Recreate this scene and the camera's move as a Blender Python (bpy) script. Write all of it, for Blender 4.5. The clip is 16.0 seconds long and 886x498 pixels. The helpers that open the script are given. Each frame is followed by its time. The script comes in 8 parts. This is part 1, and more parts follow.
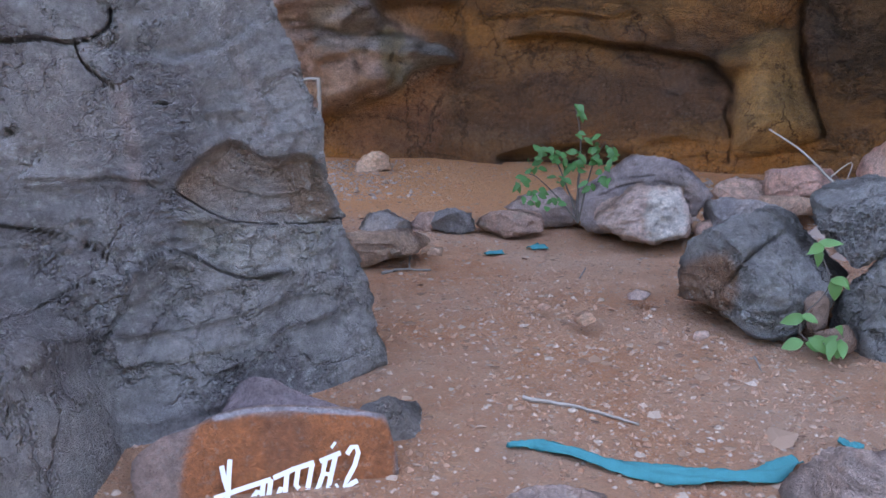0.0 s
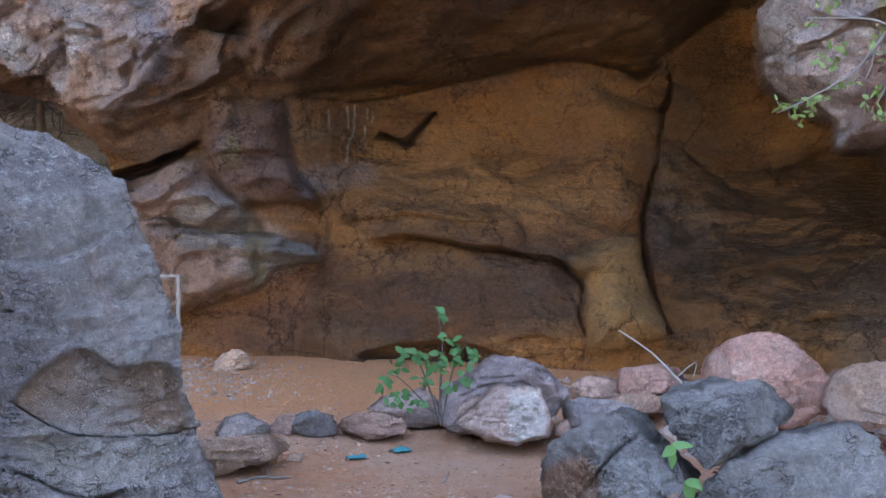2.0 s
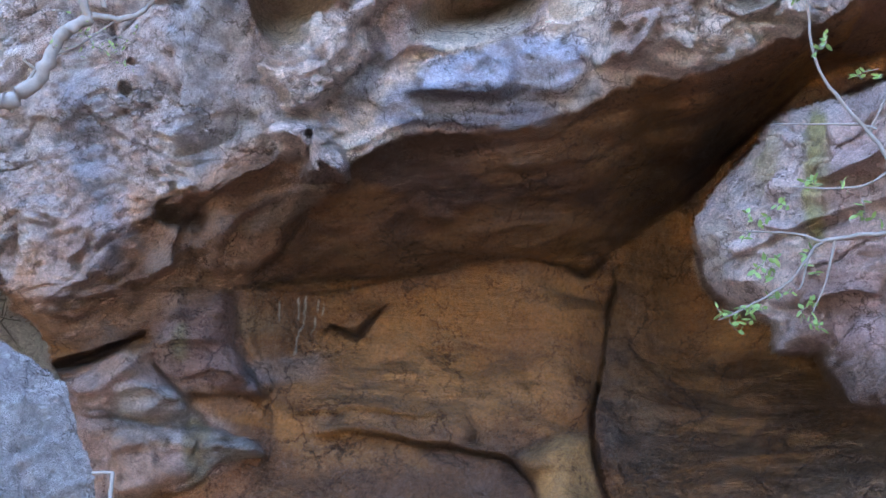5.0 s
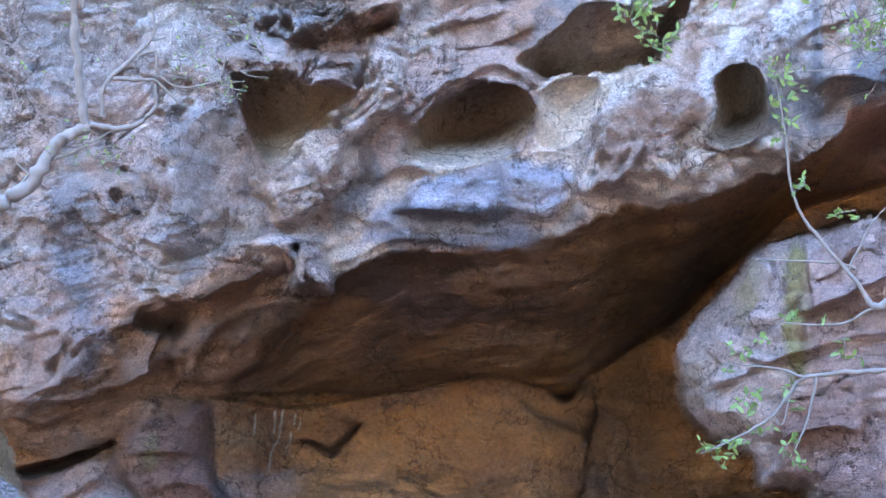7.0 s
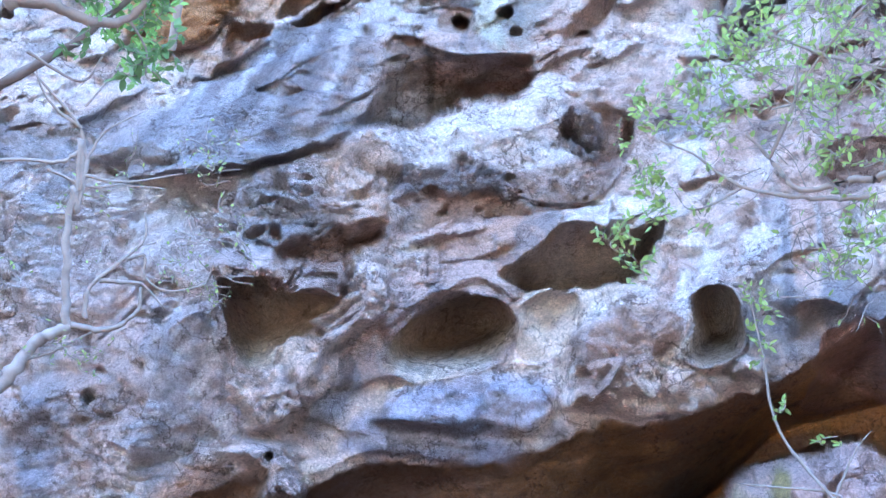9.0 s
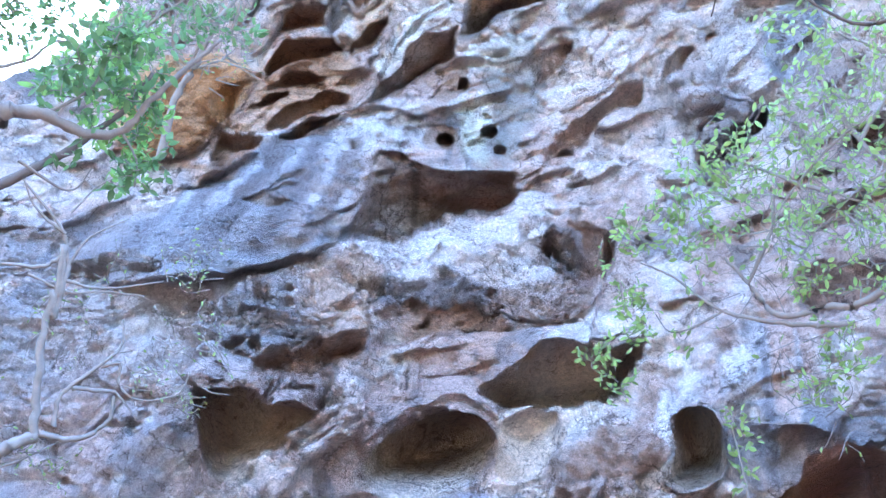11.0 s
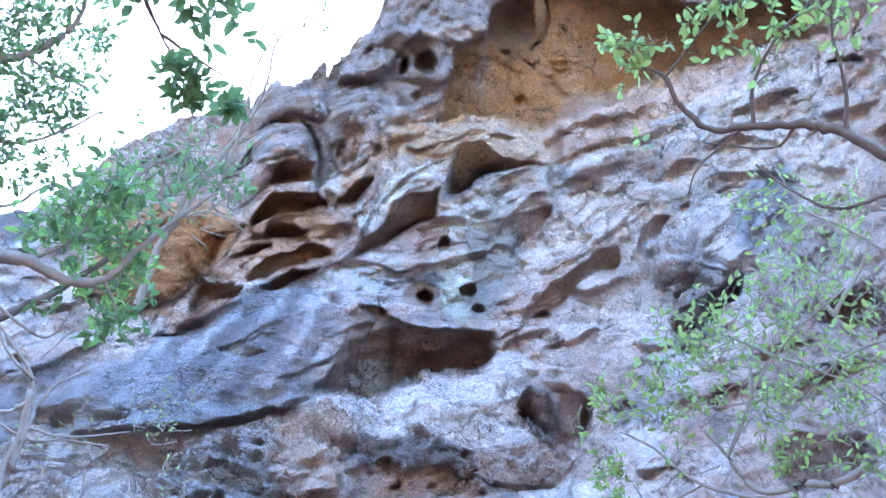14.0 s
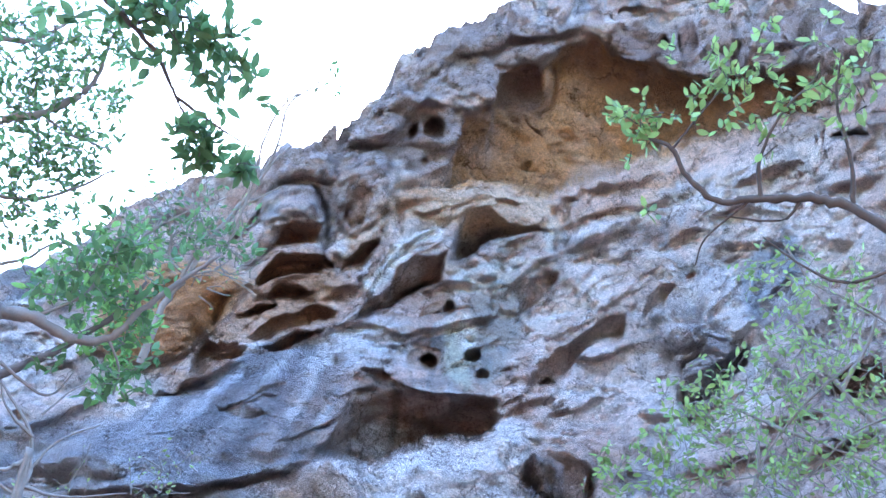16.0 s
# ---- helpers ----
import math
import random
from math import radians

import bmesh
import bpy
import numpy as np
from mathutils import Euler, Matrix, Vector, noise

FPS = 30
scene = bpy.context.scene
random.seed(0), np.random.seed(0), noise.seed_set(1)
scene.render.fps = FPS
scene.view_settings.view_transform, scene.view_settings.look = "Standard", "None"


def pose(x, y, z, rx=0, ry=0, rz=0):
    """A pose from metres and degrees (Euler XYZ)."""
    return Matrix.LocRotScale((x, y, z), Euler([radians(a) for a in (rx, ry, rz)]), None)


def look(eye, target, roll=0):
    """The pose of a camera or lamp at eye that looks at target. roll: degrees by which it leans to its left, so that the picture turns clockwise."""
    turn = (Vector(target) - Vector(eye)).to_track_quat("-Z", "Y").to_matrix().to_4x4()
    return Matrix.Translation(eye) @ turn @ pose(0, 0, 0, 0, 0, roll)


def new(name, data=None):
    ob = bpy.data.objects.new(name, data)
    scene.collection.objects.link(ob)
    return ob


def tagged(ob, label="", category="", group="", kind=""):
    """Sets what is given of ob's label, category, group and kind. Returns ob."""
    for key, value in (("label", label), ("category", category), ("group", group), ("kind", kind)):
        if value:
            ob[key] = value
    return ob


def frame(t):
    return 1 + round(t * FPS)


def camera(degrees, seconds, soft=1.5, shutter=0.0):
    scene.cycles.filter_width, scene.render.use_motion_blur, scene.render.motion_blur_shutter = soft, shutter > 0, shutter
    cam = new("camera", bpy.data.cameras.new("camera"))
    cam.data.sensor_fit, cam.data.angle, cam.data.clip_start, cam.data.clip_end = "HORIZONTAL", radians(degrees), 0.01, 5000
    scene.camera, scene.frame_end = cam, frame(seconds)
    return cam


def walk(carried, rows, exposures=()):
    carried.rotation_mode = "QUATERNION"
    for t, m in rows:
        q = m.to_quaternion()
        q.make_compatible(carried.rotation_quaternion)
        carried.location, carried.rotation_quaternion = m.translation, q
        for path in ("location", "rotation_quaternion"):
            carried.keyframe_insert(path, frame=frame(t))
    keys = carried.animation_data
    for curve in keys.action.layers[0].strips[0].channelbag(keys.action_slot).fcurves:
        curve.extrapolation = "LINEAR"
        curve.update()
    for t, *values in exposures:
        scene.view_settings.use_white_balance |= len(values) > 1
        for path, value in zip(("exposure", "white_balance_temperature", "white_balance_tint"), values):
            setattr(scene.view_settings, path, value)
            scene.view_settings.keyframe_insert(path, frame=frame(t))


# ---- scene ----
cam = camera(53.26, 16.0, soft=1.5)
PATH = [
    (0.0, pose(0.000, 0.000, 1.600, 76.00, 0.00, -0.00)),
    (0.5, pose(0.002, -0.002, 1.619, 80.41, -0.35, -3.55)),
    (1.0, pose(0.003, -0.004, 1.637, 83.58, -0.59, -5.89)),
    (1.5, pose(0.004, -0.006, 1.655, 86.24, -0.82, -7.48)),
    (2.0, pose(0.004, -0.009, 1.672, 88.49, -1.13, -8.72)),
    (2.5, pose(0.003, -0.012, 1.689, 90.12, -1.19, -9.41)),
    (3.0, pose(0.002, -0.016, 1.705, 91.73, -1.39, -9.84)),
    (3.5, pose(-0.000, -0.020, 1.721, 93.25, -1.74, -10.30)),
    (4.0, pose(-0.003, -0.025, 1.736, 95.46, -1.77, -11.04)),
    (4.5, pose(-0.006, -0.030, 1.751, 98.12, -1.62, -11.64)),
    (7.0, pose(-0.029, -0.057, 1.814, 108.04, -3.68, -13.69)),
    (7.5, pose(-0.034, -0.063, 1.825, 110.05, -4.08, -14.09)),
    (8.0, pose(-0.040, -0.070, 1.835, 114.58, -4.59, -14.67)),
    (8.5, pose(-0.046, -0.076, 1.845, 118.61, -4.65, -15.16)),
    (11.0, pose(-0.078, -0.106, 1.883, 128.78, -5.11, -17.50)),
    (11.5, pose(-0.085, -0.111, 1.888, 131.29, -5.12, -18.04)),
    (12.0, pose(-0.091, -0.116, 1.893, 133.66, -5.08, -18.61)),
    (12.5, pose(-0.097, -0.121, 1.898, 135.46, -5.11, -19.19)),
    (13.0, pose(-0.102, -0.125, 1.901, 136.67, -5.47, -19.71)),
    (13.5, pose(-0.107, -0.129, 1.905, 137.83, -5.63, -20.01)),
    (14.0, pose(-0.112, -0.132, 1.907, 138.97, -5.64, -20.09)),
    (14.5, pose(-0.116, -0.135, 1.909, 139.79, -5.88, -20.14)),
    (15.0, pose(-0.119, -0.137, 1.910, 140.88, -6.17, -20.26)),
    (15.5, pose(-0.121, -0.138, 1.911, 141.89, -6.47, -20.48)),
    (16.0, pose(-0.123, -0.138, 1.911, 143.16, -6.64, -20.80)),
]
EXPOSE = [(0.0, 3.3, 7250, 20), (2.5, 3.6, 6850, 17), (4.5, 3.98, 6050, 15), (7.0, 4.15, 5700, 15), (8.5, 4.32, 5450, 15), (11.0, 4.25, 5300, 14), (12.5, 4.17, 5300, 15), (16.0, 3.77, 5150, 12)]
walk(cam, PATH, EXPOSE)

# ---- world and light: open shade, the sun stands behind the cliff ----
SUN_BEARING, SUN_RISE = 24.0, 50.0
world = bpy.data.worlds.new("sky")
scene.world = world
world.use_nodes = True
wn = world.node_tree
sky = wn.nodes.new("ShaderNodeTexSky")
sky.sky_type = 'NISHITA'
sky.sun_disc = False
sky.sun_elevation = radians(SUN_RISE)
sky.sun_rotation = radians(SUN_BEARING)
sky.air_density, sky.dust_density, sky.ozone_density = 1.0, 2.2, 1.0
wn.nodes["Background"].inputs[1].default_value = 0.15
wn.links.new(sky.outputs[0], wn.nodes["Background"].inputs[0])
sun = new("sun", bpy.data.lights.new("sun", 'SUN'))
sun.data.energy, sun.data.angle, sun.data.color = 2.2, radians(0.6), (1.0, 0.94, 0.86)
sb, sr = radians(SUN_BEARING), radians(SUN_RISE)
sun.matrix_world = look((math.sin(sb) * math.cos(sr) * 60, math.cos(sb) * math.cos(sr) * 60, math.sin(sr) * 60), (0, 0, 0))

# ---- numeric helpers ----
CENTRE = np.array([0.0, 0.0, 1.75])   # middle of the clearing, bearings and rises are taken from here


def hashed(i, j, k, seed):
    h = (i * 374761393 + j * 668265263 + k * 2147483647 + seed * 974634777) & 0xFFFFFFFF
    h = ((h ^ (h >> 13)) * 1274126177) & 0xFFFFFFFF
    h = h ^ (h >> 16)
    return (h & 0xFFFF) / 32767.5 - 1.0


def vnoise(p, seed=0):
    q = np.floor(p)
    f = p - q
    q = q.astype(np.int64)
    f = f * f * f * (f * (f * 6 - 15) + 10)
    out = 0
    for a in (0, 1):
        wa = f[:, 0] if a else 1 - f[:, 0]
        for b in (0, 1):
            wb = wa * (f[:, 1] if b else 1 - f[:, 1])
            for c in (0, 1):
                out = out + wb * (f[:, 2] if c else 1 - f[:, 2]) * hashed(q[:, 0] + a, q[:, 1] + b, q[:, 2] + c, seed)
    return out


def fbm(p, scale, octaves=4, seed=0, gain=0.5, ridged=False):
    p = p / np.asarray(scale, float)
    total, amp, norm = 0, 1.0, 0
    for o in range(octaves):
        n = vnoise(p, seed + o * 17)
        total = total + amp * ((1 - 2 * np.abs(n)) if ridged else n)
        norm += amp
        amp *= gain
        p = p * 2.03 + 11.7
    return total / norm


def plates(p, size, seed):
    """Broken rock: each cell of a scattered net is a small plane with its own tilt and height, about -1 to 1."""
    q = p / size
    c = np.floor(q - 0.5).astype(np.int64)
    best, out = np.full(len(p), 9.0), np.zeros(len(p))
    for i in (0, 1):
        for j in (0, 1):
            for k in (0, 1):
                a, b, d = c[:, 0] + i, c[:, 1] + j, c[:, 2] + k
                h = [hashed(a, b, d, seed + n) for n in range(3)]
                x, y, z = q[:, 0] - a - 0.5 - 0.4 * h[0], q[:, 1] - b - 0.5 - 0.4 * h[1], q[:, 2] - d - 0.5 - 0.4 * h[2]
                near = x * x + y * y + z * z
                m = near < best
                best = np.where(m, near, best)
                out = np.where(m, 1.1 * (x * h[1] + y * h[2] + z * h[0]) + 0.3 * h[2], out)
    return out


def smooth(a, b, x):
    t = np.clip((x - a) / (b - a), 0, 1)
    return t * t * (3 - 2 * t)


def pol(b, e, r):
    b, e = np.radians(b), np.radians(e)
    return CENTRE + np.stack([np.sin(b) * np.cos(e) * r, np.cos(b) * np.cos(e) * r, np.sin(e) * r], -1)


def spot(b, e, r):
    """A place at a bearing and a rise, r metres from the middle of the clearing."""
    return Vector(pol(np.float64(b), np.float64(e), np.float64(r)))


def on_ground(b, e):
    """Where the sight line at that bearing and fall meets level ground."""
    d = CENTRE[2] / math.tan(radians(-e))
    return Vector((math.sin(radians(b)) * d, math.cos(radians(b)) * d, 0))


class Rock:
    """A rock surface by bearing, rise and distance, on which hollows, cracks and ledges are cut."""

    def __init__(self, b, e, r, colour, wobble=0.25, seed=3, soft=1.0):
        self.soft = soft
        self.b, self.e, self.r = b.astype(float), e.astype(float), r.astype(float)
        self.col = np.tile(np.asarray(colour, float), (len(b), 1))
        p = pol(self.b, self.e, self.r)
        self.rough = np.zeros(len(b))
        w = 0.7 * np.stack([fbm(p, 0.8, 3, seed), fbm(p, 0.8, 3, seed + 50)], -1) + 0.35 * np.stack([fbm(p, 0.2, 3, seed + 90, 0.6), fbm(p, 0.2, 3, seed + 70, 0.6)], -1)
        self.u = self.b * np.cos(np.radians(self.e)) + wobble * w[:, 0]
        self.k = np.cos(np.radians(self.e))
        self.v = self.e + wobble * w[:, 1]

    def points(self):
        return pol(self.b, self.e, self.r)

    def flat(self, pts):
        a = np.array(pts, float)
        return a

    def line(self, pts, reach):
        """Indices near a broken line, the distance to it in degrees and the side (positive above or left)."""
        q = np.array(pts, float)
        q = np.concatenate([2 * q[:1] - q[1:2], q, 2 * q[-1:] - q[-2:-1]])
        w, c1, c2, z = q[:-3], q[1:-2], q[2:-1], q[3:]
        a = np.stack([0.5 * (2 * c1 + (c2 - w) * t + (2 * w - 5 * c1 + 4 * c2 - z) * t * t + (3 * c1 - w - 3 * c2 + z) * t ** 3) for t in (0, 0.33, 0.67)], 1).reshape(-1, 2)
        a = np.concatenate([a, q[-2:-1]])
        ce = math.cos(radians(a[:, 1].mean()))
        u, v = (self.b + (self.u - self.b * self.k)) * ce, self.v
        a = a * [ce, 1]
        lo, hi = a.min(0) - reach, a.max(0) + reach
        idx = np.nonzero((u > lo[0]) & (u < hi[0]) & (v > lo[1]) & (v < hi[1]))[0]
        x, y = u[idx], v[idx]
        best, side, along = np.full(len(idx), 1e9), np.zeros(len(idx)), np.zeros(len(idx))
        for i in range(len(a) - 1):
            d = a[i + 1] - a[i]
            t = np.clip(((x - a[i, 0]) * d[0] + (y - a[i, 1]) * d[1]) / (d @ d + 1e-12), 0, 1)
            dx, dy = x - a[i, 0] - t * d[0], y - a[i, 1] - t * d[1]
            dist = np.hypot(dx, dy)
            m = dist < best
            best[m] = dist[m]
            side[m] = np.sign(d[0] * dy - d[1] * dx)[m]
            along[m] = ((i + t) / (len(a) - 1))[m]
        keep = best < reach
        return idx[keep], best[keep], side[keep], along[keep]

    def area(self, pts, reach=0.0):
        """Indices near an outline, and the distance from its edge in degrees, positive inside."""
        q = np.array(pts, float)
        before, after, after2 = np.roll(q, 1, 0), np.roll(q, -1, 0), np.roll(q, -2, 0)
        a = np.stack([0.5 * (2 * q + (after - before) * t + (2 * before - 5 * q + 4 * after - after2) * t * t + (3 * q - before - 3 * after + after2) * t ** 3) for t in (0, 0.33, 0.67)], 1).reshape(-1, 2)
        a = np.concatenate([a, a[:1]])
        ce = math.cos(radians(a[:, 1].mean()))
        u, v = (self.b + (self.u - self.b * self.k)) * ce, self.v
        a = a * [ce, 1]
        lo, hi = a.min(0) - reach, a.max(0) + reach
        idx = np.nonzero((u > lo[0]) & (u < hi[0]) & (v > lo[1]) & (v < hi[1]))[0]
        x, y = u[idx], v[idx]
        best, inside = np.full(len(idx), 1e9), np.zeros(len(idx), bool)
        for i in range(len(a) - 1):
            d = a[i + 1] - a[i]
            t = np.clip(((x - a[i, 0]) * d[0] + (y - a[i, 1]) * d[1]) / (d @ d + 1e-12), 0, 1)
            best = np.minimum(best, np.hypot(x - a[i, 0] - t * d[0], y - a[i, 1] - t * d[1]))
            cross = (a[i, 1] > y) != (a[i + 1, 1] > y)
            with np.errstate(divide='ignore', invalid='ignore'):
                xi = a[i, 0] + (y - a[i, 1]) * d[0] / (d[1] if d[1] else 1e-12)
            inside ^= cross & (x < xi)
        return idx, np.where(inside, best, -best)

    def tint(self, idx, w, colour):
        w = np.clip(w, 0, 1)[:, None]
        self.col[idx] = self.col[idx] * (1 - w) + np.asarray(colour) * w

    def crack(self, pts, width, depth, colour=None, taper=True):
        idx, d, s, t = self.line(pts, width * 2.5)
        w = width * (1 - 0.75 * np.abs(2 * t - 1) ** 2) if taper else width * (1 - 0.6 * np.abs(2 * t - 1) ** 4)
        w = w * np.clip(0.75 + 1.1 * fbm(self.points()[idx], 0.45, 2, 77), 0.25, 1.5)
        g = np.exp(-(d / (w * (0.6 if self.soft > 1 else 1))) ** 2 * 2)
        self.r[idx] += depth * g
        if colour is not None:
            self.tint(idx, g * 0.65, colour)

    def ledge(self, pts, height, fade, sharp=0.08, colour=None):
        """The side to the left of the line's run stands proud and dies away."""
        idx, d, s, t = self.line(pts, fade * 3)
        x = d * s
        end = smooth(0, 0.12, t) * smooth(0, 0.12, 1 - t)
        g = smooth(-sharp * self.soft, sharp * self.soft, x) * np.exp(-np.maximum(x, 0) / fade)
        self.r[idx] -= height * g * end

    def cavern(self, top, bottom, depth, power=0.8, colour=None, sharp=0.14, shelf=0.0):
        """A hollow roofed by an overhang: deepest behind its lower edge, its ceiling coming forward to the upper one."""
        hi, lo = np.array(sorted(top)), np.array(sorted(bottom))
        b = self.b + (self.u - self.b * self.k) / np.maximum(self.k, 0.2)
        x0, x1 = max(hi[0, 0], lo[0, 0]), min(hi[-1, 0], lo[-1, 0])
        idx = np.nonzero((b > x0) & (b < x1) & (self.v > lo[:, 1].min() - 1.5) & (self.v < hi[:, 1].max() + 1.0))[0]
        bb, v = b[idx], self.v[idx]
        t, f = np.interp(bb, hi[:, 0], hi[:, 1]), np.interp(bb, lo[:, 0], lo[:, 1])
        gap = np.maximum(t - f, 1e-3)
        full = np.clip(gap / (0.45 * gap.max()), 0, 1) * smooth(0, 0.1, (bb - x0) / (x1 - x0)) * smooth(0, 0.1, (x1 - bb) / (x1 - x0))
        x = np.clip((v - f) / gap, 0, 1)
        on = smooth(0, sharp, v - f) * (v < t)
        self.r[idx] += depth * full * (1 - x) ** power * on
        self.r[idx] -= 0.3 * shelf * full * np.exp(-np.maximum(f - v, 0) / 0.5) * (v < f + sharp) * (1 - on)
        # dark colours here add shade inside the hollow to the rock's own tint
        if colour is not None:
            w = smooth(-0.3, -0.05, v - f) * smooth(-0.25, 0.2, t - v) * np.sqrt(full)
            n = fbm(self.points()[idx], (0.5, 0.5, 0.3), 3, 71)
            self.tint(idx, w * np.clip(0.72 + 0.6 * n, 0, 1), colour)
        self.rough[idx] *= 1 - 0.3 * on

    def brow(self, pts, height, under, fade):
        """A swelling lip to the left of the line's run, with a visible underside that many degrees deep."""
        idx, d, s, t = self.line(pts, max(fade * 3, under * 1.2))
        x = d * s
        end = smooth(0, 0.2, t) * smooth(0, 0.2, 1 - t)
        vary = np.clip(1 + 0.9 * fbm(self.points()[idx], 0.6, 2, 83), 0.3, 1.7)
        self.r[idx] -= height * vary * end * smooth(-under, 0, x) * np.exp(-np.maximum(x, 0) / fade)

    def hollow(self, pts, depth, rim=0.12, shape=0.5, colour=None, floor=0.0):
        idx, d = self.area(pts, 0.5)
        inner = max(d.max(), 1e-6)
        v = self.v[idx]
        a = np.array(pts)
        rel = np.clip((v - a[:, 1].min()) / (a[:, 1].max() - a[:, 1].min() + 1e-6), 0, 1)
        g = np.clip(d / inner, 0, 1) ** (shape + 0.5 * (1 - rel)) * (0.55 + 0.6 * rel)
        self.r[idx] += depth * g
        lip = np.exp(-((d + rim * 0.4) / rim) ** 2)
        self.r[idx] -= 0.06 * lip * min(depth, 1)
        # dark tints deepen the hollow's inside as shade, pale ones are rock colour
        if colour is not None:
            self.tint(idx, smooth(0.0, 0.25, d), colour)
        self.rough[idx] *= 1 - 0.85 * smooth(0, 0.2, d)

    def block(self, pts, height, edge, jump=0.0, colour=None, rough=None):
        idx, d = self.area(pts, 0.3)
        g = 1 - np.exp(-np.maximum(d, 0) / edge)
        self.r[idx] -= height * g + jump * smooth(-0.05 * self.soft, 0.08 * self.soft, d)
        if colour is not None:
            self.tint(idx, smooth(-0.15, 0.35, d), colour)
        if rough is not None:
            w = smooth(-0.1, 0.5, d)
            self.rough[idx] = self.rough[idx] * (1 - w) + rough * w

    def stain_or_shading(self, pts, colour, soft=0.6, strength=1.0, stretch=(0.5, 0.5, 1.6), seed=5):
        idx, d = self.area(pts, soft * 1.5)
        p = self.points()[idx]
        n = fbm(p, stretch, 4, seed)
        self.tint(idx, strength * smooth(-soft, soft, d + n * soft * 1.6), colour)

    def streak(self, pts, width, colour, strength=1.0, seed=8):
        idx, d, s, t = self.line(pts, width * 3)
        n = fbm(self.points()[idx], (0.1, 0.1, 0.4), 3, seed)
        self.tint(idx, strength * smooth(1.3, 0.4, d / width + 0.5 * n) * smooth(0, 0.1, 1 - t), colour)

    def oval(self, b, e, rb, re, turn=0, n=18):
        c = math.cos(radians(e))
        out = []
        for i in range(n):
            a = 2 * math.pi * i / n
            x, y = rb * math.cos(a), re * math.sin(a)
            ct, st = math.cos(radians(turn)), math.sin(radians(turn))
            out.append((b + (x * ct - y * st) / c, e + x * st + y * ct))
        return out


# ---- mesh helpers ----
def sheet(name, pts, rows, cols, material, colours=None, wrap=False, parent=None):
    """A grid of points as one smooth mesh."""
    i = np.arange(rows * cols).reshape(rows, cols)
    nxt = np.roll(i, -1, 1) if wrap else i[:, 1:]
    cur = i if wrap else i[:, :-1]
    f = np.stack([cur[:-1], nxt[:-1], nxt[1:], cur[1:]], -1).reshape(-1, 4)
    me = bpy.data.meshes.new(name)
    me.vertices.add(len(pts))
    me.vertices.foreach_set("co", np.ascontiguousarray(pts, dtype=np.float32).ravel())
    me.loops.add(f.size)
    me.loops.foreach_set("vertex_index", f.ravel().astype(np.int32))
    me.polygons.add(len(f))
    me.polygons.foreach_set("loop_start", np.arange(0, f.size, 4, dtype=np.int32))
    me.polygons.foreach_set("use_smooth", np.ones(len(f), dtype=bool))
    me.update(calc_edges=True)
    me.validate()
    if colours is not None:
        at = me.color_attributes.new("tint", 'FLOAT_COLOR', 'POINT')
        at.data.foreach_set("color", np.concatenate([colours, np.ones((len(colours), 1))], 1).astype(np.float32).ravel())
    me.materials.append(material)
    ob = new(name, me)
    ob.parent = parent
    return ob


def part(name, bm, material, parent=None, label="", shade=True):
    me = bpy.data.meshes.new(name)
    bmesh.ops.recalc_face_normals(bm, faces=bm.faces[:])
    bm.to_mesh(me)
    bm.free()
    if shade:
        me.polygons.foreach_set("use_smooth", np.ones(len(me.polygons), dtype=bool))
    me.materials.append(material)
    ob = new(name, me)
    ob.parent = parent
    return tagged(ob, label=label)


def from_lists(name, verts, faces, material, parent=None, label="", shade=True):
    me = bpy.data.meshes.new(name)
    me.from_pydata([tuple(v) for v in verts], [], faces)
    me.update()
    if shade:
        me.polygons.foreach_set("use_smooth", np.ones(len(me.polygons), dtype=bool))
    me.materials.append(material)
    ob = new(name, me)
    ob.parent = parent
    return tagged(ob, label=label)


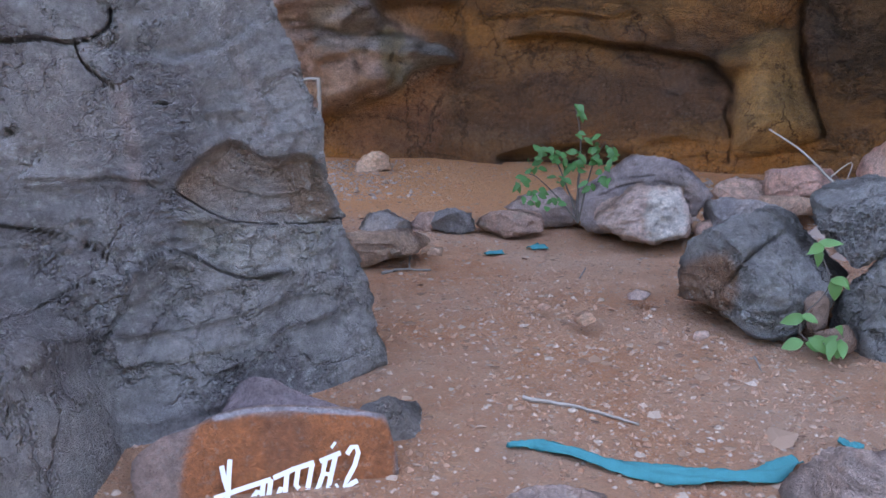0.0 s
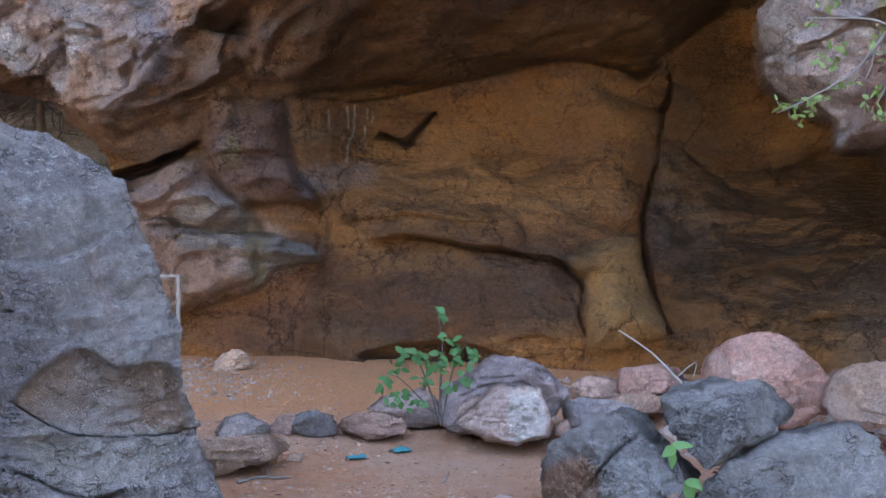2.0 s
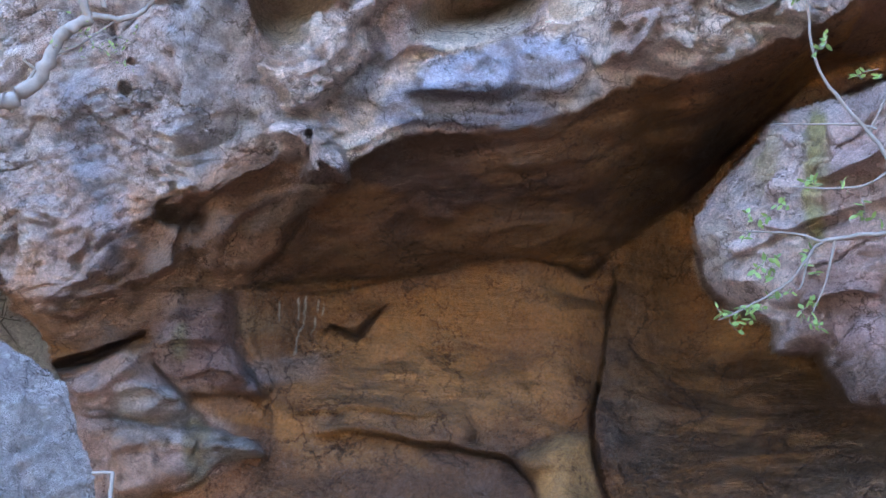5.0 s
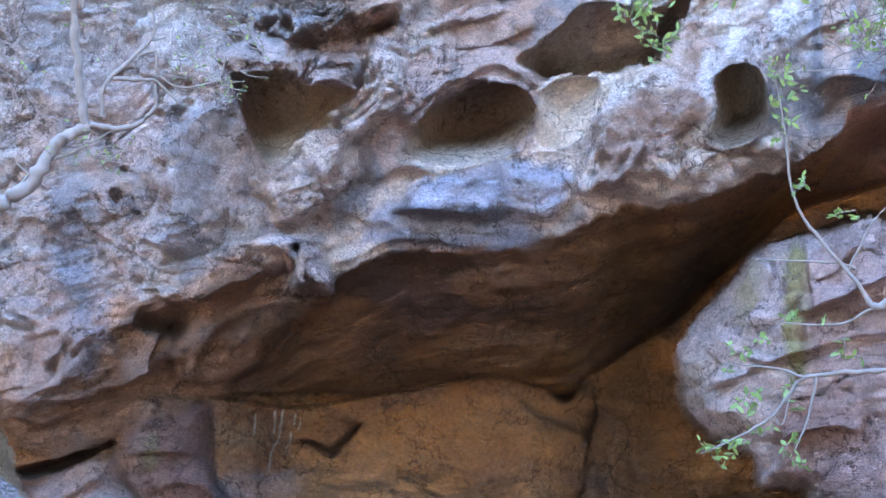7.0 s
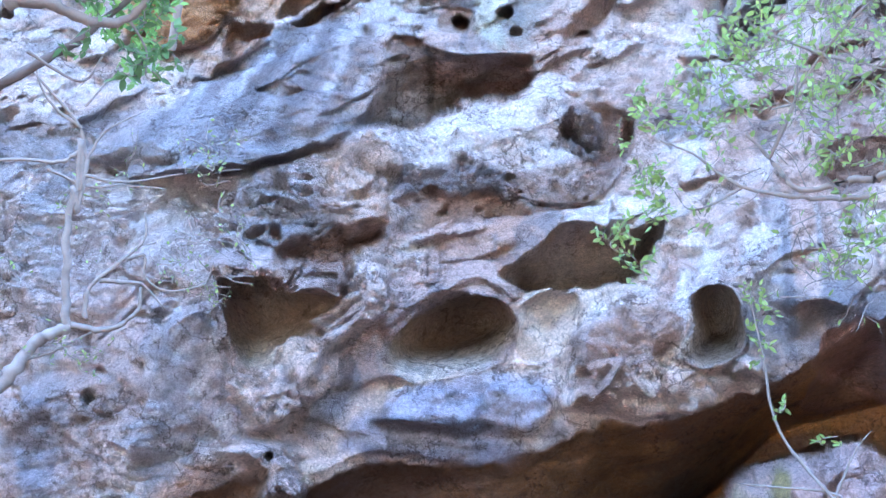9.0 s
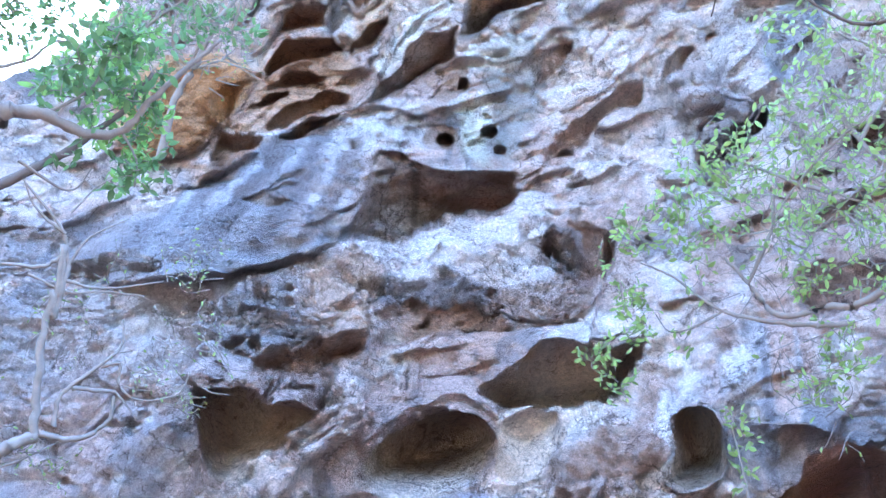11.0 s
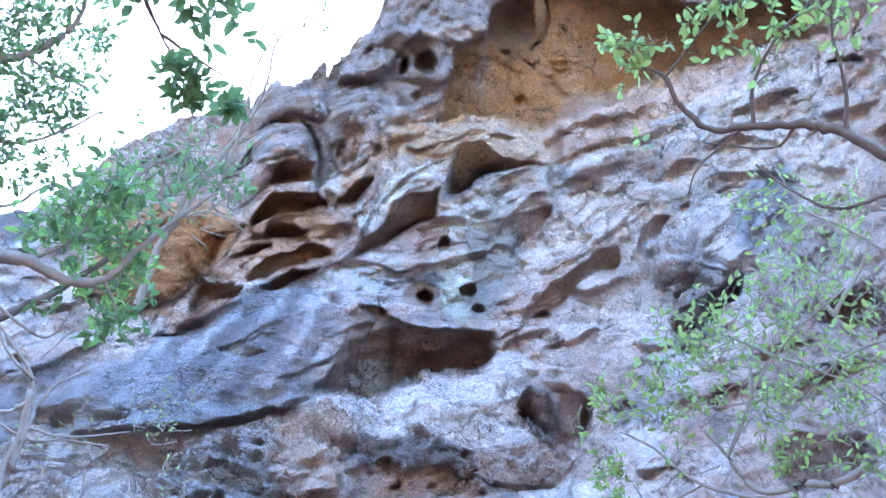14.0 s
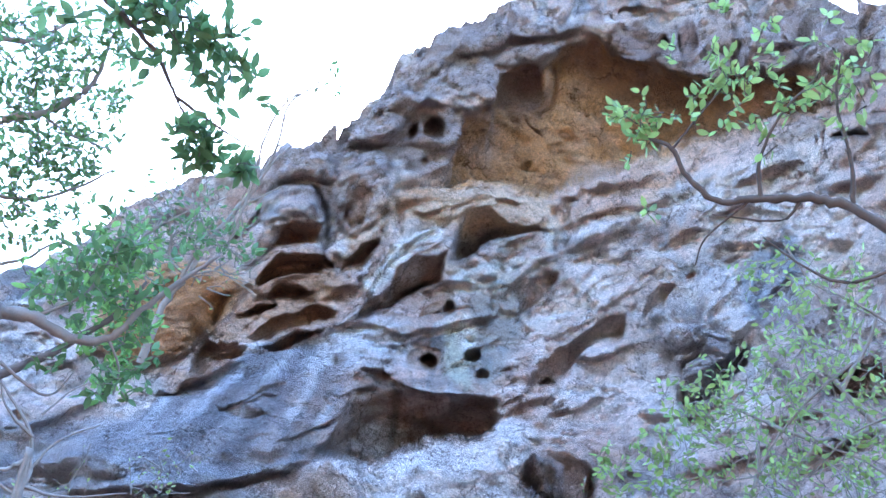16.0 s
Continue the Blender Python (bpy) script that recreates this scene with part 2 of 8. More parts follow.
# ---- materials ----
class Nodes:
    def __init__(self, name, rough=0.85):
        self.mat = bpy.data.materials.new(name)
        self.mat.use_nodes = True
        self.t = self.mat.node_tree
        self.bsdf = self.t.nodes["Principled BSDF"]
        self.bsdf.inputs["Roughness"].default_value = rough
        self.co = self.t.nodes.new("ShaderNodeNewGeometry").outputs["Position"]

    def node(self, kind, **sockets):
        n = self.t.nodes.new(kind)
        for k, v in sockets.items():
            self.put(n.inputs[k.replace("_", " ")], v)
        return n

    def put(self, socket, v):
        if isinstance(v, bpy.types.NodeSocket):
            self.t.links.new(v, socket)
        else:
            socket.default_value = v

    def noise(self, scale, detail=6, rough=0.6, stretch=None, distortion=0.0, turn=0.0):
        co = self.co
        if stretch:
            m = self.t.nodes.new("ShaderNodeMapping")
            self.put(m.inputs["Vector"], co)
            m.inputs["Scale"].default_value = stretch
            m.inputs["Rotation"].default_value = (0, radians(turn), 0)
            co = m.outputs[0]
        return self.node("ShaderNodeTexNoise", Vector=co, Scale=scale, Detail=detail, Roughness=rough, Distortion=distortion).outputs["Fac"]

    def ramp(self, x, lo, hi, a=0.0, b=1.0):
        n = self.node("ShaderNodeMapRange", Value=x)
        for k, v in (("From Min", lo), ("From Max", hi), ("To Min", a), ("To Max", b)):
            n.inputs[k].default_value = v
        return n.outputs[0]

    def mix(self, fac, a, b, mode='MIX'):
        n = self.t.nodes.new("ShaderNodeMix")
        n.data_type, n.blend_type = 'RGBA', mode
        self.put(n.inputs[0], fac)
        for s, v in ((n.inputs[6], a), (n.inputs[7], b)):
            self.put(s, (*v, 1) if isinstance(v, tuple) and len(v) == 3 else v)
        return n.outputs[2]

    def math(self, op, a, b):
        n = self.t.nodes.new("ShaderNodeMath")
        n.operation = op
        self.put(n.inputs[0], a)
        self.put(n.inputs[1], b)
        return n.outputs[0]

    def bump(self, heights):
        """heights: pairs of a value and its relief in metres."""
        last = None
        for h, d in heights:
            n = self.node("ShaderNodeBump", Height=h)
            n.inputs["Strength"].default_value = 1.0
            n.inputs["Distance"].default_value = d
            if last is not None:
                self.put(n.inputs["Normal"], last)
            last = n.outputs[0]
        self.put(self.bsdf.inputs["Normal"], last)

    def done(self, colour, rough=None):
        self.put(self.bsdf.inputs["Base Color"], (*colour, 1) if isinstance(colour, tuple) else colour)
        if rough is not None:
            self.put(self.bsdf.inputs["Roughness"], rough)
        return self.mat


def rock_material(name, lichen=0.0, relief=1.0, strata=0.0, lichen_tint=(0.50, 0.50, 0.47), speckle=1.0, dip=0.0, cracks=0.0):
    n = Nodes(name)
    a = n.node("ShaderNodeAttribute")
    a.attribute_name = "tint"
    grain = n.noise(26, 9, 0.76)
    blot = n.noise(4.2, 6, 0.65, distortion=0.6)
    fine = n.noise(140, 3, 0.6)
    mott = n.noise(13, 9, 0.72, distortion=0.8)
    c = n.mix(n.ramp(grain, 0.40, 0.64, 0.0, 0.6), a.outputs["Color"], n.mix(1.0, a.outputs["Color"], (0.45, 0.43, 0.42), 'MULTIPLY'))
    c = n.mix(n.ramp(mott, 0.52, 0.68, 0.0, 0.6 * (0.4 + 0.6 * speckle)), c, n.mix(1.0, c, (0.42, 0.38, 0.36), 'MULTIPLY'))
    c = n.mix(n.ramp(mott, 0.48, 0.34, 0.0, 0.6 * (0.4 + 0.6 * speckle)), c, n.mix(1.0, c, (1.5, 1.46, 1.42), 'MULTIPLY'))
    c = n.mix(n.ramp(blot, 0.38, 0.68, 0.0, 0.5), c, n.mix(1.0, c, (1.5, 1.46, 1.42), 'MULTIPLY'))
    c = n.mix(n.ramp(fine, 0.45, 0.75, 0.0, 0.35), c, n.mix(1.0, c, (0.5, 0.48, 0.47), 'MULTIPLY'))
    grit = n.noise(62, 5, 0.7)
    c = n.mix(n.ramp(grit, 0.50, 0.62, 0.0, 0.6 * speckle), c, n.mix(1.0, c, (0.5, 0.48, 0.46), 'MULTIPLY'))
    c = n.mix(n.ramp(grit, 0.48, 0.38, 0.0, 0.5 * speckle), c, n.mix(1.0, c, (1.45, 1.43, 1.4), 'MULTIPLY'))
    c = n.mix(1.0, c, (1.36, 1.36, 1.36), 'MULTIPLY')
    if lichen:
        spots = n.noise(23, 4, 0.75)
        big = n.noise(2.2, 3, 0.5)
        m = n.math('MULTIPLY', n.ramp(spots, 0.565, 0.62), n.ramp(big, 0.4, 0.62, 0.15, 1.0))
        c = n.mix(n.math('MULTIPLY', m, lichen), c, lichen_tint)
    split = None
    if cracks:
        shift = n.t.nodes.new("ShaderNodeVectorMath")
        shift.operation = 'MULTIPLY_ADD'
        n.put(shift.inputs[0], n.node("ShaderNodeTexNoise", Vector=n.co, Scale=2.3, Detail=5.0, Roughness=0.65).outputs["Color"])
        shift.inputs[1].default_value = (0.7, 0.7, 0.7)
        n.put(shift.inputs[2], n.co)
        for scale, width, where in ((1.3, 0.030, n.noise(1.1, 3)), (4.0, 0.045, n.noise(1.7, 3, distortion=0.4))):
            v = n.t.nodes.new("ShaderNodeTexVoronoi")
            v.feature = 'DISTANCE_TO_EDGE'
            n.put(v.inputs["Vector"], shift.outputs[0])
            v.inputs["Scale"].default_value = scale
            thin = n.math('MULTIPLY', n.ramp(v.outputs["Distance"], width, 0.0), n.ramp(where, 0.46, 0.58))
            split = thin if split is None else n.math('MAXIMUM', split, thin)
        c = n.mix(n.math('MULTIPLY', split, cracks), c, n.mix(1.0, c, (0.22, 0.17, 0.15), 'MULTIPLY'))
        tar = n.math('MULTIPLY', n.ramp(n.noise(17, 7, 0.8, distortion=0.3), 0.55, 0.62), n.ramp(n.noise(0.9, 4, 0.6), 0.45, 0.6))
        c = n.mix(n.math('MULTIPLY', tar, 0.7 * cracks), c, n.mix(1.0, c, (0.30, 0.29, 0.31), 'MULTIPLY'))
    h = [(n.noise(3.2, 9, 0.66, distortion=0.5), 0.12 * relief), (n.noise(9, 8, 0.7), 0.09 * relief), (mott, 0.06 * relief), (grain, 0.032 * relief), (grit, 0.012 * relief), (fine, 0.004 * relief)]
    if split is not None:
        h.append((split, -0.05))
    if strata:
        h.append((n.noise(5, 5, 0.6, stretch=(0.25, 0.25, 3.2), distortion=0.4, turn=dip), 0.03 * strata))
    n.bump(h)
    return n.done(c, n.ramp(blot, 0.3, 0.7, 0.72, 0.95))


def leaf_material(name, colour, back=0.35):
    n = Nodes(name, 0.5)
    oi = n.t.nodes.new("ShaderNodeNewGeometry").outputs["Random Per Island"]
    c = n.mix(oi, tuple(x * 0.65 for x in colour), tuple(min(1, x * 1.35) for x in colour))
    tr = n.t.nodes.new("ShaderNodeBsdfTranslucent")
    n.put(tr.inputs[0], c)
    ms = n.t.nodes.new("ShaderNodeMixShader")
    ms.inputs[0].default_value = back
    n.t.links.new(n.bsdf.outputs[0], ms.inputs[1])
    n.t.links.new(tr.outputs[0], ms.inputs[2])
    n.t.links.new(ms.outputs[0], n.t.nodes["Material Output"].inputs[0])
    return n.done(c)


def plain_material(name, colour, rough=0.8, grain=60, contrast=0.4, relief=0.003):
    n = Nodes(name, rough)
    g, b = n.noise(grain, 6, 0.7), n.noise(grain / 9, 4, 0.6)
    c = n.mix(n.ramp(g, 0.3, 0.7, 0, contrast), colour, tuple(x * 0.5 for x in colour))
    c = n.mix(n.ramp(b, 0.35, 0.7, 0, contrast), c, tuple(min(1, x * 1.4) for x in colour))
    n.bump([(g, relief)])
    return n.done(c)


M_CLIFF = rock_material("cliff_sandstone", 0.12, 1.85, 0.8, speckle=0.7, dip=20, cracks=0.85)
M_BOULDER = rock_material("weathered_grey_sandstone", 0.8, 0.8, speckle=0.4, cracks=0.12)
M_STONE = rock_material("pinkish_sandstone", 0.2, 0.7, speckle=0.55)
M_BARK_PALE = plain_material("pale_bark", (0.23, 0.205, 0.185), 0.85, 90, 0.5)
M_BARK_DARK = plain_material("grey_brown_bark", (0.11, 0.09, 0.078), 0.9, 80, 0.5)
M_LEAF_LIGHT = leaf_material("fresh_leaf", (0.27, 0.39, 0.12), 0.45)
M_LEAF_FRESH = leaf_material("bright_leaf", (0.20, 0.36, 0.10), 0.5)
M_LEAF_DARK = leaf_material("tree_leaf", (0.125, 0.225, 0.085), 0.5)
M_LEAF_SAPLING = leaf_material("sapling_leaf", (0.075, 0.20, 0.06), 0.3)
M_WOOD = plain_material("weathered_wood", (0.34, 0.29, 0.25), 0.85, 50, 0.5)
M_CLOTH = plain_material("teal_cloth", (0.03, 0.22, 0.24), 0.9, 120, 0.35)
M_PAINT = plain_material("white_paint", (0.78, 0.78, 0.76), 0.7, 70, 0.2)

# ---- the cliff with its rock shelter ----
ORANGE, BROWN, DEEP = (0.46, 0.195, 0.05), (0.22, 0.096, 0.036), (0.10, 0.06, 0.04)
PINK, PALE, GREY, BLUE, RUST, BLACK = (0.46, 0.345, 0.30), (0.62, 0.56, 0.525), (0.36, 0.345, 0.355), (0.27, 0.285, 0.34), (0.36, 0.20, 0.12), (0.07, 0.065, 0.07)

FLOOR_B = [-48, -20, -6, 0, 8, 16, 22, 28, 36, 50, 80]
FLOOR_R = [15, 13, 11.7, 11.3, 10.9, 10.8, 10.9, 11.0, 10.4, 9.0, 8.0]
SEAM = [(-25.15, 5.83), (-16.16, 6.68), (-13.67, 4.94), (-11.73, 3.46), (-9.12, 2.89), (-6.34, 4.95), (-4.18, 7.01), (-1.38, 7.62), (6.57, 8.09), (11.69, 9.52), (17.53, 10.22), (22.18, 10.33), (27.29, 13.60), (31.19, 16.77), (35.31, 20.67), (45.03, 22.30)]
LIP = [(-25.24, 8.21), (-16.20, 7.82), (-13.71, 6.21), (-11.82, 6.01), (-10.28, 8.16), (-8.71, 10.33), (-6.77, 12.71), (-3.02, 14.56), (0.18, 16.78), (4.41, 15.99), (8.77, 18.23), (16.11, 18.71), (20.70, 19.77), (24.50, 21.50), (28.62, 21.84), (35.51, 23.90), (41.38, 26.38), (48.49, 26.39)]
TOPLINE = [(-33.16, 24.48), (-28.62, 33.02), (-23.50, 40.78), (-21.91, 42.15), (-19.89, 44.85), (-18.49, 47.95), (-15.51, 51.02), (-12.54, 52.58), (-9.70, 53.65), (-10.15, 54.88), (-8.65, 56.04), (-6.59, 56.52), (-5.39, 57.63), (-3.84, 57.70), (-4.18, 58.99), (-2.26, 61.10), (-0.29, 62.63), (0.16, 64.29), (4.58, 66.34), (8.33, 67.65), (11.85, 68.18), (14.14, 69.46), (18.96, 70.15), (29.18, 70.77), (44.06, 70.16), (59.45, 67.13), (64.32, 64.15), (64.10, 62.75), (71.91, 59.86), (80.54, 47.69)]
FACE_E = [0, 8, 21, 29, 34, 40, 48, 53, 57, 62, 68, 72]
FACE_R = [10.2, 9.9, 9.7, 9.9, 10.5, 12.3, 14.8, 16.0, 17.0, 18.6, 21.3, 23.6]
FACE_B = [-48, -30, -20, -10, -4, 5, 20, 36, 58, 80]
FACE_K = [1.55, 1.4, 1.25, 1.12, 1.06, 1.0, 1.0, 1.03, 0.98, 0.85]


def run(line, b):
    a = np.array(sorted(line))
    return np.interp(b, a[:, 0], a[:, 1])


def cliff():
    cols, rows = 1090, 720
    b1 = np.linspace(-46, 78, cols)
    soft_top = np.convolve(np.pad(run(TOPLINE, b1), 20, mode='edge'), np.ones(41) / 41, 'valid')
    ragged = np.convolve(np.pad(run(TOPLINE, b1), 2, mode='edge'), np.ones(5) / 5, 'valid') + 0.4 * fbm(np.stack([b1 * 0.7, 0 * b1, 0 * b1], -1), 1.0, 4, 31) - soft_top
    low = np.full(cols, -13.0)
    s = np.linspace(0, 1, rows)[:, None]
    b = np.tile(b1, (rows, 1)).ravel()
    e = (low + (soft_top - low) * s + ragged * s ** 14).ravel()
    wall = np.interp(b, FLOOR_B, FLOOR_R) + smooth(-9, 9, e) * (1.6 * smooth(-2, 6, b) + 1.6 * smooth(16, 28, b))
    seam, lip = run(SEAM, b), run(LIP, b)
    lip = np.maximum(lip, seam + 0.8)
    face = np.interp(e, FACE_E, FACE_R) * np.interp(b, FACE_B, FACE_K)
    at_lip = np.interp(lip, FACE_E, FACE_R) * np.interp(b, FACE_B, FACE_K)
    k = np.clip((e - seam) / (lip - seam), 0, 1)
    r = np.where(e < seam, wall, np.where(e < lip, wall * (1 - k ** 0.75) + at_lip * k ** 0.75, face))
    R = Rock(b, e, r, PINK, wobble=0.4)
    p = R.points()
    big, mid = fbm(p, (2.2, 2.2, 1.5), 4, 1), fbm(p, 0.55, 4, 2)
    vert = fbm(np.stack([p[:, 0], p[:, 1], p[:, 2] * 0.16], -1), 0.45, 5, 4)
    layer = fbm(np.stack([p[:, 0] * 0.3, p[:, 1] * 0.3, p[:, 2] + 0.1 * p[:, 0]], -1), 0.35, 5, 6)
    every = np.arange(len(b))
    above = smooth(-0.3, 0.3, e - lip + 0.4 * mid)
    R.rough = 0.36 + 0.45 * above
    # open face: pink, pale and grey in upright runs
    R.tint(every, smooth(-0.1, 0.35, big) * 0.75, PALE)
    R.tint(every, smooth(0.0, 0.30, vert + 0.3 * big) * 0.85, GREY)
    R.tint(every, smooth(0.18, 0.42, vert - 0.3 * mid) * 0.55, BLUE)
    R.tint(every, smooth(0.12, 0.4, mid - 0.2 * vert) * 0.45, RUST)
    pits = np.maximum(0, fbm(p, (0.34, 0.34, 0.24), 3, 37) - 0.36) * smooth(0.05, 0.35, fbm(p, 1.7, 2, 38))
    R.r += above * 0.7 * pits
    varnish = fbm(p, (0.5, 0.5, 0.9), 5, 14, 0.6)
    dipping = np.stack([p[:, 0] * 0.35, p[:, 1] * 0.35, p[:, 2] - 0.36 * p[:, 0]], -1) + 0.12 * np.stack([mid, big, mid], -1)
    high = smooth(33, 40, e)
    varnish = varnish * (1 - 0.75 * high) + 0.75 * high * fbm(dipping, 0.32, 5, 15, 0.55)
    R.tint(every, smooth(0.16, 0.36, varnish + 0.35 * vert) * 0.6, (0.14, 0.135, 0.145))
    R.tint(every, smooth(0.08, 0.32, -varnish + 0.3 * vert) * 0.75, (0.66, 0.62, 0.60))
    R.tint(every, high * smooth(-0.35, 0.15, big + 0.4 * mid) * 0.4, (0.72, 0.665, 0.64))
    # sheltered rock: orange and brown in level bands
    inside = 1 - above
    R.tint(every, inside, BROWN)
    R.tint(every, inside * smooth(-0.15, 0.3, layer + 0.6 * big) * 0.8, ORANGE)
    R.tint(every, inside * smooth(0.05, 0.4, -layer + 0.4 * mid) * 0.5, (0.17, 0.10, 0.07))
    # ceiling above the seam darkened, the overhang's shade put into its colour
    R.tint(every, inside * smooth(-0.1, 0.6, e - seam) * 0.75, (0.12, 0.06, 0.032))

    # --- wall under the overhang ---
    R.stain_or_shading([(-1.73, 7.31), (3.66, 7.37), (12.07, 9.24), (17.54, 9.83), (21.83, 9.80), (21.29, 0.33), (17.06, -1.95), (6.80, -0.74), (1.70, -0.14), (-1.26, 3.39)], ORANGE, 1.0, 0.55)
    # darker brown below the main ledge
    R.stain_or_shading([(1.75, -1.95), (15.99, -2.70), (17.49, -5.54), (17.19, -8.40), (1.95, -8.75), (-0.27, -5.93)], (0.13, 0.07, 0.04), 0.9, 0.75)
    R.stain_or_shading([(6.98, -7.63), (17.88, -7.30), (31.47, -6.89), (31.49, -8.87), (7.05, -10.11)], ORANGE, 0.6, 0.8)
    R.stain_or_shading([(22.55, 9.27), (27.67, 10.19), (36.24, 5.58), (36.31, -3.28), (24.15, -3.85), (22.31, 2.51)], (0.13, 0.058, 0.02), 1.2, 0.8)
    R.stain_or_shading([(22.26, 5.37), (25.77, 2.20), (25.50, -2.39), (22.05, -2.51)], (0.15, 0.12, 0.10), 0.7, 0.7)
    # ceiling bands, darkened so their colour also holds the overhang's shade
    R.stain_or_shading([(5.65, 15.01), (8.80, 17.87), (16.13, 18.34), (20.76, 17.40), (20.81, 15.22), (13.33, 13.78)], (0.10, 0.055, 0.045), 0.8, 0.8, (0.8, 0.8, 0.5))
    R.stain_or_shading([(4.65, 10.56), (13.50, 11.23), (20.86, 13.05), (22.72, 10.96), (17.26, 10.36), (8.08, 9.40)], (0.20, 0.105, 0.045), 0.6, 0.6)
    R.stain_or_shading([(20.73, 18.49), (28.22, 20.65), (31.44, 19.84), (29.90, 16.01), (23.79, 13.13)], (0.14, 0.08, 0.045), 0.7, 0.6)
    # pale red rock beside the shelter
    R.block([(-11.62, 1.15), (-10.04, 1.73), (-8.47, 3.19), (-6.49, 3.81), (-5.92, 2.25), (-3.60, 0.20), (-4.23, -1.23), (-6.97, -0.77), (-9.61, -0.67), (-10.94, 0.15)], 0.5, 0.7, 0.2, None, 1.0)
    R.block([(-10.27, -0.41), (-6.96, -0.88), (-3.55, -1.04), (-2.15, -1.18), (-0.01, -1.85), (0.74, -2.91), (-1.72, -3.31), (-3.40, -4.75), (-6.75, -5.87), (-8.70, -6.48), (-9.65, -3.42)], 0.7, 0.8, 0.2, None, 1.0)
    for q in ([(-9.77, -0.67), (-8.36, 0.75), (-6.04, 1.19), (-3.93, -0.16)], [(-9.16, -3.41), (-6.90, -2.34), (-4.55, -1.95), (-2.79, -2.62)], [(-10.94, 0.32), (-9.04, 1.25), (-6.44, 2.58)], [(-8.11, -5.12), (-5.48, -4.07), (-2.75, -3.68)], [(-6.95, -1.30), (-5.66, 0.14), (-3.96, 0.55)]):
        R.brow(q, 0.2, 0.5, 0.8)
    R.stain_or_shading([(-10.70, 1.27), (-6.47, 3.54), (-3.98, 0.79), (-1.12, -1.29), (1.05, -2.51), (-3.13, -4.53), (-7.51, -5.93), (-10.11, -6.59)], (0.62, 0.43, 0.36), 0.5, 0.9)
    R.stain_or_shading([(-7.72, 0.68), (-4.69, 1.48), (-3.23, -0.97), (-4.92, -2.43), (-7.98, -1.77)], PALE, 0.4, 0.9)
    R.stain_or_shading([(-3.93, -0.99), (-2.53, -1.14), (-2.44, -4.17), (-3.66, -4.18)], (0.33, 0.30, 0.14), 0.25, 0.6)
    R.stain_or_shading([(-2.16, -1.67), (0.68, -1.97), (0.35, -3.06), (-2.47, -3.10)], (0.42, 0.40, 0.36), 0.3, 0.8)
    R.stain_or_shading([(-7.49, -6.45), (-3.81, -4.96), (0.36, -3.42), (-0.92, -8.05), (-7.44, -7.99)], (0.34, 0.17, 0.115), 0.5, 0.65)
    R.crack([(-8.11, 2.41), (-8.35, -0.39), (-8.43, -3.17), (-8.44, -5.93)], 0.12, 0.10)
    R.crack([(-3.44, 0.09), (-2.54, -0.96), (-3.19, -2.40), (-4.17, -4.18)], 0.16, 0.14)
    # purple-brown boss above it
    R.block([(-6.42, 6.10), (-5.78, 7.02), (-3.89, 7.32), (-1.79, 7.33), (-1.20, 6.04), (-1.30, 3.87), (-0.18, 2.48), (0.60, 0.69), (-1.19, 1.00), (-3.62, 0.56), (-4.51, 1.24), (-6.10, 2.60), (-6.58, 4.33)], 0.5, 0.7, 0.15, None, 0.8)
    for q in ([(-6.15, 3.65), (-4.46, 4.27), (-1.66, 4.22)], [(-4.69, 1.59), (-2.65, 2.38), (-0.16, 2.12)], [(-5.90, 5.78), (-3.83, 5.72), (-1.56, 6.20)]):
        R.brow(q, 0.12, 0.35, 0.7)
    R.stain_or_shading([(-6.05, 6.37), (-1.37, 7.15), (-0.51, 1.97), (1.00, -0.88), (-3.29, 0.81), (-5.75, 2.51)], (0.30, 0.175, 0.14), 0.5, 0.85)
    R.stain_or_shading([(-4.98, 5.02), (-4.46, 5.04), (-4.23, 3.10), (-4.92, 3.07)], (0.30, 0.29, 0.12), 0.3, 0.6)
    R.stain_or_shading([(-6.21, 6.01), (-5.19, 6.42), (-4.73, 2.55), (-5.75, 2.51)], (0.30, 0.20, 0.17), 0.4, 0.8)
    R.stain_or_shading([(-0.98, 5.92), (1.53, 6.03), (2.99, 5.36), (1.57, 4.58), (-0.58, 4.50)], (0.42, 0.27, 0.14), 0.5, 0.7)
    R.stain_or_shading([(-0.54, 3.06), (3.76, 3.93), (4.17, 2.12), (0.23, 1.27)], (0.30, 0.25, 0.25), 0.5, 0.8)
    R.crack([(-1.73, 7.31), (-0.95, 4.84), (-0.52, 2.34), (0.95, 0.93), (1.26, -2.32), (0.22, -4.50), (-0.89, -6.64), (-0.73, -9.51)], 0.09, 0.10, (0.15, 0.10, 0.075), False)
    R.ledge([(-3.65, 1.16), (-2.23, 0.66), (-0.47, 0.89), (0.62, 0.20)], 0.12, 0.6)
    # ledges across the wall
    R.ledge([(1.72, -0.86), (3.14, 0.04), (6.41, 0.13), (10.45, -0.03), (12.27, 0.49)], 0.16, 1.0)
    R.block([(10.45, 0.08), (13.00, 0.80), (13.92, 0.16), (14.31, -0.93), (13.42, -1.61), (11.22, -1.55)], 0.14, 0.25, 0.05)
    R.ledge([(3.18, -1.56), (6.81, -1.18), (10.49, -1.53), (14.15, -2.03), (16.52, -2.32), (17.46, -4.10)], 0.42, 2.2)
    R.crack([(6.81, -1.26), (10.49, -1.68), (14.16, -2.17), (16.63, -2.54)], 0.13, 0.22, (0.10, 0.06, 0.045))
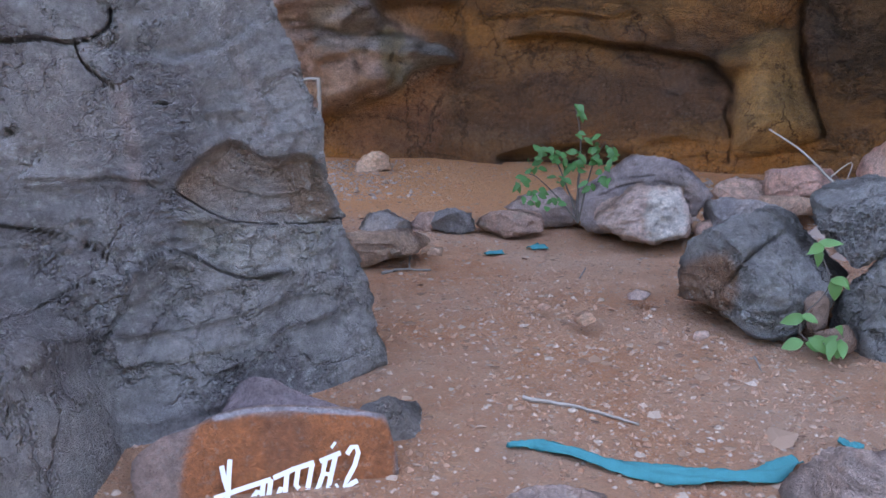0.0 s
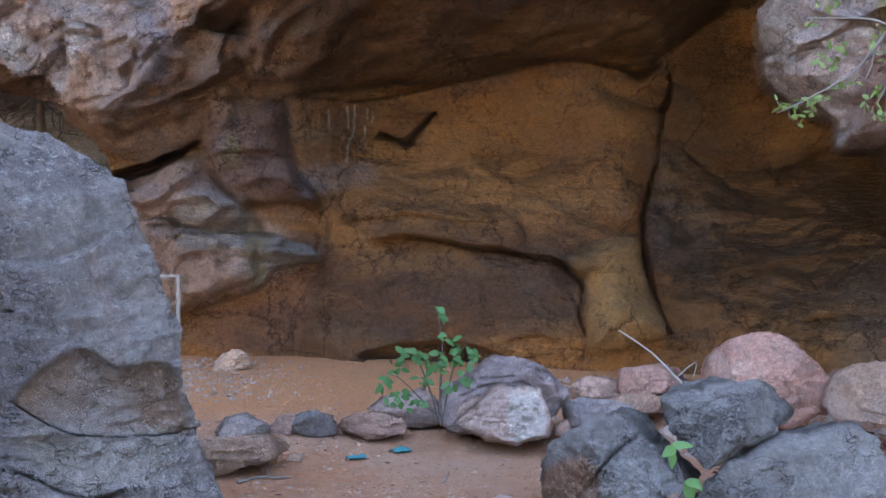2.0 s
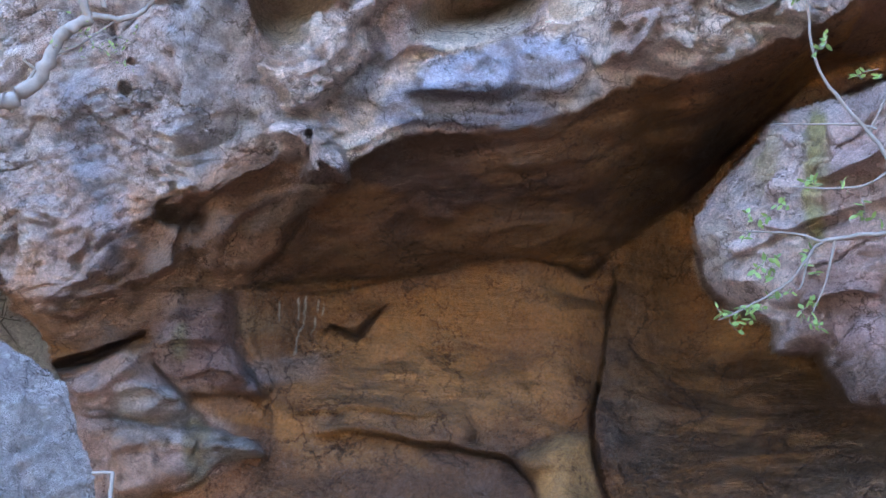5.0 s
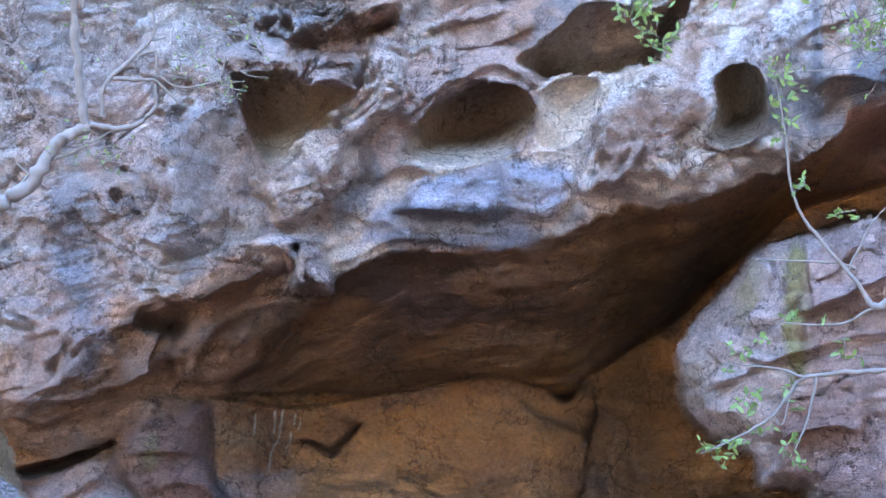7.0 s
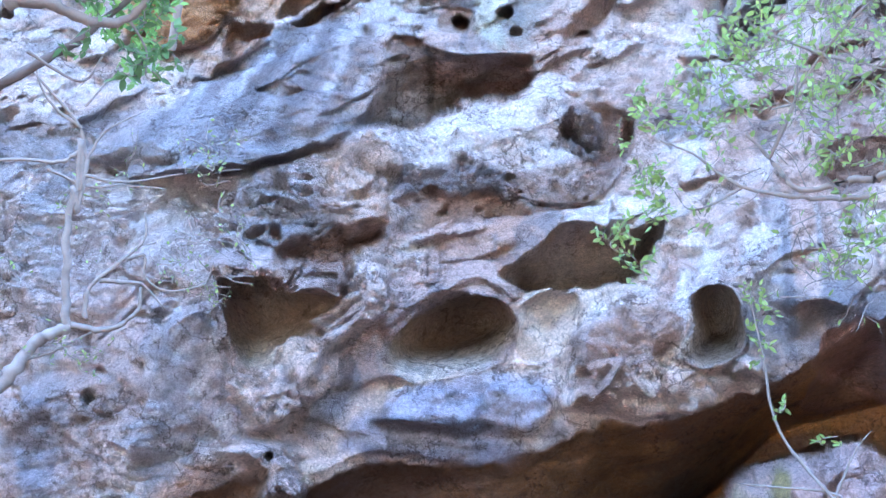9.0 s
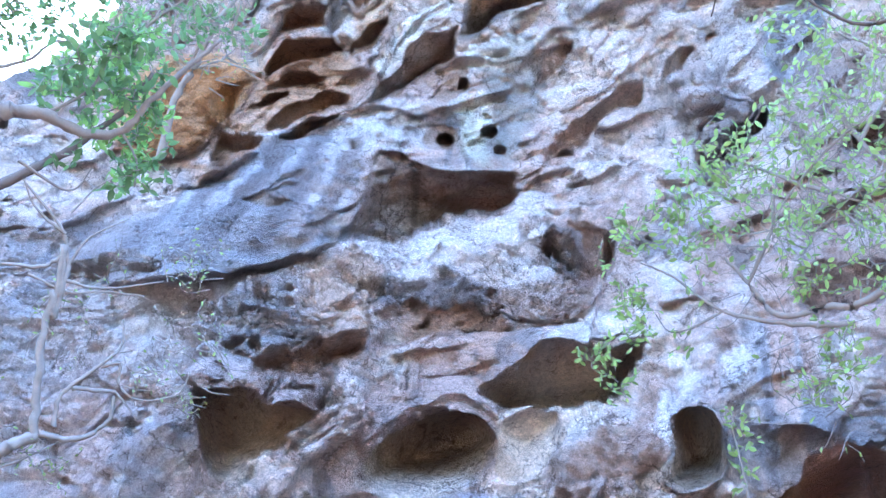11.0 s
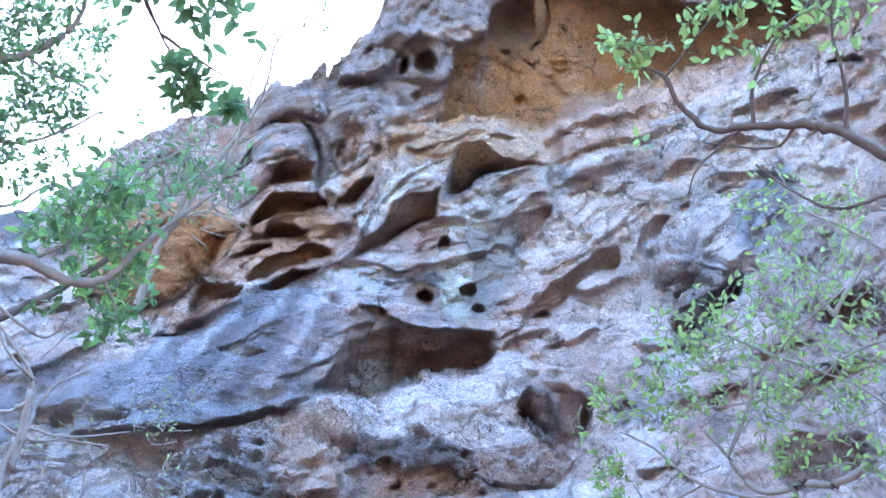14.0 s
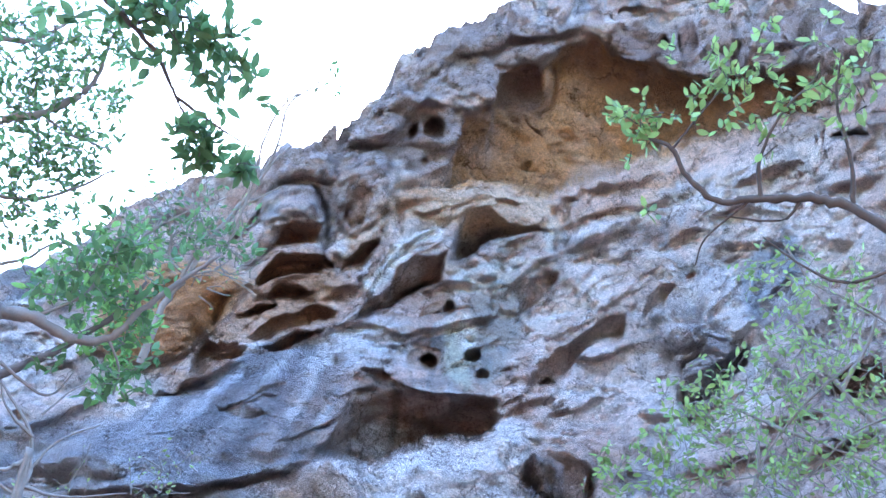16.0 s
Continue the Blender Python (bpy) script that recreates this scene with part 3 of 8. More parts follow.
    R.crack([(16.34, -2.33), (17.27, -3.57), (17.83, -4.45), (17.60, -5.89), (17.99, -7.30), (17.92, -8.89)], 0.12, 0.3, (0.07, 0.045, 0.035), False)
    R.ledge([(12.17, 4.88), (15.81, 5.67), (21.20, 5.54)], 0.05, 0.6)
    R.ledge([(4.78, 6.51), (12.13, 6.71), (17.61, 6.42), (21.53, 6.79)], 0.06, 0.5)
    # tongue of pale orange rock
    R.block([(16.88, -2.13), (18.12, -1.37), (21.14, -0.93), (21.53, -2.89), (21.91, -4.65), (23.34, -6.87), (21.44, -7.67), (18.27, -8.52), (17.97, -6.23), (18.00, -4.44), (17.26, -3.39)], 0.6, 0.9, 0.1, (0.58, 0.32, 0.12), 0.35)
    R.ledge([(17.25, -2.66), (19.57, -2.05), (21.33, -1.82)], 0.08, 0.4)
    R.crack([(17.87, -6.42), (20.00, -5.97), (22.46, -6.22)], 0.08, 0.05)
    # tall dark cleft
    R.crack([(22.82, 9.79), (22.91, 8.21), (22.31, 6.44), (22.10, 4.29), (21.89, 2.50), (21.43, 0.70), (21.39, -1.10), (21.63, -2.88), (22.26, -4.64), (23.44, -6.87)], 0.2, 0.8, (0.09, 0.055, 0.035), False)
    R.block([(22.24, 6.79), (20.81, 7.51), (17.92, 8.94), (17.26, 5.69), (17.71, 1.34), (19.54, -0.43), (21.13, -0.39), (21.62, 2.14), (21.93, 4.29)], 0.4, 1.2)
    R.crack([(19.70, 9.86), (20.96, 9.35), (22.35, 10.15)], 0.35, 0.5, DEEP)
    R.crack([(-1.74, 7.49), (2.93, 7.45), (6.58, 7.95), (11.69, 9.45), (15.72, 10.14), (17.89, 10.22), (19.70, 9.86), (22.18, 10.33), (24.58, 12.35), (27.62, 13.65)], 0.09, 0.25, (0.09, 0.055, 0.035), False)
    R.crack([(-1.38, 7.62), (2.91, 8.17), (8.39, 8.80)], 0.35, 0.25, (0.13, 0.095, 0.07))
    # jagged black slot and pale drips
    R.crack([(4.03, 4.67), (4.63, 5.49), (5.55, 5.15), (6.36, 5.03), (7.07, 5.78), (8.15, 6.90)], 0.20, 0.5, (0.035, 0.028, 0.025), False)
    R.ledge([(3.74, 4.66), (4.81, 5.60), (8.08, 6.61)], 0.05, 0.8)
    R.ledge([(3.33, 6.28), (5.51, 6.53), (7.35, 6.41)], 0.1, 0.4)
    WHITE = (0.62, 0.55, 0.46)
    R.streak([(1.29, 6.74), (1.36, 5.37)], 0.05, WHITE)
    R.streak([(2.44, 7.07), (2.58, 5.70)], 0.06, WHITE)
    R.streak([(2.94, 7.17), (2.91, 5.72), (2.57, 4.80), (2.43, 3.45)], 0.07, WHITE)
    R.streak([(3.74, 7.20), (3.64, 5.74), (3.51, 4.83)], 0.06, WHITE)
    R.streak([(4.18, 7.03), (4.06, 6.12)], 0.05, WHITE)
    R.streak([(5.95, 7.93), (6.00, 7.57)], 0.05, WHITE)
    # low hollow at the foot, its shade coloured in; seams in the floor block
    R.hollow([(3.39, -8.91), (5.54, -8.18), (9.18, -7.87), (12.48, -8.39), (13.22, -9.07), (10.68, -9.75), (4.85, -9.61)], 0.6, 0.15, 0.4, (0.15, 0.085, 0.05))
    R.ledge([(12.83, -7.84), (13.55, -7.46), (15.00, -7.24), (16.45, -7.72)], 0.12, 0.5)
    R.crack([(13.58, -8.89), (17.90, -8.29), (23.18, -7.82), (24.90, -8.00)], 0.1, 0.1, DEEP)
    R.crack([(30.66, -5.87), (32.39, -5.49), (34.24, -5.20)], 0.15, 0.22, DEEP)
    R.crack([(34.24, -5.20), (35.73, -5.01), (36.90, -4.54)], 0.1, 0.12, DEEP)
    R.ledge([(24.15, -3.85), (29.81, -2.23), (36.29, -1.32)], 0.10, 1.2)
    R.stain_or_shading([(33.90, -2.07), (40.25, 0.09), (40.30, -8.03), (33.05, -8.74)], (0.30, 0.23, 0.18), 0.8, 0.8)

    # soft swells and mottling of the sheltered wall
    swell = fbm(np.stack([p[:, 0] * 0.45, p[:, 1] * 0.45, p[:, 2]], -1), 0.7, 3, 43)
    R.r += inside * 0.16 * swell
    R.tint(every, inside * smooth(0.0, 0.35, swell + 0.4 * mid) * 0.45, (0.10, 0.055, 0.03))
    R.tint(every, inside * smooth(0.05, 0.4, -swell + 0.3 * layer) * 0.4, (0.44, 0.22, 0.075))

    # --- underside of the great block ---
    R.block([(-25.56, 16.28), (-1.06, 20.05), (4.14, 16.39), (1.33, 12.78), (-1.41, 8.40), (-6.22, 6.36), (-9.14, 3.41), (-12.40, 4.61), (-16.48, 7.30), (-25.22, 7.62)], 0.0, 1.0, 0.0, None, 1.0)
    R.stain_or_shading([(-14.40, 8.00), (-8.76, 13.01), (-5.37, 13.36), (-0.26, 17.00), (2.76, 15.81), (-1.16, 8.00), (-6.53, 5.54), (-9.93, 2.93), (-13.57, 5.40)], (0.46, 0.27, 0.17), 0.5, 0.85)
    R.cavern([(-7.13, 12.37), (-5.74, 13.27), (-4.36, 13.36), (-3.27, 12.00)], [(-6.95, 11.34), (-5.35, 10.92), (-3.96, 10.85), (-3.18, 11.41)], 0.6, colour=(0.16, 0.10, 0.07), sharp=0.5)
    for q in ([(-8.88, 10.04), (-6.57, 12.09), (-4.05, 13.58), (-1.04, 14.98)], [(-3.40, 9.50), (-1.97, 11.55), (0.34, 12.97), (4.55, 14.72)], [(-10.76, 6.42), (-7.43, 7.41), (-4.33, 8.87), (-1.47, 8.13)], [(-2.88, 10.62), (-1.32, 11.99), (1.08, 12.88)], [(-12.10, 8.57), (-10.39, 9.49), (-8.74, 11.09)], [(-7.12, 7.52), (-5.11, 9.48), (-3.17, 10.24)], [(-12.78, 5.85), (-11.19, 7.04), (-9.27, 8.62)]):
        R.brow(q, 0.3, 0.5, 0.9)
    R.ledge([(-5.64, 7.35), (-5.20, 10.92), (-2.27, 14.35), (1.26, 16.06)], 0.25, 0.8)
    R.block([(-1.93, 9.03), (-1.38, 11.57), (0.63, 14.23), (5.79, 14.73), (2.94, 12.22), (-0.12, 8.42)], 0.25, 0.5)
    R.stain_or_shading([(-1.02, 11.60), (2.81, 14.74), (4.31, 14.47), (1.50, 11.77)], (0.30, 0.25, 0.22), 0.4, 0.6)
    # recess under the block, its darkness put into the colour as shade
    R.hollow([(-12.01, 2.42), (-9.79, 3.21), (-6.51, 4.77), (-9.11, 2.55), (-11.35, 1.76)], 1.0, 0.1, 0.4, (0.10, 0.065, 0.05))
    # far slope seen under the block
    R.block([(-29.82, 5.61), (-16.46, 6.81), (-14.30, 5.50), (-12.39, 4.10), (-11.85, 2.26), (-12.24, -0.14), (-29.57, -0.89)], -3.0, 0.3, -0.5, (0.72, 0.68, 0.64), 1.0)

    # --- great face with its row of hollows ---
    SAND, TAN = (0.50, 0.40, 0.31), (0.40, 0.31, 0.225)
    R.stain_or_shading([(-0.57, 16.87), (3.78, 18.12), (9.47, 23.44), (18.96, 25.72), (24.49, 23.94), (22.59, 21.43), (9.15, 18.26), (4.74, 16.39)], (0.78, 0.68, 0.62), 0.6, 0.9)
    R.stain_or_shading([(8.85, 21.55), (11.12, 22.83), (16.19, 24.93), (21.00, 23.59), (20.65, 21.77), (18.00, 19.88), (15.30, 19.40), (6.82, 18.43)], (0.30, 0.345, 0.48), 0.6, 0.75, (0.22, 0.22, 0.6))
    R.stain_or_shading([(9.68, 21.07), (16.76, 21.30), (16.03, 20.35), (9.77, 20.16)], (0.10, 0.10, 0.12), 0.25, 0.8)
    R.stain_or_shading([(9.05, 19.36), (16.84, 19.65), (19.15, 20.28), (18.03, 18.97), (9.14, 18.45)], (0.14, 0.14, 0.18), 0.25, 0.7)
    R.ledge([(16.36, 21.58), (12.84, 21.03), (8.93, 20.75)], -0.0, 0.5)
    R.ledge([(8.93, 20.75), (12.86, 20.74), (16.80, 20.64)], 0.18, 0.6)
    R.block([(5.30, 31.63), (8.73, 30.92), (8.75, 28.80), (8.32, 26.97), (6.15, 24.59), (5.57, 22.71), (3.60, 19.56), (4.57, 17.84), (1.02, 18.89), (-0.08, 21.29), (1.61, 22.97), (4.35, 26.20), (5.69, 28.50)], 0.45, 0.5, 0.0, (0.60, 0.50, 0.45), 2.0)
    R.hollow([(-3.38, 28.01), (-1.83, 28.62), (0.36, 28.88), (2.37, 28.15), (5.25, 28.29), (4.91, 27.40), (3.61, 25.59), (2.56, 24.11), (0.68, 22.72), (-0.87, 23.10), (-1.99, 25.08)], 1.4, 0.18, 0.45, TAN)
    R.hollow([(9.41, 24.85), (10.06, 26.75), (12.33, 28.74), (15.63, 29.56), (17.34, 29.13), (18.34, 27.71), (17.91, 26.41), (16.77, 25.15), (13.25, 23.81), (10.42, 23.92)], 2.1, 0.18, 0.36, (0.36, 0.275, 0.20))
    R.cavern([(16.59, 30.81), (18.87, 32.17), (20.75, 33.83), (22.69, 34.44), (24.84, 34.06), (26.10, 33.67), (27.80, 33.96), (29.50, 34.57), (29.99, 34.47)], [(16.60, 30.70), (18.98, 29.71), (22.73, 29.71), (25.20, 29.98), (26.62, 30.10), (28.33, 32.10), (29.98, 34.30)], 1.6, colour=TAN, shelf=0.1)
    R.block([(9.42, 21.79), (11.11, 22.91), (15.49, 22.91), (16.17, 21.22), (12.88, 20.46), (10.50, 20.66)], 0.22, 0.4, 0.06, None, 1.2)
    R.block([(16.27, 23.12), (18.22, 24.09), (21.39, 23.24), (20.67, 21.05), (17.98, 20.26), (16.38, 20.93)], 0.18, 0.4, 0.04, None, 1.0)
    R.block([(-0.18, 21.99), (2.87, 25.30), (5.01, 27.36), (7.98, 30.15), (9.77, 28.89), (9.09, 27.40), (6.06, 25.31), (4.74, 22.99), (4.23, 20.74), (2.13, 19.03), (0.49, 19.91)], 0.4, 0.5, 0.08, None, 1.7)
    for q in ([(8.93, 20.65), (11.25, 21.09), (15.22, 20.73)], [(3.94, 16.68), (6.85, 18.07), (10.62, 19.20), (16.11, 18.71)], [(6.81, 22.11), (9.46, 23.44), (12.67, 23.31)], [(4.87, 21.91), (7.01, 23.96), (8.42, 25.90)], [(22.96, 22.16), (24.87, 23.93), (26.42, 26.02)]):
        R.brow(q, 0.16, 0.3, 0.6)
    R.hollow([(18.60, 29.00), (22.53, 29.46), (22.75, 27.47), (21.58, 25.45), (18.77, 25.35), (18.10, 26.60)], 0.4, 0.1, 0.7, SAND)
    R.hollow([(30.56, 27.34), (30.96, 29.27), (32.58, 30.12), (34.03, 29.24), (34.56, 27.11), (33.86, 25.60), (31.97, 25.00), (30.14, 25.59)], 1.5, 0.15, 0.45, TAN)
    # pale patches low in the hollows, the light on their floors put into colour
    for pts in ([(-1.16, 24.09), (3.05, 24.77), (1.10, 22.65)], [(9.74, 24.51), (17.58, 25.12), (13.29, 23.37), (10.47, 23.49)], [(29.80, 26.31), (34.46, 26.08), (34.39, 23.67), (29.29, 23.85)], [(18.39, 29.18), (26.42, 29.80), (22.36, 26.73), (21.58, 25.27)]):
        R.stain_or_shading(pts, (0.66, 0.58, 0.50), 0.35, 0.9)
    R.ledge([(9.54, 24.49), (8.94, 25.90), (9.99, 27.30), (13.09, 29.61), (15.99, 30.35), (18.59, 29.19), (18.85, 28.10)][::-1], 0.0, 0.5)
    R.ledge([(8.89, 26.26), (9.97, 27.48), (13.11, 29.42), (16.00, 30.24), (18.60, 29.11)], 0.22, 0.6)
    R.ledge([(-4.30, 28.77), (-2.41, 28.50), (0.48, 29.33), (3.55, 28.53), (5.45, 28.43)], 0.4, 0.9)
    R.ledge([(16.82, 30.65), (19.73, 32.14), (21.40, 34.13), (25.26, 34.02), (29.12, 35.22)], 0.3, 0.8)
    # beak and arch beside the last hollow
    R.block([(22.00, 22.15), (21.78, 23.59), (22.71, 26.99), (25.67, 29.20), (30.36, 30.30), (33.46, 31.68), (36.80, 31.93), (35.86, 29.09), (35.28, 25.79), (35.55, 24.41), (31.95, 23.48), (27.88, 22.08), (24.88, 22.32)], 0.7, 0.8, 0.1, None, 1.2)
    R.stain_or_shading([(22.57, 22.87), (24.48, 27.49), (28.39, 28.72), (29.88, 27.25), (28.32, 25.24), (24.88, 22.86)], (0.27, 0.17, 0.13), 0.4, 0.7)
    R.stain_or_shading([(25.26, 22.31), (27.88, 22.08), (35.21, 24.61), (34.58, 25.86), (29.82, 25.52), (26.02, 23.91)], (0.64, 0.55, 0.49), 0.4, 0.85)
    R.hollow([(30.56, 27.34), (30.96, 29.27), (32.58, 30.12), (34.03, 29.24), (34.56, 27.11), (33.86, 25.60), (31.97, 25.00), (30.14, 25.59)], 0.7, 0.12, 0.45, TAN)
    # knob at the lip, slab on the left
    R.block([(-0.26, 17.27), (0.72, 18.31), (2.56, 18.71), (4.20, 17.80), (5.28, 14.98), (3.77, 15.01), (2.23, 15.39), (2.42, 16.87)], 0.5, 0.35, 0.1, (0.62, 0.50, 0.44), 1.6)
    R.hollow(R.oval(*(2.48, 17.53), 0.3, 0.4, 30), 0.35, 0.1, 0.5, DEEP)
    R.ledge([(-3.84, 25.72), (-5.28, 24.22), (-5.78, 19.69), (-5.59, 15.45)], 0.35, 1.6)
    R.ledge([(-5.73, 15.25), (-3.41, 16.30), (0.01, 18.03)], -0.15, 0.8)
    R.crack([(-10.21, 22.37), (-8.19, 24.88), (-6.49, 27.67)], 0.15, 0.12)
    R.stain_or_shading([(-17.73, 25.57), (-4.01, 28.85), (-0.83, 18.65), (-8.60, 13.93), (-14.44, 10.93)], (0.47, 0.44, 0.45), 1.5, 0.5, (0.35, 0.35, 2.5))
    R.stain_or_shading([(-13.23, 17.24), (-10.80, 18.41), (-8.20, 9.83), (-11.22, 8.75)], (0.24, 0.26, 0.33), 0.8, 0.7, (0.3, 0.3, 2.5))
    R.stain_or_shading([(-14.08, 13.67), (-11.62, 14.11), (-9.35, 9.00), (-11.63, 6.05)], PINK, 0.5, 0.6)
    # hanging pillar block to the side
    R.block([(34.14, 18.95), (31.76, 16.82), (30.04, 15.22), (28.29, 13.22), (27.79, 11.84), (28.10, 9.01), (29.56, 7.24), (32.17, 6.17), (32.46, 4.63), (34.66, 4.12), (35.83, 2.12), (41.86, 1.57), (42.69, 18.52)], 1.5, 0.9, 3.6, (0.56, 0.45, 0.41), 0.8)
    R.stain_or_shading([(34.77, 18.23), (36.05, 18.10), (35.81, 11.15), (34.56, 11.22)], (0.33, 0.29, 0.08), 0.35, 0.8)
    R.stain_or_shading([(32.44, 17.10), (33.46, 18.02), (32.37, 14.40), (31.38, 14.46)], (0.36, 0.32, 0.14), 0.35, 0.6)
    R.stain_or_shading([(27.93, 12.19), (29.64, 12.13), (29.58, 8.64), (28.23, 9.01)], (0.55, 0.46, 0.40), 0.3, 0.8)
    R.stain_or_shading([(33.87, 9.55), (38.46, 10.01), (39.19, 4.75), (34.05, 4.79)], (0.25, 0.13, 0.09), 0.5, 0.8)
    R.crack([(28.23, 9.01), (30.95, 10.34), (34.82, 9.52), (38.52, 11.65)], 0.12, 0.1)
    R.crack([(35.77, 19.11), (36.27, 15.45), (34.49, 8.85)], 0.08, 0.08)
    R.ledge([(33.80, 7.17), (36.33, 8.12), (38.37, 7.71)], 0.3, 0.7)
    R.ledge([(34.94, 14.53), (38.25, 15.75), (41.48, 17.20)], 0.3, 1.0)
    for q in ([(34.79, 11.82), (37.43, 13.11), (40.16, 13.35)], [(30.08, 10.09), (33.15, 11.82), (36.46, 12.80)], [(36.38, 16.51), (38.46, 18.42), (40.66, 18.91)], [(30.00, 13.15), (33.29, 11.96), (35.87, 12.82)], [(35.92, 14.15), (37.82, 15.31), (39.61, 14.81)], [(38.10, 22.14), (40.16, 23.26), (42.71, 23.27)], [(37.43, 26.57), (39.24, 27.67), (41.89, 27.60)], [(35.17, 29.50), (37.45, 31.18), (40.99, 31.59)]):
        R.ledge(q, 0.16, 0.7)
    for q in ([(36.66, 17.38), (38.43, 15.25), (40.73, 13.73)], [(36.18, 12.80), (38.30, 11.99), (40.60, 10.85)], [(29.96, 11.07), (33.28, 11.45), (35.47, 10.16)], [(36.38, 9.45), (38.50, 9.52), (40.50, 8.60)]):
        R.streak(q, 0.35, (0.60, 0.50, 0.46), 0.7)
    R.stain_or_shading([(36.38, 18.39), (42.64, 17.60), (41.86, 1.57), (36.11, 1.47), (35.52, 11.84)], (0.36, 0.23, 0.20), 0.7, 0.6, (0.6, 0.6, 0.25))
    R.hollow([(37.02, 22.16), (38.72, 24.73), (42.73, 26.96), (44.78, 25.37), (41.95, 22.44), (38.92, 21.37)], 0.8, 0.2, 0.5, (0.22, 0.125, 0.09))

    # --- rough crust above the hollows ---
    # dark brown that puts shade into the colour of the holes
    HOLE_SHADE = (0.20, 0.12, 0.08)
    R.block([(-3.94, 28.15), (-4.72, 30.34), (-4.20, 32.99), (-2.18, 35.03), (0.48, 36.79), (2.86, 38.26), (5.45, 39.16), (8.09, 38.77), (8.69, 37.06), (7.58, 34.97), (8.19, 32.51), (6.00, 31.33), (5.42, 28.50), (2.34, 28.33), (0.32, 29.09), (-1.88, 28.82)], 0.45, 0.7, 0.15, (0.40, 0.31, 0.27), 1.9)
    R.stain_or_shading([(-4.23, 30.81), (-2.87, 34.36), (3.03, 33.27), (4.09, 32.34), (0.11, 30.95)], (0.15, 0.14, 0.14), 0.5, 0.8)
    R.stain_or_shading([(2.50, 37.84), (7.44, 38.52), (8.30, 33.25), (4.37, 33.11)], (0.52, 0.40, 0.33), 0.5, 0.8)
    R.block([(8.80, 37.25), (12.14, 38.08), (16.78, 37.63), (21.31, 38.24), (25.58, 38.51), (25.31, 36.43), (21.36, 35.61), (16.90, 35.97), (14.62, 36.29), (12.42, 35.72), (10.98, 36.39), (9.71, 35.74), (8.05, 34.85)], 0.3, 0.4, 0.1, (0.36, 0.28, 0.25), 1.6)
    R.stain_or_shading([(8.60, 37.05), (12.18, 37.73), (16.81, 37.28), (16.45, 35.96), (12.40, 35.86), (8.86, 35.40)], (0.12, 0.11, 0.12), 0.35, 0.75)
    # browns under the crust's lips, darkened to put shade into these recesses
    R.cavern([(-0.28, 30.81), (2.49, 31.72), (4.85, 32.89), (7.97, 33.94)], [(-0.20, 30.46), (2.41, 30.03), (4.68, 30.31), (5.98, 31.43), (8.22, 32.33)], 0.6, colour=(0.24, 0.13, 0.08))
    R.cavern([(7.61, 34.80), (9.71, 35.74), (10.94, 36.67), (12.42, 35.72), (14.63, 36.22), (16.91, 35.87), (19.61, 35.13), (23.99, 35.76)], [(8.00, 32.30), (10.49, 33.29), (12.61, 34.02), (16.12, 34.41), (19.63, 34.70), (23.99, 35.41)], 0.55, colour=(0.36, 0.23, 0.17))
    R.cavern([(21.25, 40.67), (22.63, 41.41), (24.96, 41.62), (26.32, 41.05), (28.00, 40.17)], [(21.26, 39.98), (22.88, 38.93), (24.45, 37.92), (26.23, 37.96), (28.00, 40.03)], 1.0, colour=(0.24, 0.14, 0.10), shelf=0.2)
    R.block([(21.24, 40.84), (22.63, 41.51), (24.71, 40.60), (24.91, 38.88), (24.01, 38.03), (22.20, 38.93)], 0.5, 0.5, 0.1, (0.20, 0.16, 0.15), 1.8)
    R.brow([(-3.87, 27.91), (-1.87, 28.75), (0.34, 28.98), (2.35, 28.26), (5.40, 28.42)], 0.4, 0.35, 0.9)
    R.brow([(23.56, 34.71), (25.05, 34.16), (25.75, 36.42), (26.23, 38.13)], 0.3, 0.3, 0.8)
    for q in ([(-3.74, 28.92), (-1.26, 29.67), (1.24, 29.62), (4.62, 29.49)], [(-4.32, 31.88), (-1.78, 33.50), (1.90, 34.46)], [(-2.82, 30.93), (-0.14, 32.00), (3.45, 33.34)], [(9.29, 32.44), (12.71, 33.11), (16.16, 33.87)], [(12.03, 31.42), (15.41, 32.31), (18.83, 33.07)]):
        R.brow(q, 0.16, 0.25, 0.5)
    # --- smooth grey slab, the crease under it and its great hollow ---
    R.stain_or_shading([(-15.54, 31.62), (-7.03, 39.56), (-1.37, 43.51), (4.56, 44.16), (6.42, 39.43), (0.04, 36.92), (-8.48, 33.29)], (0.22, 0.22, 0.245), 0.9, 0.9, (0.5, 0.5, 1.8))
    R.stain_or_shading([(-9.61, 35.72), (-8.56, 37.56), (-6.31, 36.14), (-7.43, 33.65)], (0.38, 0.41, 0.47), 0.4, 0.7)
    R.stain_or_shading([(-7.81, 39.29), (-1.73, 44.17), (8.22, 48.57), (10.24, 45.91), (-0.11, 43.09)], (0.50, 0.50, 0.53), 0.5, 0.8)
    R.block([(-15.72, 31.81), (-12.27, 35.67), (-7.83, 39.27), (-4.11, 42.84), (-0.20, 45.21), (5.17, 45.14), (6.42, 44.65), (9.40, 45.15), (12.70, 44.55), (17.75, 45.08), (18.41, 44.08), (15.11, 42.90), (10.04, 43.11), (6.16, 39.98), (2.14, 38.24), (-1.67, 36.58), (-8.88, 33.82)], 0.75, 1.8, 0.0, None, 0.55)
    R.brow([(-12.43, 31.53), (-6.41, 34.42), (-2.60, 35.77), (1.28, 37.55), (4.99, 39.16)], 0.6, 0.45, 3.0)
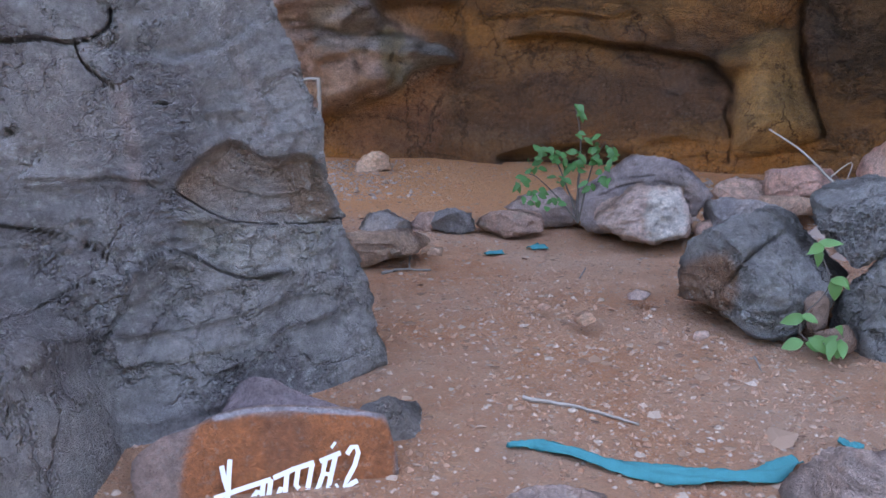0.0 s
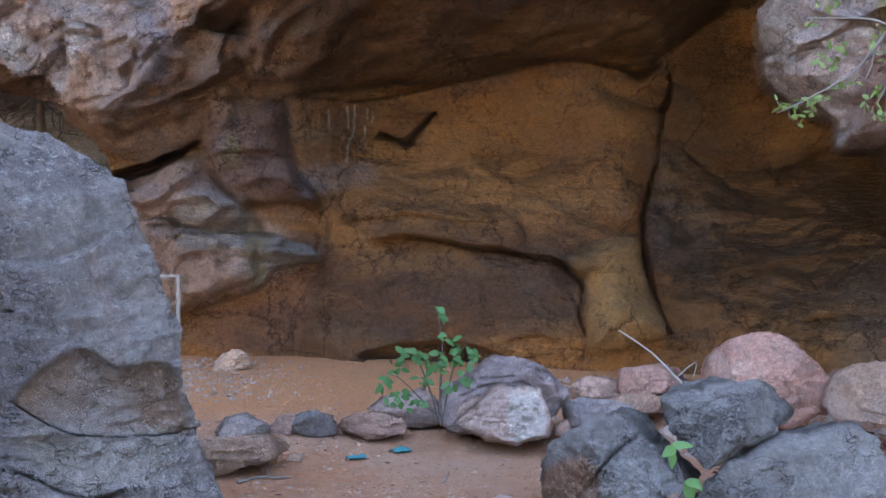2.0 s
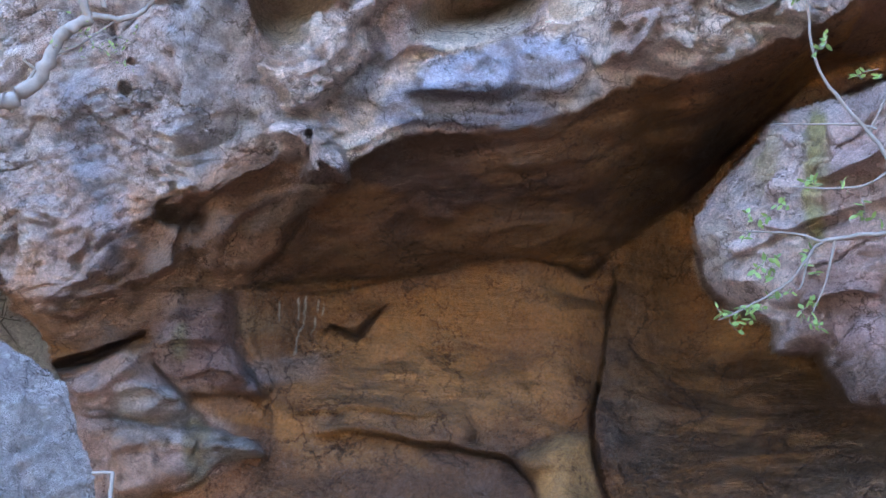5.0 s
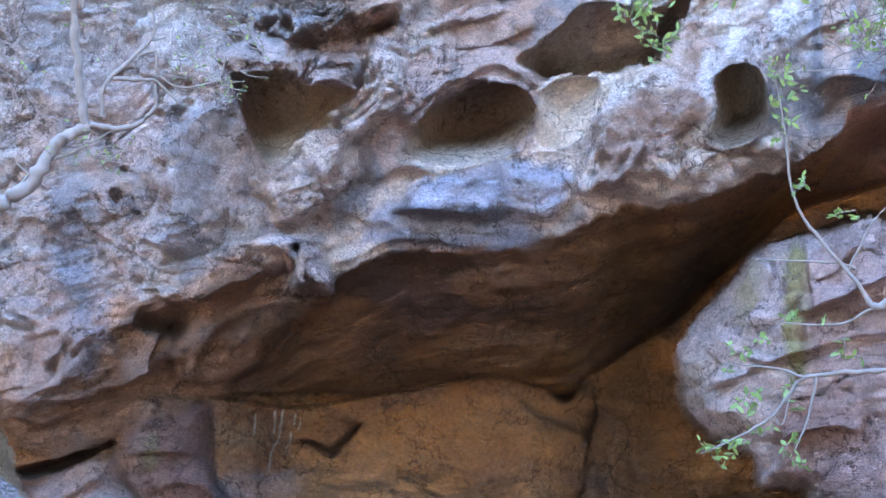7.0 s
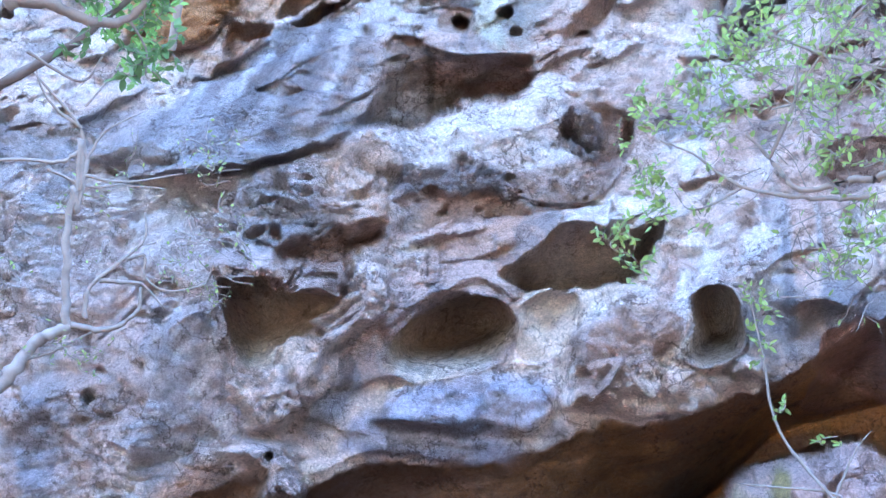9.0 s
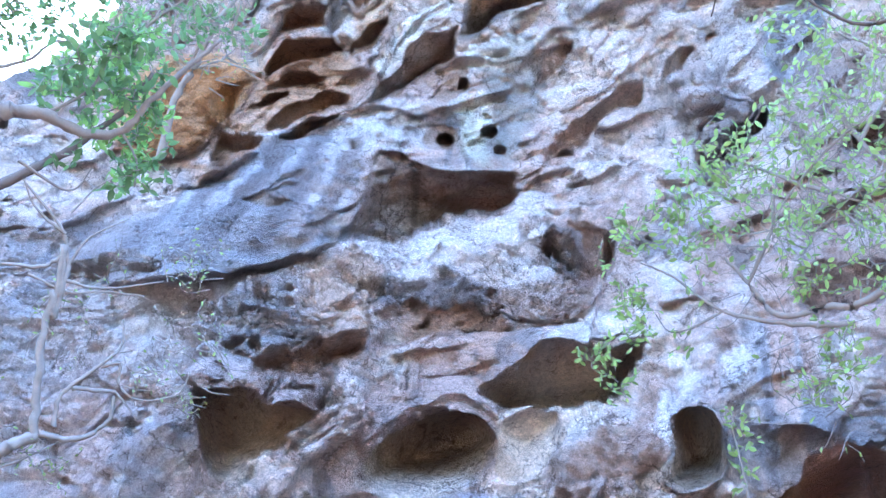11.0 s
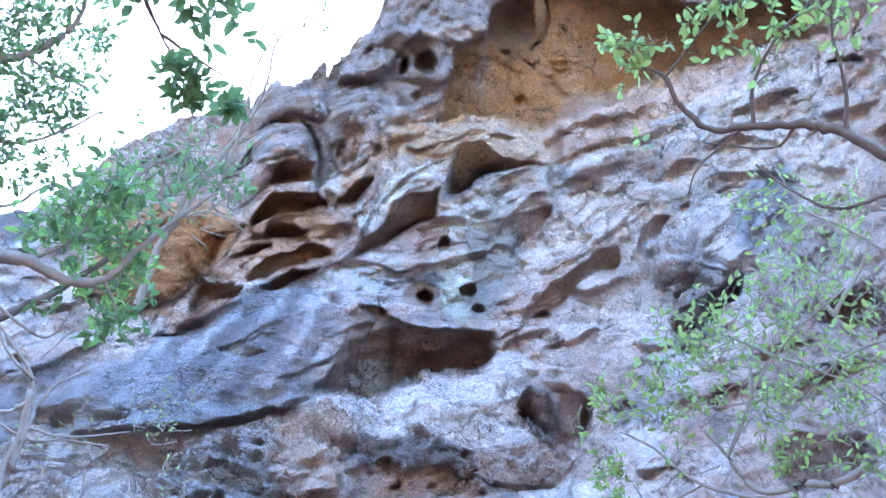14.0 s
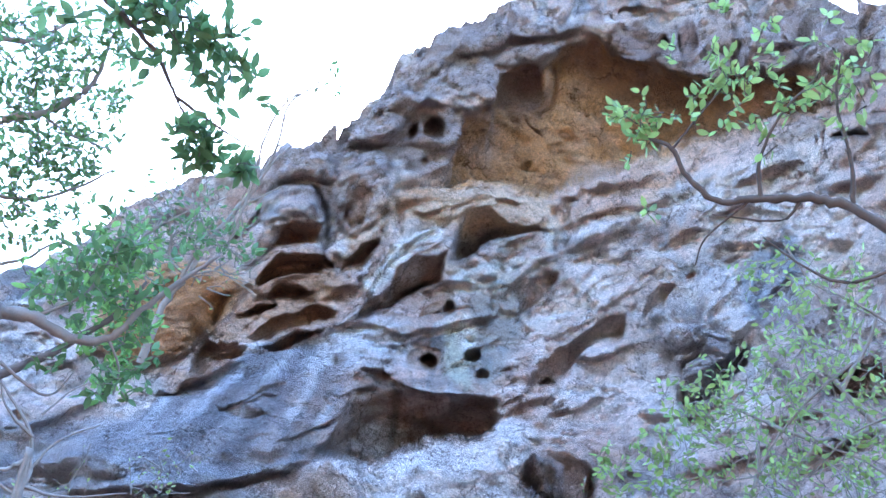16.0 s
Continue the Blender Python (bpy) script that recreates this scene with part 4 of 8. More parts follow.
    # great hollow, its shade partly put into the dark brown
    R.cavern([(3.24, 38.69), (4.82, 39.74), (5.48, 41.13), (5.69, 42.62), (6.01, 44.13), (8.34, 45.12), (10.57, 44.56), (13.72, 44.33), (16.77, 44.66), (18.58, 44.65), (19.78, 44.34)], [(3.30, 38.49), (5.49, 39.10), (7.36, 39.24), (8.81, 39.16), (10.14, 39.62), (11.86, 40.72), (13.19, 41.50), (17.55, 42.15), (18.73, 42.79), (19.79, 44.16)], 1.5, colour=(0.20, 0.14, 0.11), shelf=0.25)
    R.brow([(5.24, 43.28), (6.11, 44.66), (8.30, 45.27), (10.54, 44.67), (13.70, 44.44), (16.76, 44.77), (18.83, 44.73)], 0.3, 0.25, 0.8)
    R.streak([(6.01, 44.13), (5.75, 41.90), (5.98, 39.39)], 0.35, (0.45, 0.36, 0.32), 0.8)
    R.streak([(9.05, 44.38), (10.17, 42.88), (10.56, 40.39)], 0.25, (0.12, 0.10, 0.09), 0.8)
    R.streak([(3.93, 44.15), (4.13, 41.99), (3.96, 39.41)], 0.5, (0.44, 0.42, 0.43), 0.7)
    R.streak([(0.91, 43.94), (0.88, 41.36), (0.22, 37.93)], 0.6, (0.30, 0.26, 0.26), 0.7)
    R.cavern([(-4.28, 39.77), (-2.73, 40.61), (-0.32, 40.66)], [(-4.24, 39.68), (-2.34, 39.68), (-0.28, 40.56)], 0.3)
    R.brow([(0.63, 39.40), (2.56, 40.05), (3.82, 40.65)], 0.2, 0.25, 0.6)
    # the rounded shelf that runs below it
    R.block([(3.88, 38.13), (5.48, 39.13), (8.36, 39.02), (10.19, 39.41), (12.12, 40.63), (13.45, 41.42), (17.81, 42.03), (19.67, 43.62), (22.45, 42.62), (21.06, 40.45), (15.10, 38.33), (10.61, 37.34), (6.71, 38.06)], 0.35, 0.8, 0.0, (0.60, 0.55, 0.54), 0.7)
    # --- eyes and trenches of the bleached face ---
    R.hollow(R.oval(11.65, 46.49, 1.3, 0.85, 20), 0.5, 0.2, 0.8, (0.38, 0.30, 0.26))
    R.hollow(R.oval(12.22, 46.38, 0.7, 0.55, 10), 0.9, 0.15, 0.45, HOLE_SHADE)
    R.hollow(R.oval(16.16, 47.00, 0.55, 0.36, 0), 0.8, 0.12, 0.4, HOLE_SHADE)
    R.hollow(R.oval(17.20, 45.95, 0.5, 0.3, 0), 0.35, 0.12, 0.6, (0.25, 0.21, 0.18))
    R.hollow(R.oval(13.23, 49.84, 0.45, 0.5, 0), 0.6, 0.15, 0.5, HOLE_SHADE)
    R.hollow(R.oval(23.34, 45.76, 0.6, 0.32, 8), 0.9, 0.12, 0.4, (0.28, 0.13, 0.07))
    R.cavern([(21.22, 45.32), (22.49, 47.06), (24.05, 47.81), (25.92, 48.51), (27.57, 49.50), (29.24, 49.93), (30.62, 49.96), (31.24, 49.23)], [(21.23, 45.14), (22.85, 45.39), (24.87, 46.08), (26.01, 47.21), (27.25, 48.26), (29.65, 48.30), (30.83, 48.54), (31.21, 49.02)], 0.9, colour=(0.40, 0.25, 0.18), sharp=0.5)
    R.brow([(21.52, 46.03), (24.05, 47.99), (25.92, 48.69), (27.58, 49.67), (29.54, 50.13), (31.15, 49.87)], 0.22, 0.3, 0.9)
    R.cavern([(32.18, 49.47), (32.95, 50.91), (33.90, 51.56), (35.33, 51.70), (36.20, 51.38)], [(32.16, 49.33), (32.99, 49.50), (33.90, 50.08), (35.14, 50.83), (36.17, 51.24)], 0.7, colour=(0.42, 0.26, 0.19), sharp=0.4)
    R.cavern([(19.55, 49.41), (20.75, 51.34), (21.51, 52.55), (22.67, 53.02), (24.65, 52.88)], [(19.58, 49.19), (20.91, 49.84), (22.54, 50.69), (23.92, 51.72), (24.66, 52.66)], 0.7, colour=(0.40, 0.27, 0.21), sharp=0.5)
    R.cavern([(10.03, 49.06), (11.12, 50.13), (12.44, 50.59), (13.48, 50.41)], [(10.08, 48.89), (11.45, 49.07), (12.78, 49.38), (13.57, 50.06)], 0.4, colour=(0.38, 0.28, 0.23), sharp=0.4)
    R.stain_or_shading([(13.30, 48.54), (15.40, 49.13), (16.47, 45.22), (14.02, 45.68)], (0.46, 0.48, 0.40), 0.35, 0.85, (0.15, 0.15, 1.2))
    R.stain_or_shading([(14.72, 52.01), (20.58, 52.79), (19.66, 46.56), (17.29, 44.94), (15.64, 48.05)], (0.27, 0.27, 0.26), 0.5, 0.8, (0.25, 0.25, 1.2))
    R.stain_or_shading([(12.75, 52.55), (18.76, 52.88), (18.38, 51.57), (13.84, 50.81)], (0.62, 0.62, 0.60), 0.3, 0.8)
    R.stain_or_shading([(14.47, 49.43), (15.86, 49.56), (16.56, 47.46), (15.00, 47.13)], (0.68, 0.68, 0.66), 0.25, 0.8)
    # long swelling ribs that rise with the bedding
    for q, h in (([(-1.05, 44.81), (1.39, 46.34), (5.10, 47.88), (9.51, 48.07), (15.32, 49.44), (19.12, 50.53)], 0.25), ([(4.60, 46.49), (8.45, 47.91), (11.71, 48.19)], 0.12), ([(8.34, 45.16), (11.71, 44.42), (16.29, 44.60), (18.77, 45.16)], 0.15),
                 ([(17.41, 50.41), (20.04, 52.38), (21.43, 53.45), (24.75, 53.95)], 0.3), ([(24.77, 53.24), (27.81, 54.29), (29.77, 55.66), (34.24, 56.13)], 0.25), ([(25.38, 47.55), (28.01, 47.56), (30.17, 48.22), (31.78, 48.51)], 0.3),
                 ([(27.04, 50.03), (29.90, 51.04), (32.34, 52.35), (35.39, 53.21)], 0.3), ([(18.99, 43.43), (21.37, 44.63), (24.88, 45.45), (26.94, 46.86)], 0.25), ([(25.94, 50.74), (28.28, 52.15), (30.66, 52.79)], 0.15),
                 ([(21.51, 42.91), (24.89, 43.90), (28.88, 45.12)], 0.15), ([(35.63, 54.25), (38.83, 55.01), (41.97, 53.93)], 0.2), ([(7.11, 49.91), (10.71, 51.36), (14.72, 52.00), (18.80, 52.68)], 0.3)):
        R.brow(q, h, 0.35, 1.2)
    R.hollow(R.oval(24.16, 43.64, 0.8, 0.3, 20), 0.3, 0.15, 0.6, (0.30, 0.22, 0.19))
    R.hollow(R.oval(37.63, 51.96, 0.45, 0.3, 20), 0.3, 0.12, 0.6, (0.45, 0.30, 0.24))
    # --- the great nose with its pale rim ---
    R.block([(0.15, 46.60), (4.72, 48.73), (4.74, 50.60), (7.13, 53.45), (10.88, 55.33), (11.42, 56.61), (14.54, 57.46), (19.30, 57.47), (24.06, 56.27), (23.82, 54.30), (20.46, 53.85), (16.34, 52.87), (12.86, 52.18), (9.63, 51.03), (5.55, 48.15)], 0.5, 0.9, 0.0, (0.46, 0.39, 0.36), 0.6)
    # caves under the nose, their shade put into dark brown and grey
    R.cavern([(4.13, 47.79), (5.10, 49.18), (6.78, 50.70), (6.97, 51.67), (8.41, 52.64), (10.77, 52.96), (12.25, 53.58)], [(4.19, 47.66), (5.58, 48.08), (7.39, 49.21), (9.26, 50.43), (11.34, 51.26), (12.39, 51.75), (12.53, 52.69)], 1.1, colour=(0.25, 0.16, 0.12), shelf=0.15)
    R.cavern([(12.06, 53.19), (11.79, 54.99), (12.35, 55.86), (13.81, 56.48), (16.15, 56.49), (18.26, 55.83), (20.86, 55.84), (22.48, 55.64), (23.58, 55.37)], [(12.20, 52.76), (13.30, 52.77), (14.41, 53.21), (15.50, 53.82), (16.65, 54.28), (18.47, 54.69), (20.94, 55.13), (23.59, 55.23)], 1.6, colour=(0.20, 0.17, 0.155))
    R.brow([(1.10, 46.90), (4.32, 48.35), (4.82, 50.43), (7.39, 53.30), (10.96, 55.12), (11.34, 56.27), (14.64, 57.10), (19.36, 57.12), (23.09, 56.15)], 0.3, 0.25, 0.6)
    for q in ([(4.90, 50.26), (7.58, 53.14), (11.37, 54.87)], [(11.56, 56.22), (14.68, 56.96), (18.03, 57.05)], [(18.03, 57.05), (22.09, 56.49), (23.79, 55.02)]):
        R.streak(q, 0.5, (0.76, 0.75, 0.72), 0.9)
    R.streak([(22.11, 56.24), (23.16, 55.01), (22.92, 53.93)], 0.4, (0.62, 0.62, 0.60), 0.8)
    R.streak([(18.44, 54.83), (18.01, 53.72), (17.60, 52.60)], 0.5, (0.30, 0.30, 0.29), 0.7)
    for q in ([(5.90, 52.69), (8.55, 53.84), (11.10, 54.73)], [(6.94, 51.74), (8.90, 52.97), (11.65, 54.06)], [(3.75, 50.78), (5.74, 53.03), (8.26, 54.55)], [(2.48, 49.77), (4.69, 51.34), (5.90, 52.69)]):
        R.brow(q, 0.14, 0.25, 0.5)
    # --- broken rusty beds on the shoulder ---
    R.stain_or_shading([(-11.88, 41.60), (-12.89, 45.54), (-6.96, 47.26), (-3.66, 50.99), (1.59, 50.34), (0.99, 47.14), (-4.38, 44.18), (-7.02, 40.31)], (0.50, 0.30, 0.17), 0.7, 0.7, (0.8, 0.8, 0.5))
    R.block([(-20.55, 37.69), (-19.08, 44.02), (-14.92, 50.43), (-9.26, 53.30), (-2.66, 53.21), (1.40, 50.68), (0.99, 47.14), (-4.38, 44.18), (-7.02, 40.31), (-14.21, 35.39), (-16.55, 32.94)], 0.0, 1.0, 0.0, None, 0.8)
    R.block([(-15.96, 41.09), (-15.40, 44.05), (-13.47, 46.24), (-11.23, 47.63), (-7.86, 48.11), (-6.27, 47.08), (-6.34, 45.15), (-7.89, 43.12), (-8.92, 41.64), (-12.94, 39.74)], 0.6, 0.6, 0.3, (0.46, 0.27, 0.14), 0.8)
    R.cavern([(-15.55, 40.90), (-13.94, 42.93), (-12.43, 44.98), (-10.75, 46.32), (-8.14, 47.32), (-6.47, 47.21)], [(-14.82, 40.00), (-12.08, 40.53), (-9.02, 41.79), (-8.00, 43.28), (-6.61, 45.14), (-5.93, 46.42)], 1.2, colour=(0.40, 0.20, 0.08), shelf=0.2)
    FLAKES = (([(-4.31, 46.83), (-3.97, 47.88), (-2.15, 48.65), (-0.00, 48.74)], [(-4.23, 46.70), (-2.98, 47.21), (-1.22, 48.06), (0.05, 48.64)]),
              ([(-4.23, 44.59), (-3.28, 45.88), (-1.37, 47.34), (0.43, 48.17), (2.83, 48.15)], [(-4.15, 44.47), (-2.25, 45.04), (0.19, 46.53), (2.91, 47.98)]),
              ([(-5.76, 45.33), (-4.71, 46.41), (-2.83, 47.14)], [(-5.66, 45.17), (-4.04, 45.78), (-2.69, 46.91)]),
              ([(-6.02, 47.54), (-4.66, 49.80), (-1.27, 51.10), (1.32, 50.83)], [(-5.55, 46.84), (-3.71, 48.38), (-0.55, 49.90), (1.41, 50.67)]),
              ([(-7.99, 41.60), (-7.43, 43.20), (-5.52, 43.45), (-4.34, 44.26)], [(-7.55, 40.93), (-6.54, 41.05), (-5.37, 42.38), (-4.22, 44.07)]),
              ([(-2.58, 43.95), (-1.69, 45.01), (-0.16, 46.15), (2.21, 46.90)], [(-2.47, 43.76), (-1.07, 44.36), (0.64, 45.68), (2.29, 46.73)]),
              ([(-6.12, 51.01), (-4.65, 52.41), (-1.45, 52.86)], [(-5.61, 50.30), (-3.67, 51.01), (-0.92, 52.03)]),
              ([(-5.62, 42.38), (-4.93, 43.34), (-3.75, 43.99)], [(-5.52, 42.22), (-4.33, 42.78), (-3.64, 43.79)]),
              ([(1.41, 50.67), (2.88, 52.49), (4.99, 53.28)], [(1.60, 50.33), (3.44, 51.40), (5.08, 53.10)]))
    for hi, lo in FLAKES:
        R.cavern(hi, lo, 0.75, colour=(0.33, 0.18, 0.10), shelf=0.15)
        R.brow(hi, 0.25, 0.3, 0.7)
    for q in ([(-7.90, 42.37), (-6.36, 44.76), (-5.02, 46.89), (-3.35, 48.71), (-0.51, 49.84)], [(-8.32, 40.01), (-7.10, 41.16), (-4.11, 42.84), (-1.42, 44.52)], [(-9.47, 38.87), (-7.22, 40.57), (-4.79, 42.27)], [(-15.76, 45.08), (-14.52, 46.81), (-12.65, 47.96)], [(-18.49, 46.24), (-16.11, 48.55), (-13.35, 50.10)], [(-9.76, 49.43), (-8.60, 51.01), (-8.12, 52.75)], [(-9.19, 45.72), (-6.73, 46.93), (-5.44, 47.53)], [(-18.63, 40.23), (-17.51, 42.32), (-16.03, 44.17)], [(-19.76, 42.01), (-18.40, 43.87), (-17.31, 45.58)], [(-17.79, 37.62), (-15.53, 39.39), (-13.81, 40.88)], [(-16.51, 33.90), (-14.09, 36.35), (-11.53, 38.46)], [(0.25, 48.50), (1.95, 49.65), (4.09, 50.10)]):
        R.brow(q, 0.35, 0.4, 0.9)
    # --- orange shelter below the top ---
    R.stain_or_shading([(1.40, 50.68), (4.92, 55.95), (12.24, 58.06), (17.03, 61.35), (25.18, 65.43), (46.99, 62.52), (45.02, 59.26), (24.69, 55.81), (5.98, 53.86)], (0.52, 0.36, 0.23), 0.6, 0.8, (0.8, 0.8, 0.5))
    R.block([(-9.87, 54.73), (-4.53, 59.22), (0.55, 64.65), (14.06, 69.63), (34.36, 70.86), (64.64, 64.83), (57.86, 58.95), (47.20, 62.85), (28.69, 66.91), (14.72, 63.73), (8.95, 60.66), (3.95, 57.69), (2.28, 53.55), (0.67, 50.90), (-5.88, 52.34)], 0.0, 1.0, 0.0, None, 0.9)
    R.stain_or_shading([(-9.87, 54.73), (-4.11, 58.74), (1.11, 64.00), (14.38, 68.96), (63.89, 64.30), (58.14, 59.25), (28.71, 67.08), (14.72, 63.73), (7.85, 62.73), (3.95, 57.69), (0.00, 53.07), (-6.64, 53.31)], (0.30, 0.24, 0.225), 0.7, 0.8)
    R.cavern([(3.46, 56.16), (5.65, 57.21), (9.65, 58.42), (10.11, 59.86), (10.79, 61.75), (14.31, 62.83), (15.43, 64.31), (18.63, 64.81), (21.88, 65.57), (24.38, 66.81), (29.73, 67.10), (32.97, 65.99), (39.12, 64.74), (43.96, 63.54), (49.61, 62.96), (55.70, 62.36), (60.85, 60.57)], [(3.58, 55.95), (11.11, 57.42), (16.42, 58.17), (23.33, 57.66), (26.02, 58.52), (31.53, 59.06), (37.95, 59.98), (45.56, 60.12), (53.31, 59.67), (58.69, 58.44)], 2.4, power=0.6, colour=(0.52, 0.29, 0.12))
    # darker browns under the brow, the ceiling's shade put into the colour
    R.stain_or_shading([(23.51, 66.61), (29.71, 67.00), (39.00, 64.48), (49.37, 62.65), (46.34, 61.42), (35.98, 62.68), (28.49, 63.79), (24.46, 64.90)], (0.24, 0.13, 0.07), 0.8, 0.85)
    R.stain_or_shading([(11.59, 61.72), (16.45, 63.66), (22.86, 64.20), (21.46, 62.45), (15.52, 61.49)], (0.24, 0.15, 0.10), 0.6, 0.7)
    R.hollow([(14.46, 62.84), (14.48, 64.60), (16.29, 65.54), (20.11, 65.88), (21.30, 64.88), (21.40, 62.97), (18.34, 62.53)], 0.9, 0.2, 0.6, (0.20, 0.13, 0.10))
    R.cavern([(30.62, 67.13), (32.55, 67.71), (36.20, 67.80), (39.71, 66.81), (40.58, 66.04)], [(30.53, 66.63), (32.99, 66.06), (36.26, 65.76), (39.14, 65.67), (40.51, 65.91)], 0.8, colour=(0.18, 0.11, 0.09))
    R.cavern([(41.34, 66.64), (42.99, 67.20), (44.60, 66.99), (44.88, 66.19)], [(40.98, 65.99), (41.82, 65.27), (43.33, 65.08), (44.45, 65.56)], 0.8, colour=(0.20, 0.125, 0.10))
    R.crack([(21.00, 65.73), (23.19, 65.24), (22.55, 63.16), (21.08, 62.44)], 0.3, 0.3)
    R.crack([(19.18, 62.21), (20.82, 61.55), (22.38, 60.98)], 0.12, 0.12, (0.20, 0.12, 0.07))
    R.brow([(3.38, 57.50), (5.03, 58.34), (9.65, 60.07), (10.31, 61.95), (14.05, 63.09), (14.84, 64.80), (21.38, 66.08), (24.38, 67.01), (29.77, 67.37), (33.43, 66.13), (39.21, 64.94), (44.08, 63.73), (49.75, 63.15), (55.87, 62.54)], 0.5, 0.3, 1.2)
    for q in ([(1.78, 49.99), (3.06, 52.15), (4.47, 54.31), (5.68, 55.83), (11.22, 57.14)], [(23.34, 57.52), (27.37, 58.21), (32.76, 58.35), (37.62, 59.02)], [(24.72, 55.74), (28.60, 56.77), (33.76, 56.87), (37.81, 57.60)], [(24.75, 54.31), (29.74, 55.31), (32.90, 55.69)], [(6.72, 55.06), (10.83, 56.36), (14.59, 57.28)]):
        R.brow(q, 0.3, 0.4, 1.1)
    R.stain_or_shading([(24.66, 58.24), (37.85, 59.71), (47.60, 60.13), (52.95, 59.22), (44.32, 57.84), (36.55, 57.71), (28.52, 55.70), (24.72, 55.74)], (0.62, 0.48, 0.42), 0.7, 0.8)
    # --- knuckled blocks along the top ---
    R.stain_or_shading([(1.41, 60.52), (4.47, 61.77), (9.10, 62.00), (10.79, 60.01), (8.64, 58.30), (3.82, 57.95)], (0.27, 0.215, 0.20), 0.5, 0.9)
    KNOBS = ([(-9.82, 54.20), (-8.69, 55.76), (-5.52, 56.98), (-2.43, 56.67), (-2.06, 55.22), (-4.63, 55.03), (-7.20, 54.03), (-8.25, 52.91)], [(-8.22, 52.72), (-7.12, 53.93), (-3.49, 54.40), (-1.18, 52.73), (-4.35, 52.89), (-6.98, 51.33)], [(-8.46, 49.68), (-6.78, 52.69), (-4.31, 53.71), (-1.51, 52.96), (-1.15, 51.90), (-4.99, 51.15), (-6.69, 48.49)],
             [(-5.77, 48.00), (-4.42, 50.34), (-1.56, 51.56), (0.98, 50.57), (-1.90, 50.17), (-4.26, 49.22)], [(-2.06, 55.22), (-2.07, 57.14), (0.70, 58.31), (3.82, 57.95), (4.35, 55.79), (3.47, 53.75), (1.56, 52.60), (-0.66, 53.63)],
             [(-2.56, 57.80), (-1.55, 60.31), (0.62, 62.61), (5.52, 62.65), (3.49, 60.88), (2.32, 59.18)], [(4.25, 62.11), (6.21, 64.19), (10.71, 65.37), (14.22, 65.28), (14.18, 63.17), (10.53, 62.33)], [(13.24, 65.57), (17.27, 66.65), (23.48, 66.95), (20.94, 66.07), (15.04, 65.40)],
             [(22.51, 67.62), (28.12, 68.90), (33.74, 68.64), (40.30, 67.09), (37.73, 65.29), (32.13, 66.04), (29.75, 67.23)], [(39.91, 64.73), (42.14, 67.23), (47.39, 67.21), (49.32, 65.49), (46.94, 63.43), (43.34, 63.79)], [(48.52, 63.52), (51.00, 65.54), (55.96, 64.84), (55.99, 62.66), (52.89, 62.48)], [(6.96, 65.70), (10.48, 67.44), (14.91, 68.08), (14.68, 66.35), (9.87, 65.29)], [(15.18, 67.41), (17.51, 68.87), (25.24, 69.28), (22.51, 67.62), (17.22, 66.82)], [(56.28, 62.22), (59.02, 64.07), (62.73, 63.36), (62.29, 61.24), (58.62, 61.04)])
    for q in KNOBS:
        R.block(q, 0.55, 0.45, 0.16)
    R.cavern([(-0.85, 54.93), (-0.41, 55.79), (1.40, 56.17), (2.64, 55.47)], [(0.12, 53.42), (1.47, 52.77), (2.70, 53.40), (3.03, 54.79)], 0.7, colour=(0.30, 0.18, 0.12), sharp=0.4)
    # round holes, tinted near black to put shade inside them
    R.hollow(R.oval(7.12, 60.60, 0.8, 0.8, 0), 0.9, 0.15, 0.6, (0.13, 0.09, 0.08))
    R.hollow(R.oval(4.67, 60.10, 0.4, 0.7, 0), 0.6, 0.12, 0.5, (0.14, 0.09, 0.08))
    R.hollow(R.oval(7.26, 58.48, 0.35, 0.35, 0), 0.3, 0.12, 0.5, (0.30, 0.20, 0.15))
    R.crack([(-3.94, 54.55), (-2.00, 53.69), (-0.75, 52.45), (-0.31, 51.03), (0.91, 50.48)], 0.4, 0.4, (0.12, 0.075, 0.055))
    for q in ([(-2.21, 60.17), (1.38, 61.63), (3.80, 62.77)], [(-2.82, 58.12), (0.77, 59.27), (3.60, 60.71)], [(2.08, 62.86), (6.68, 64.78), (12.07, 66.18)], [(12.78, 66.58), (20.67, 67.60), (28.05, 68.23)], [(24.30, 68.63), (33.85, 68.97), (42.55, 67.87)], [(44.03, 64.92), (49.06, 65.19), (52.85, 64.10), (57.19, 63.81)]):
        R.brow(q, 0.35, 0.35, 0.8)
    # --- crags to the side ---
    R.block([(32.83, 48.44), (34.18, 50.14), (36.69, 50.48), (37.17, 49.20), (40.85, 47.75), (39.96, 46.46), (35.55, 44.09), (35.24, 46.19)], 0.6, 0.6, 0.1, (0.30, 0.275, 0.28), 1.6)
    R.block([(37.43, 50.22), (38.82, 51.31), (41.43, 51.01), (42.75, 48.92), (40.84, 47.78), (38.00, 48.43)], 0.5, 0.6, 0.1, (0.52, 0.48, 0.48), 0.7)
    R.block([(33.05, 49.85), (35.93, 50.70), (37.51, 49.52), (37.91, 48.09), (35.33, 47.95), (33.34, 48.43)], 0.4, 0.4, 0.1, (0.36, 0.33, 0.34), 1.4)
    # cleft, overhangs and slot of the crags, shade put into their dark colours
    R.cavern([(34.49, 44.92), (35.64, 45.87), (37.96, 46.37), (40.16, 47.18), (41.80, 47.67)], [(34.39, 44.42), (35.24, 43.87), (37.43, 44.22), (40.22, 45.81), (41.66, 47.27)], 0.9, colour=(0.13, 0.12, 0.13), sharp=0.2)
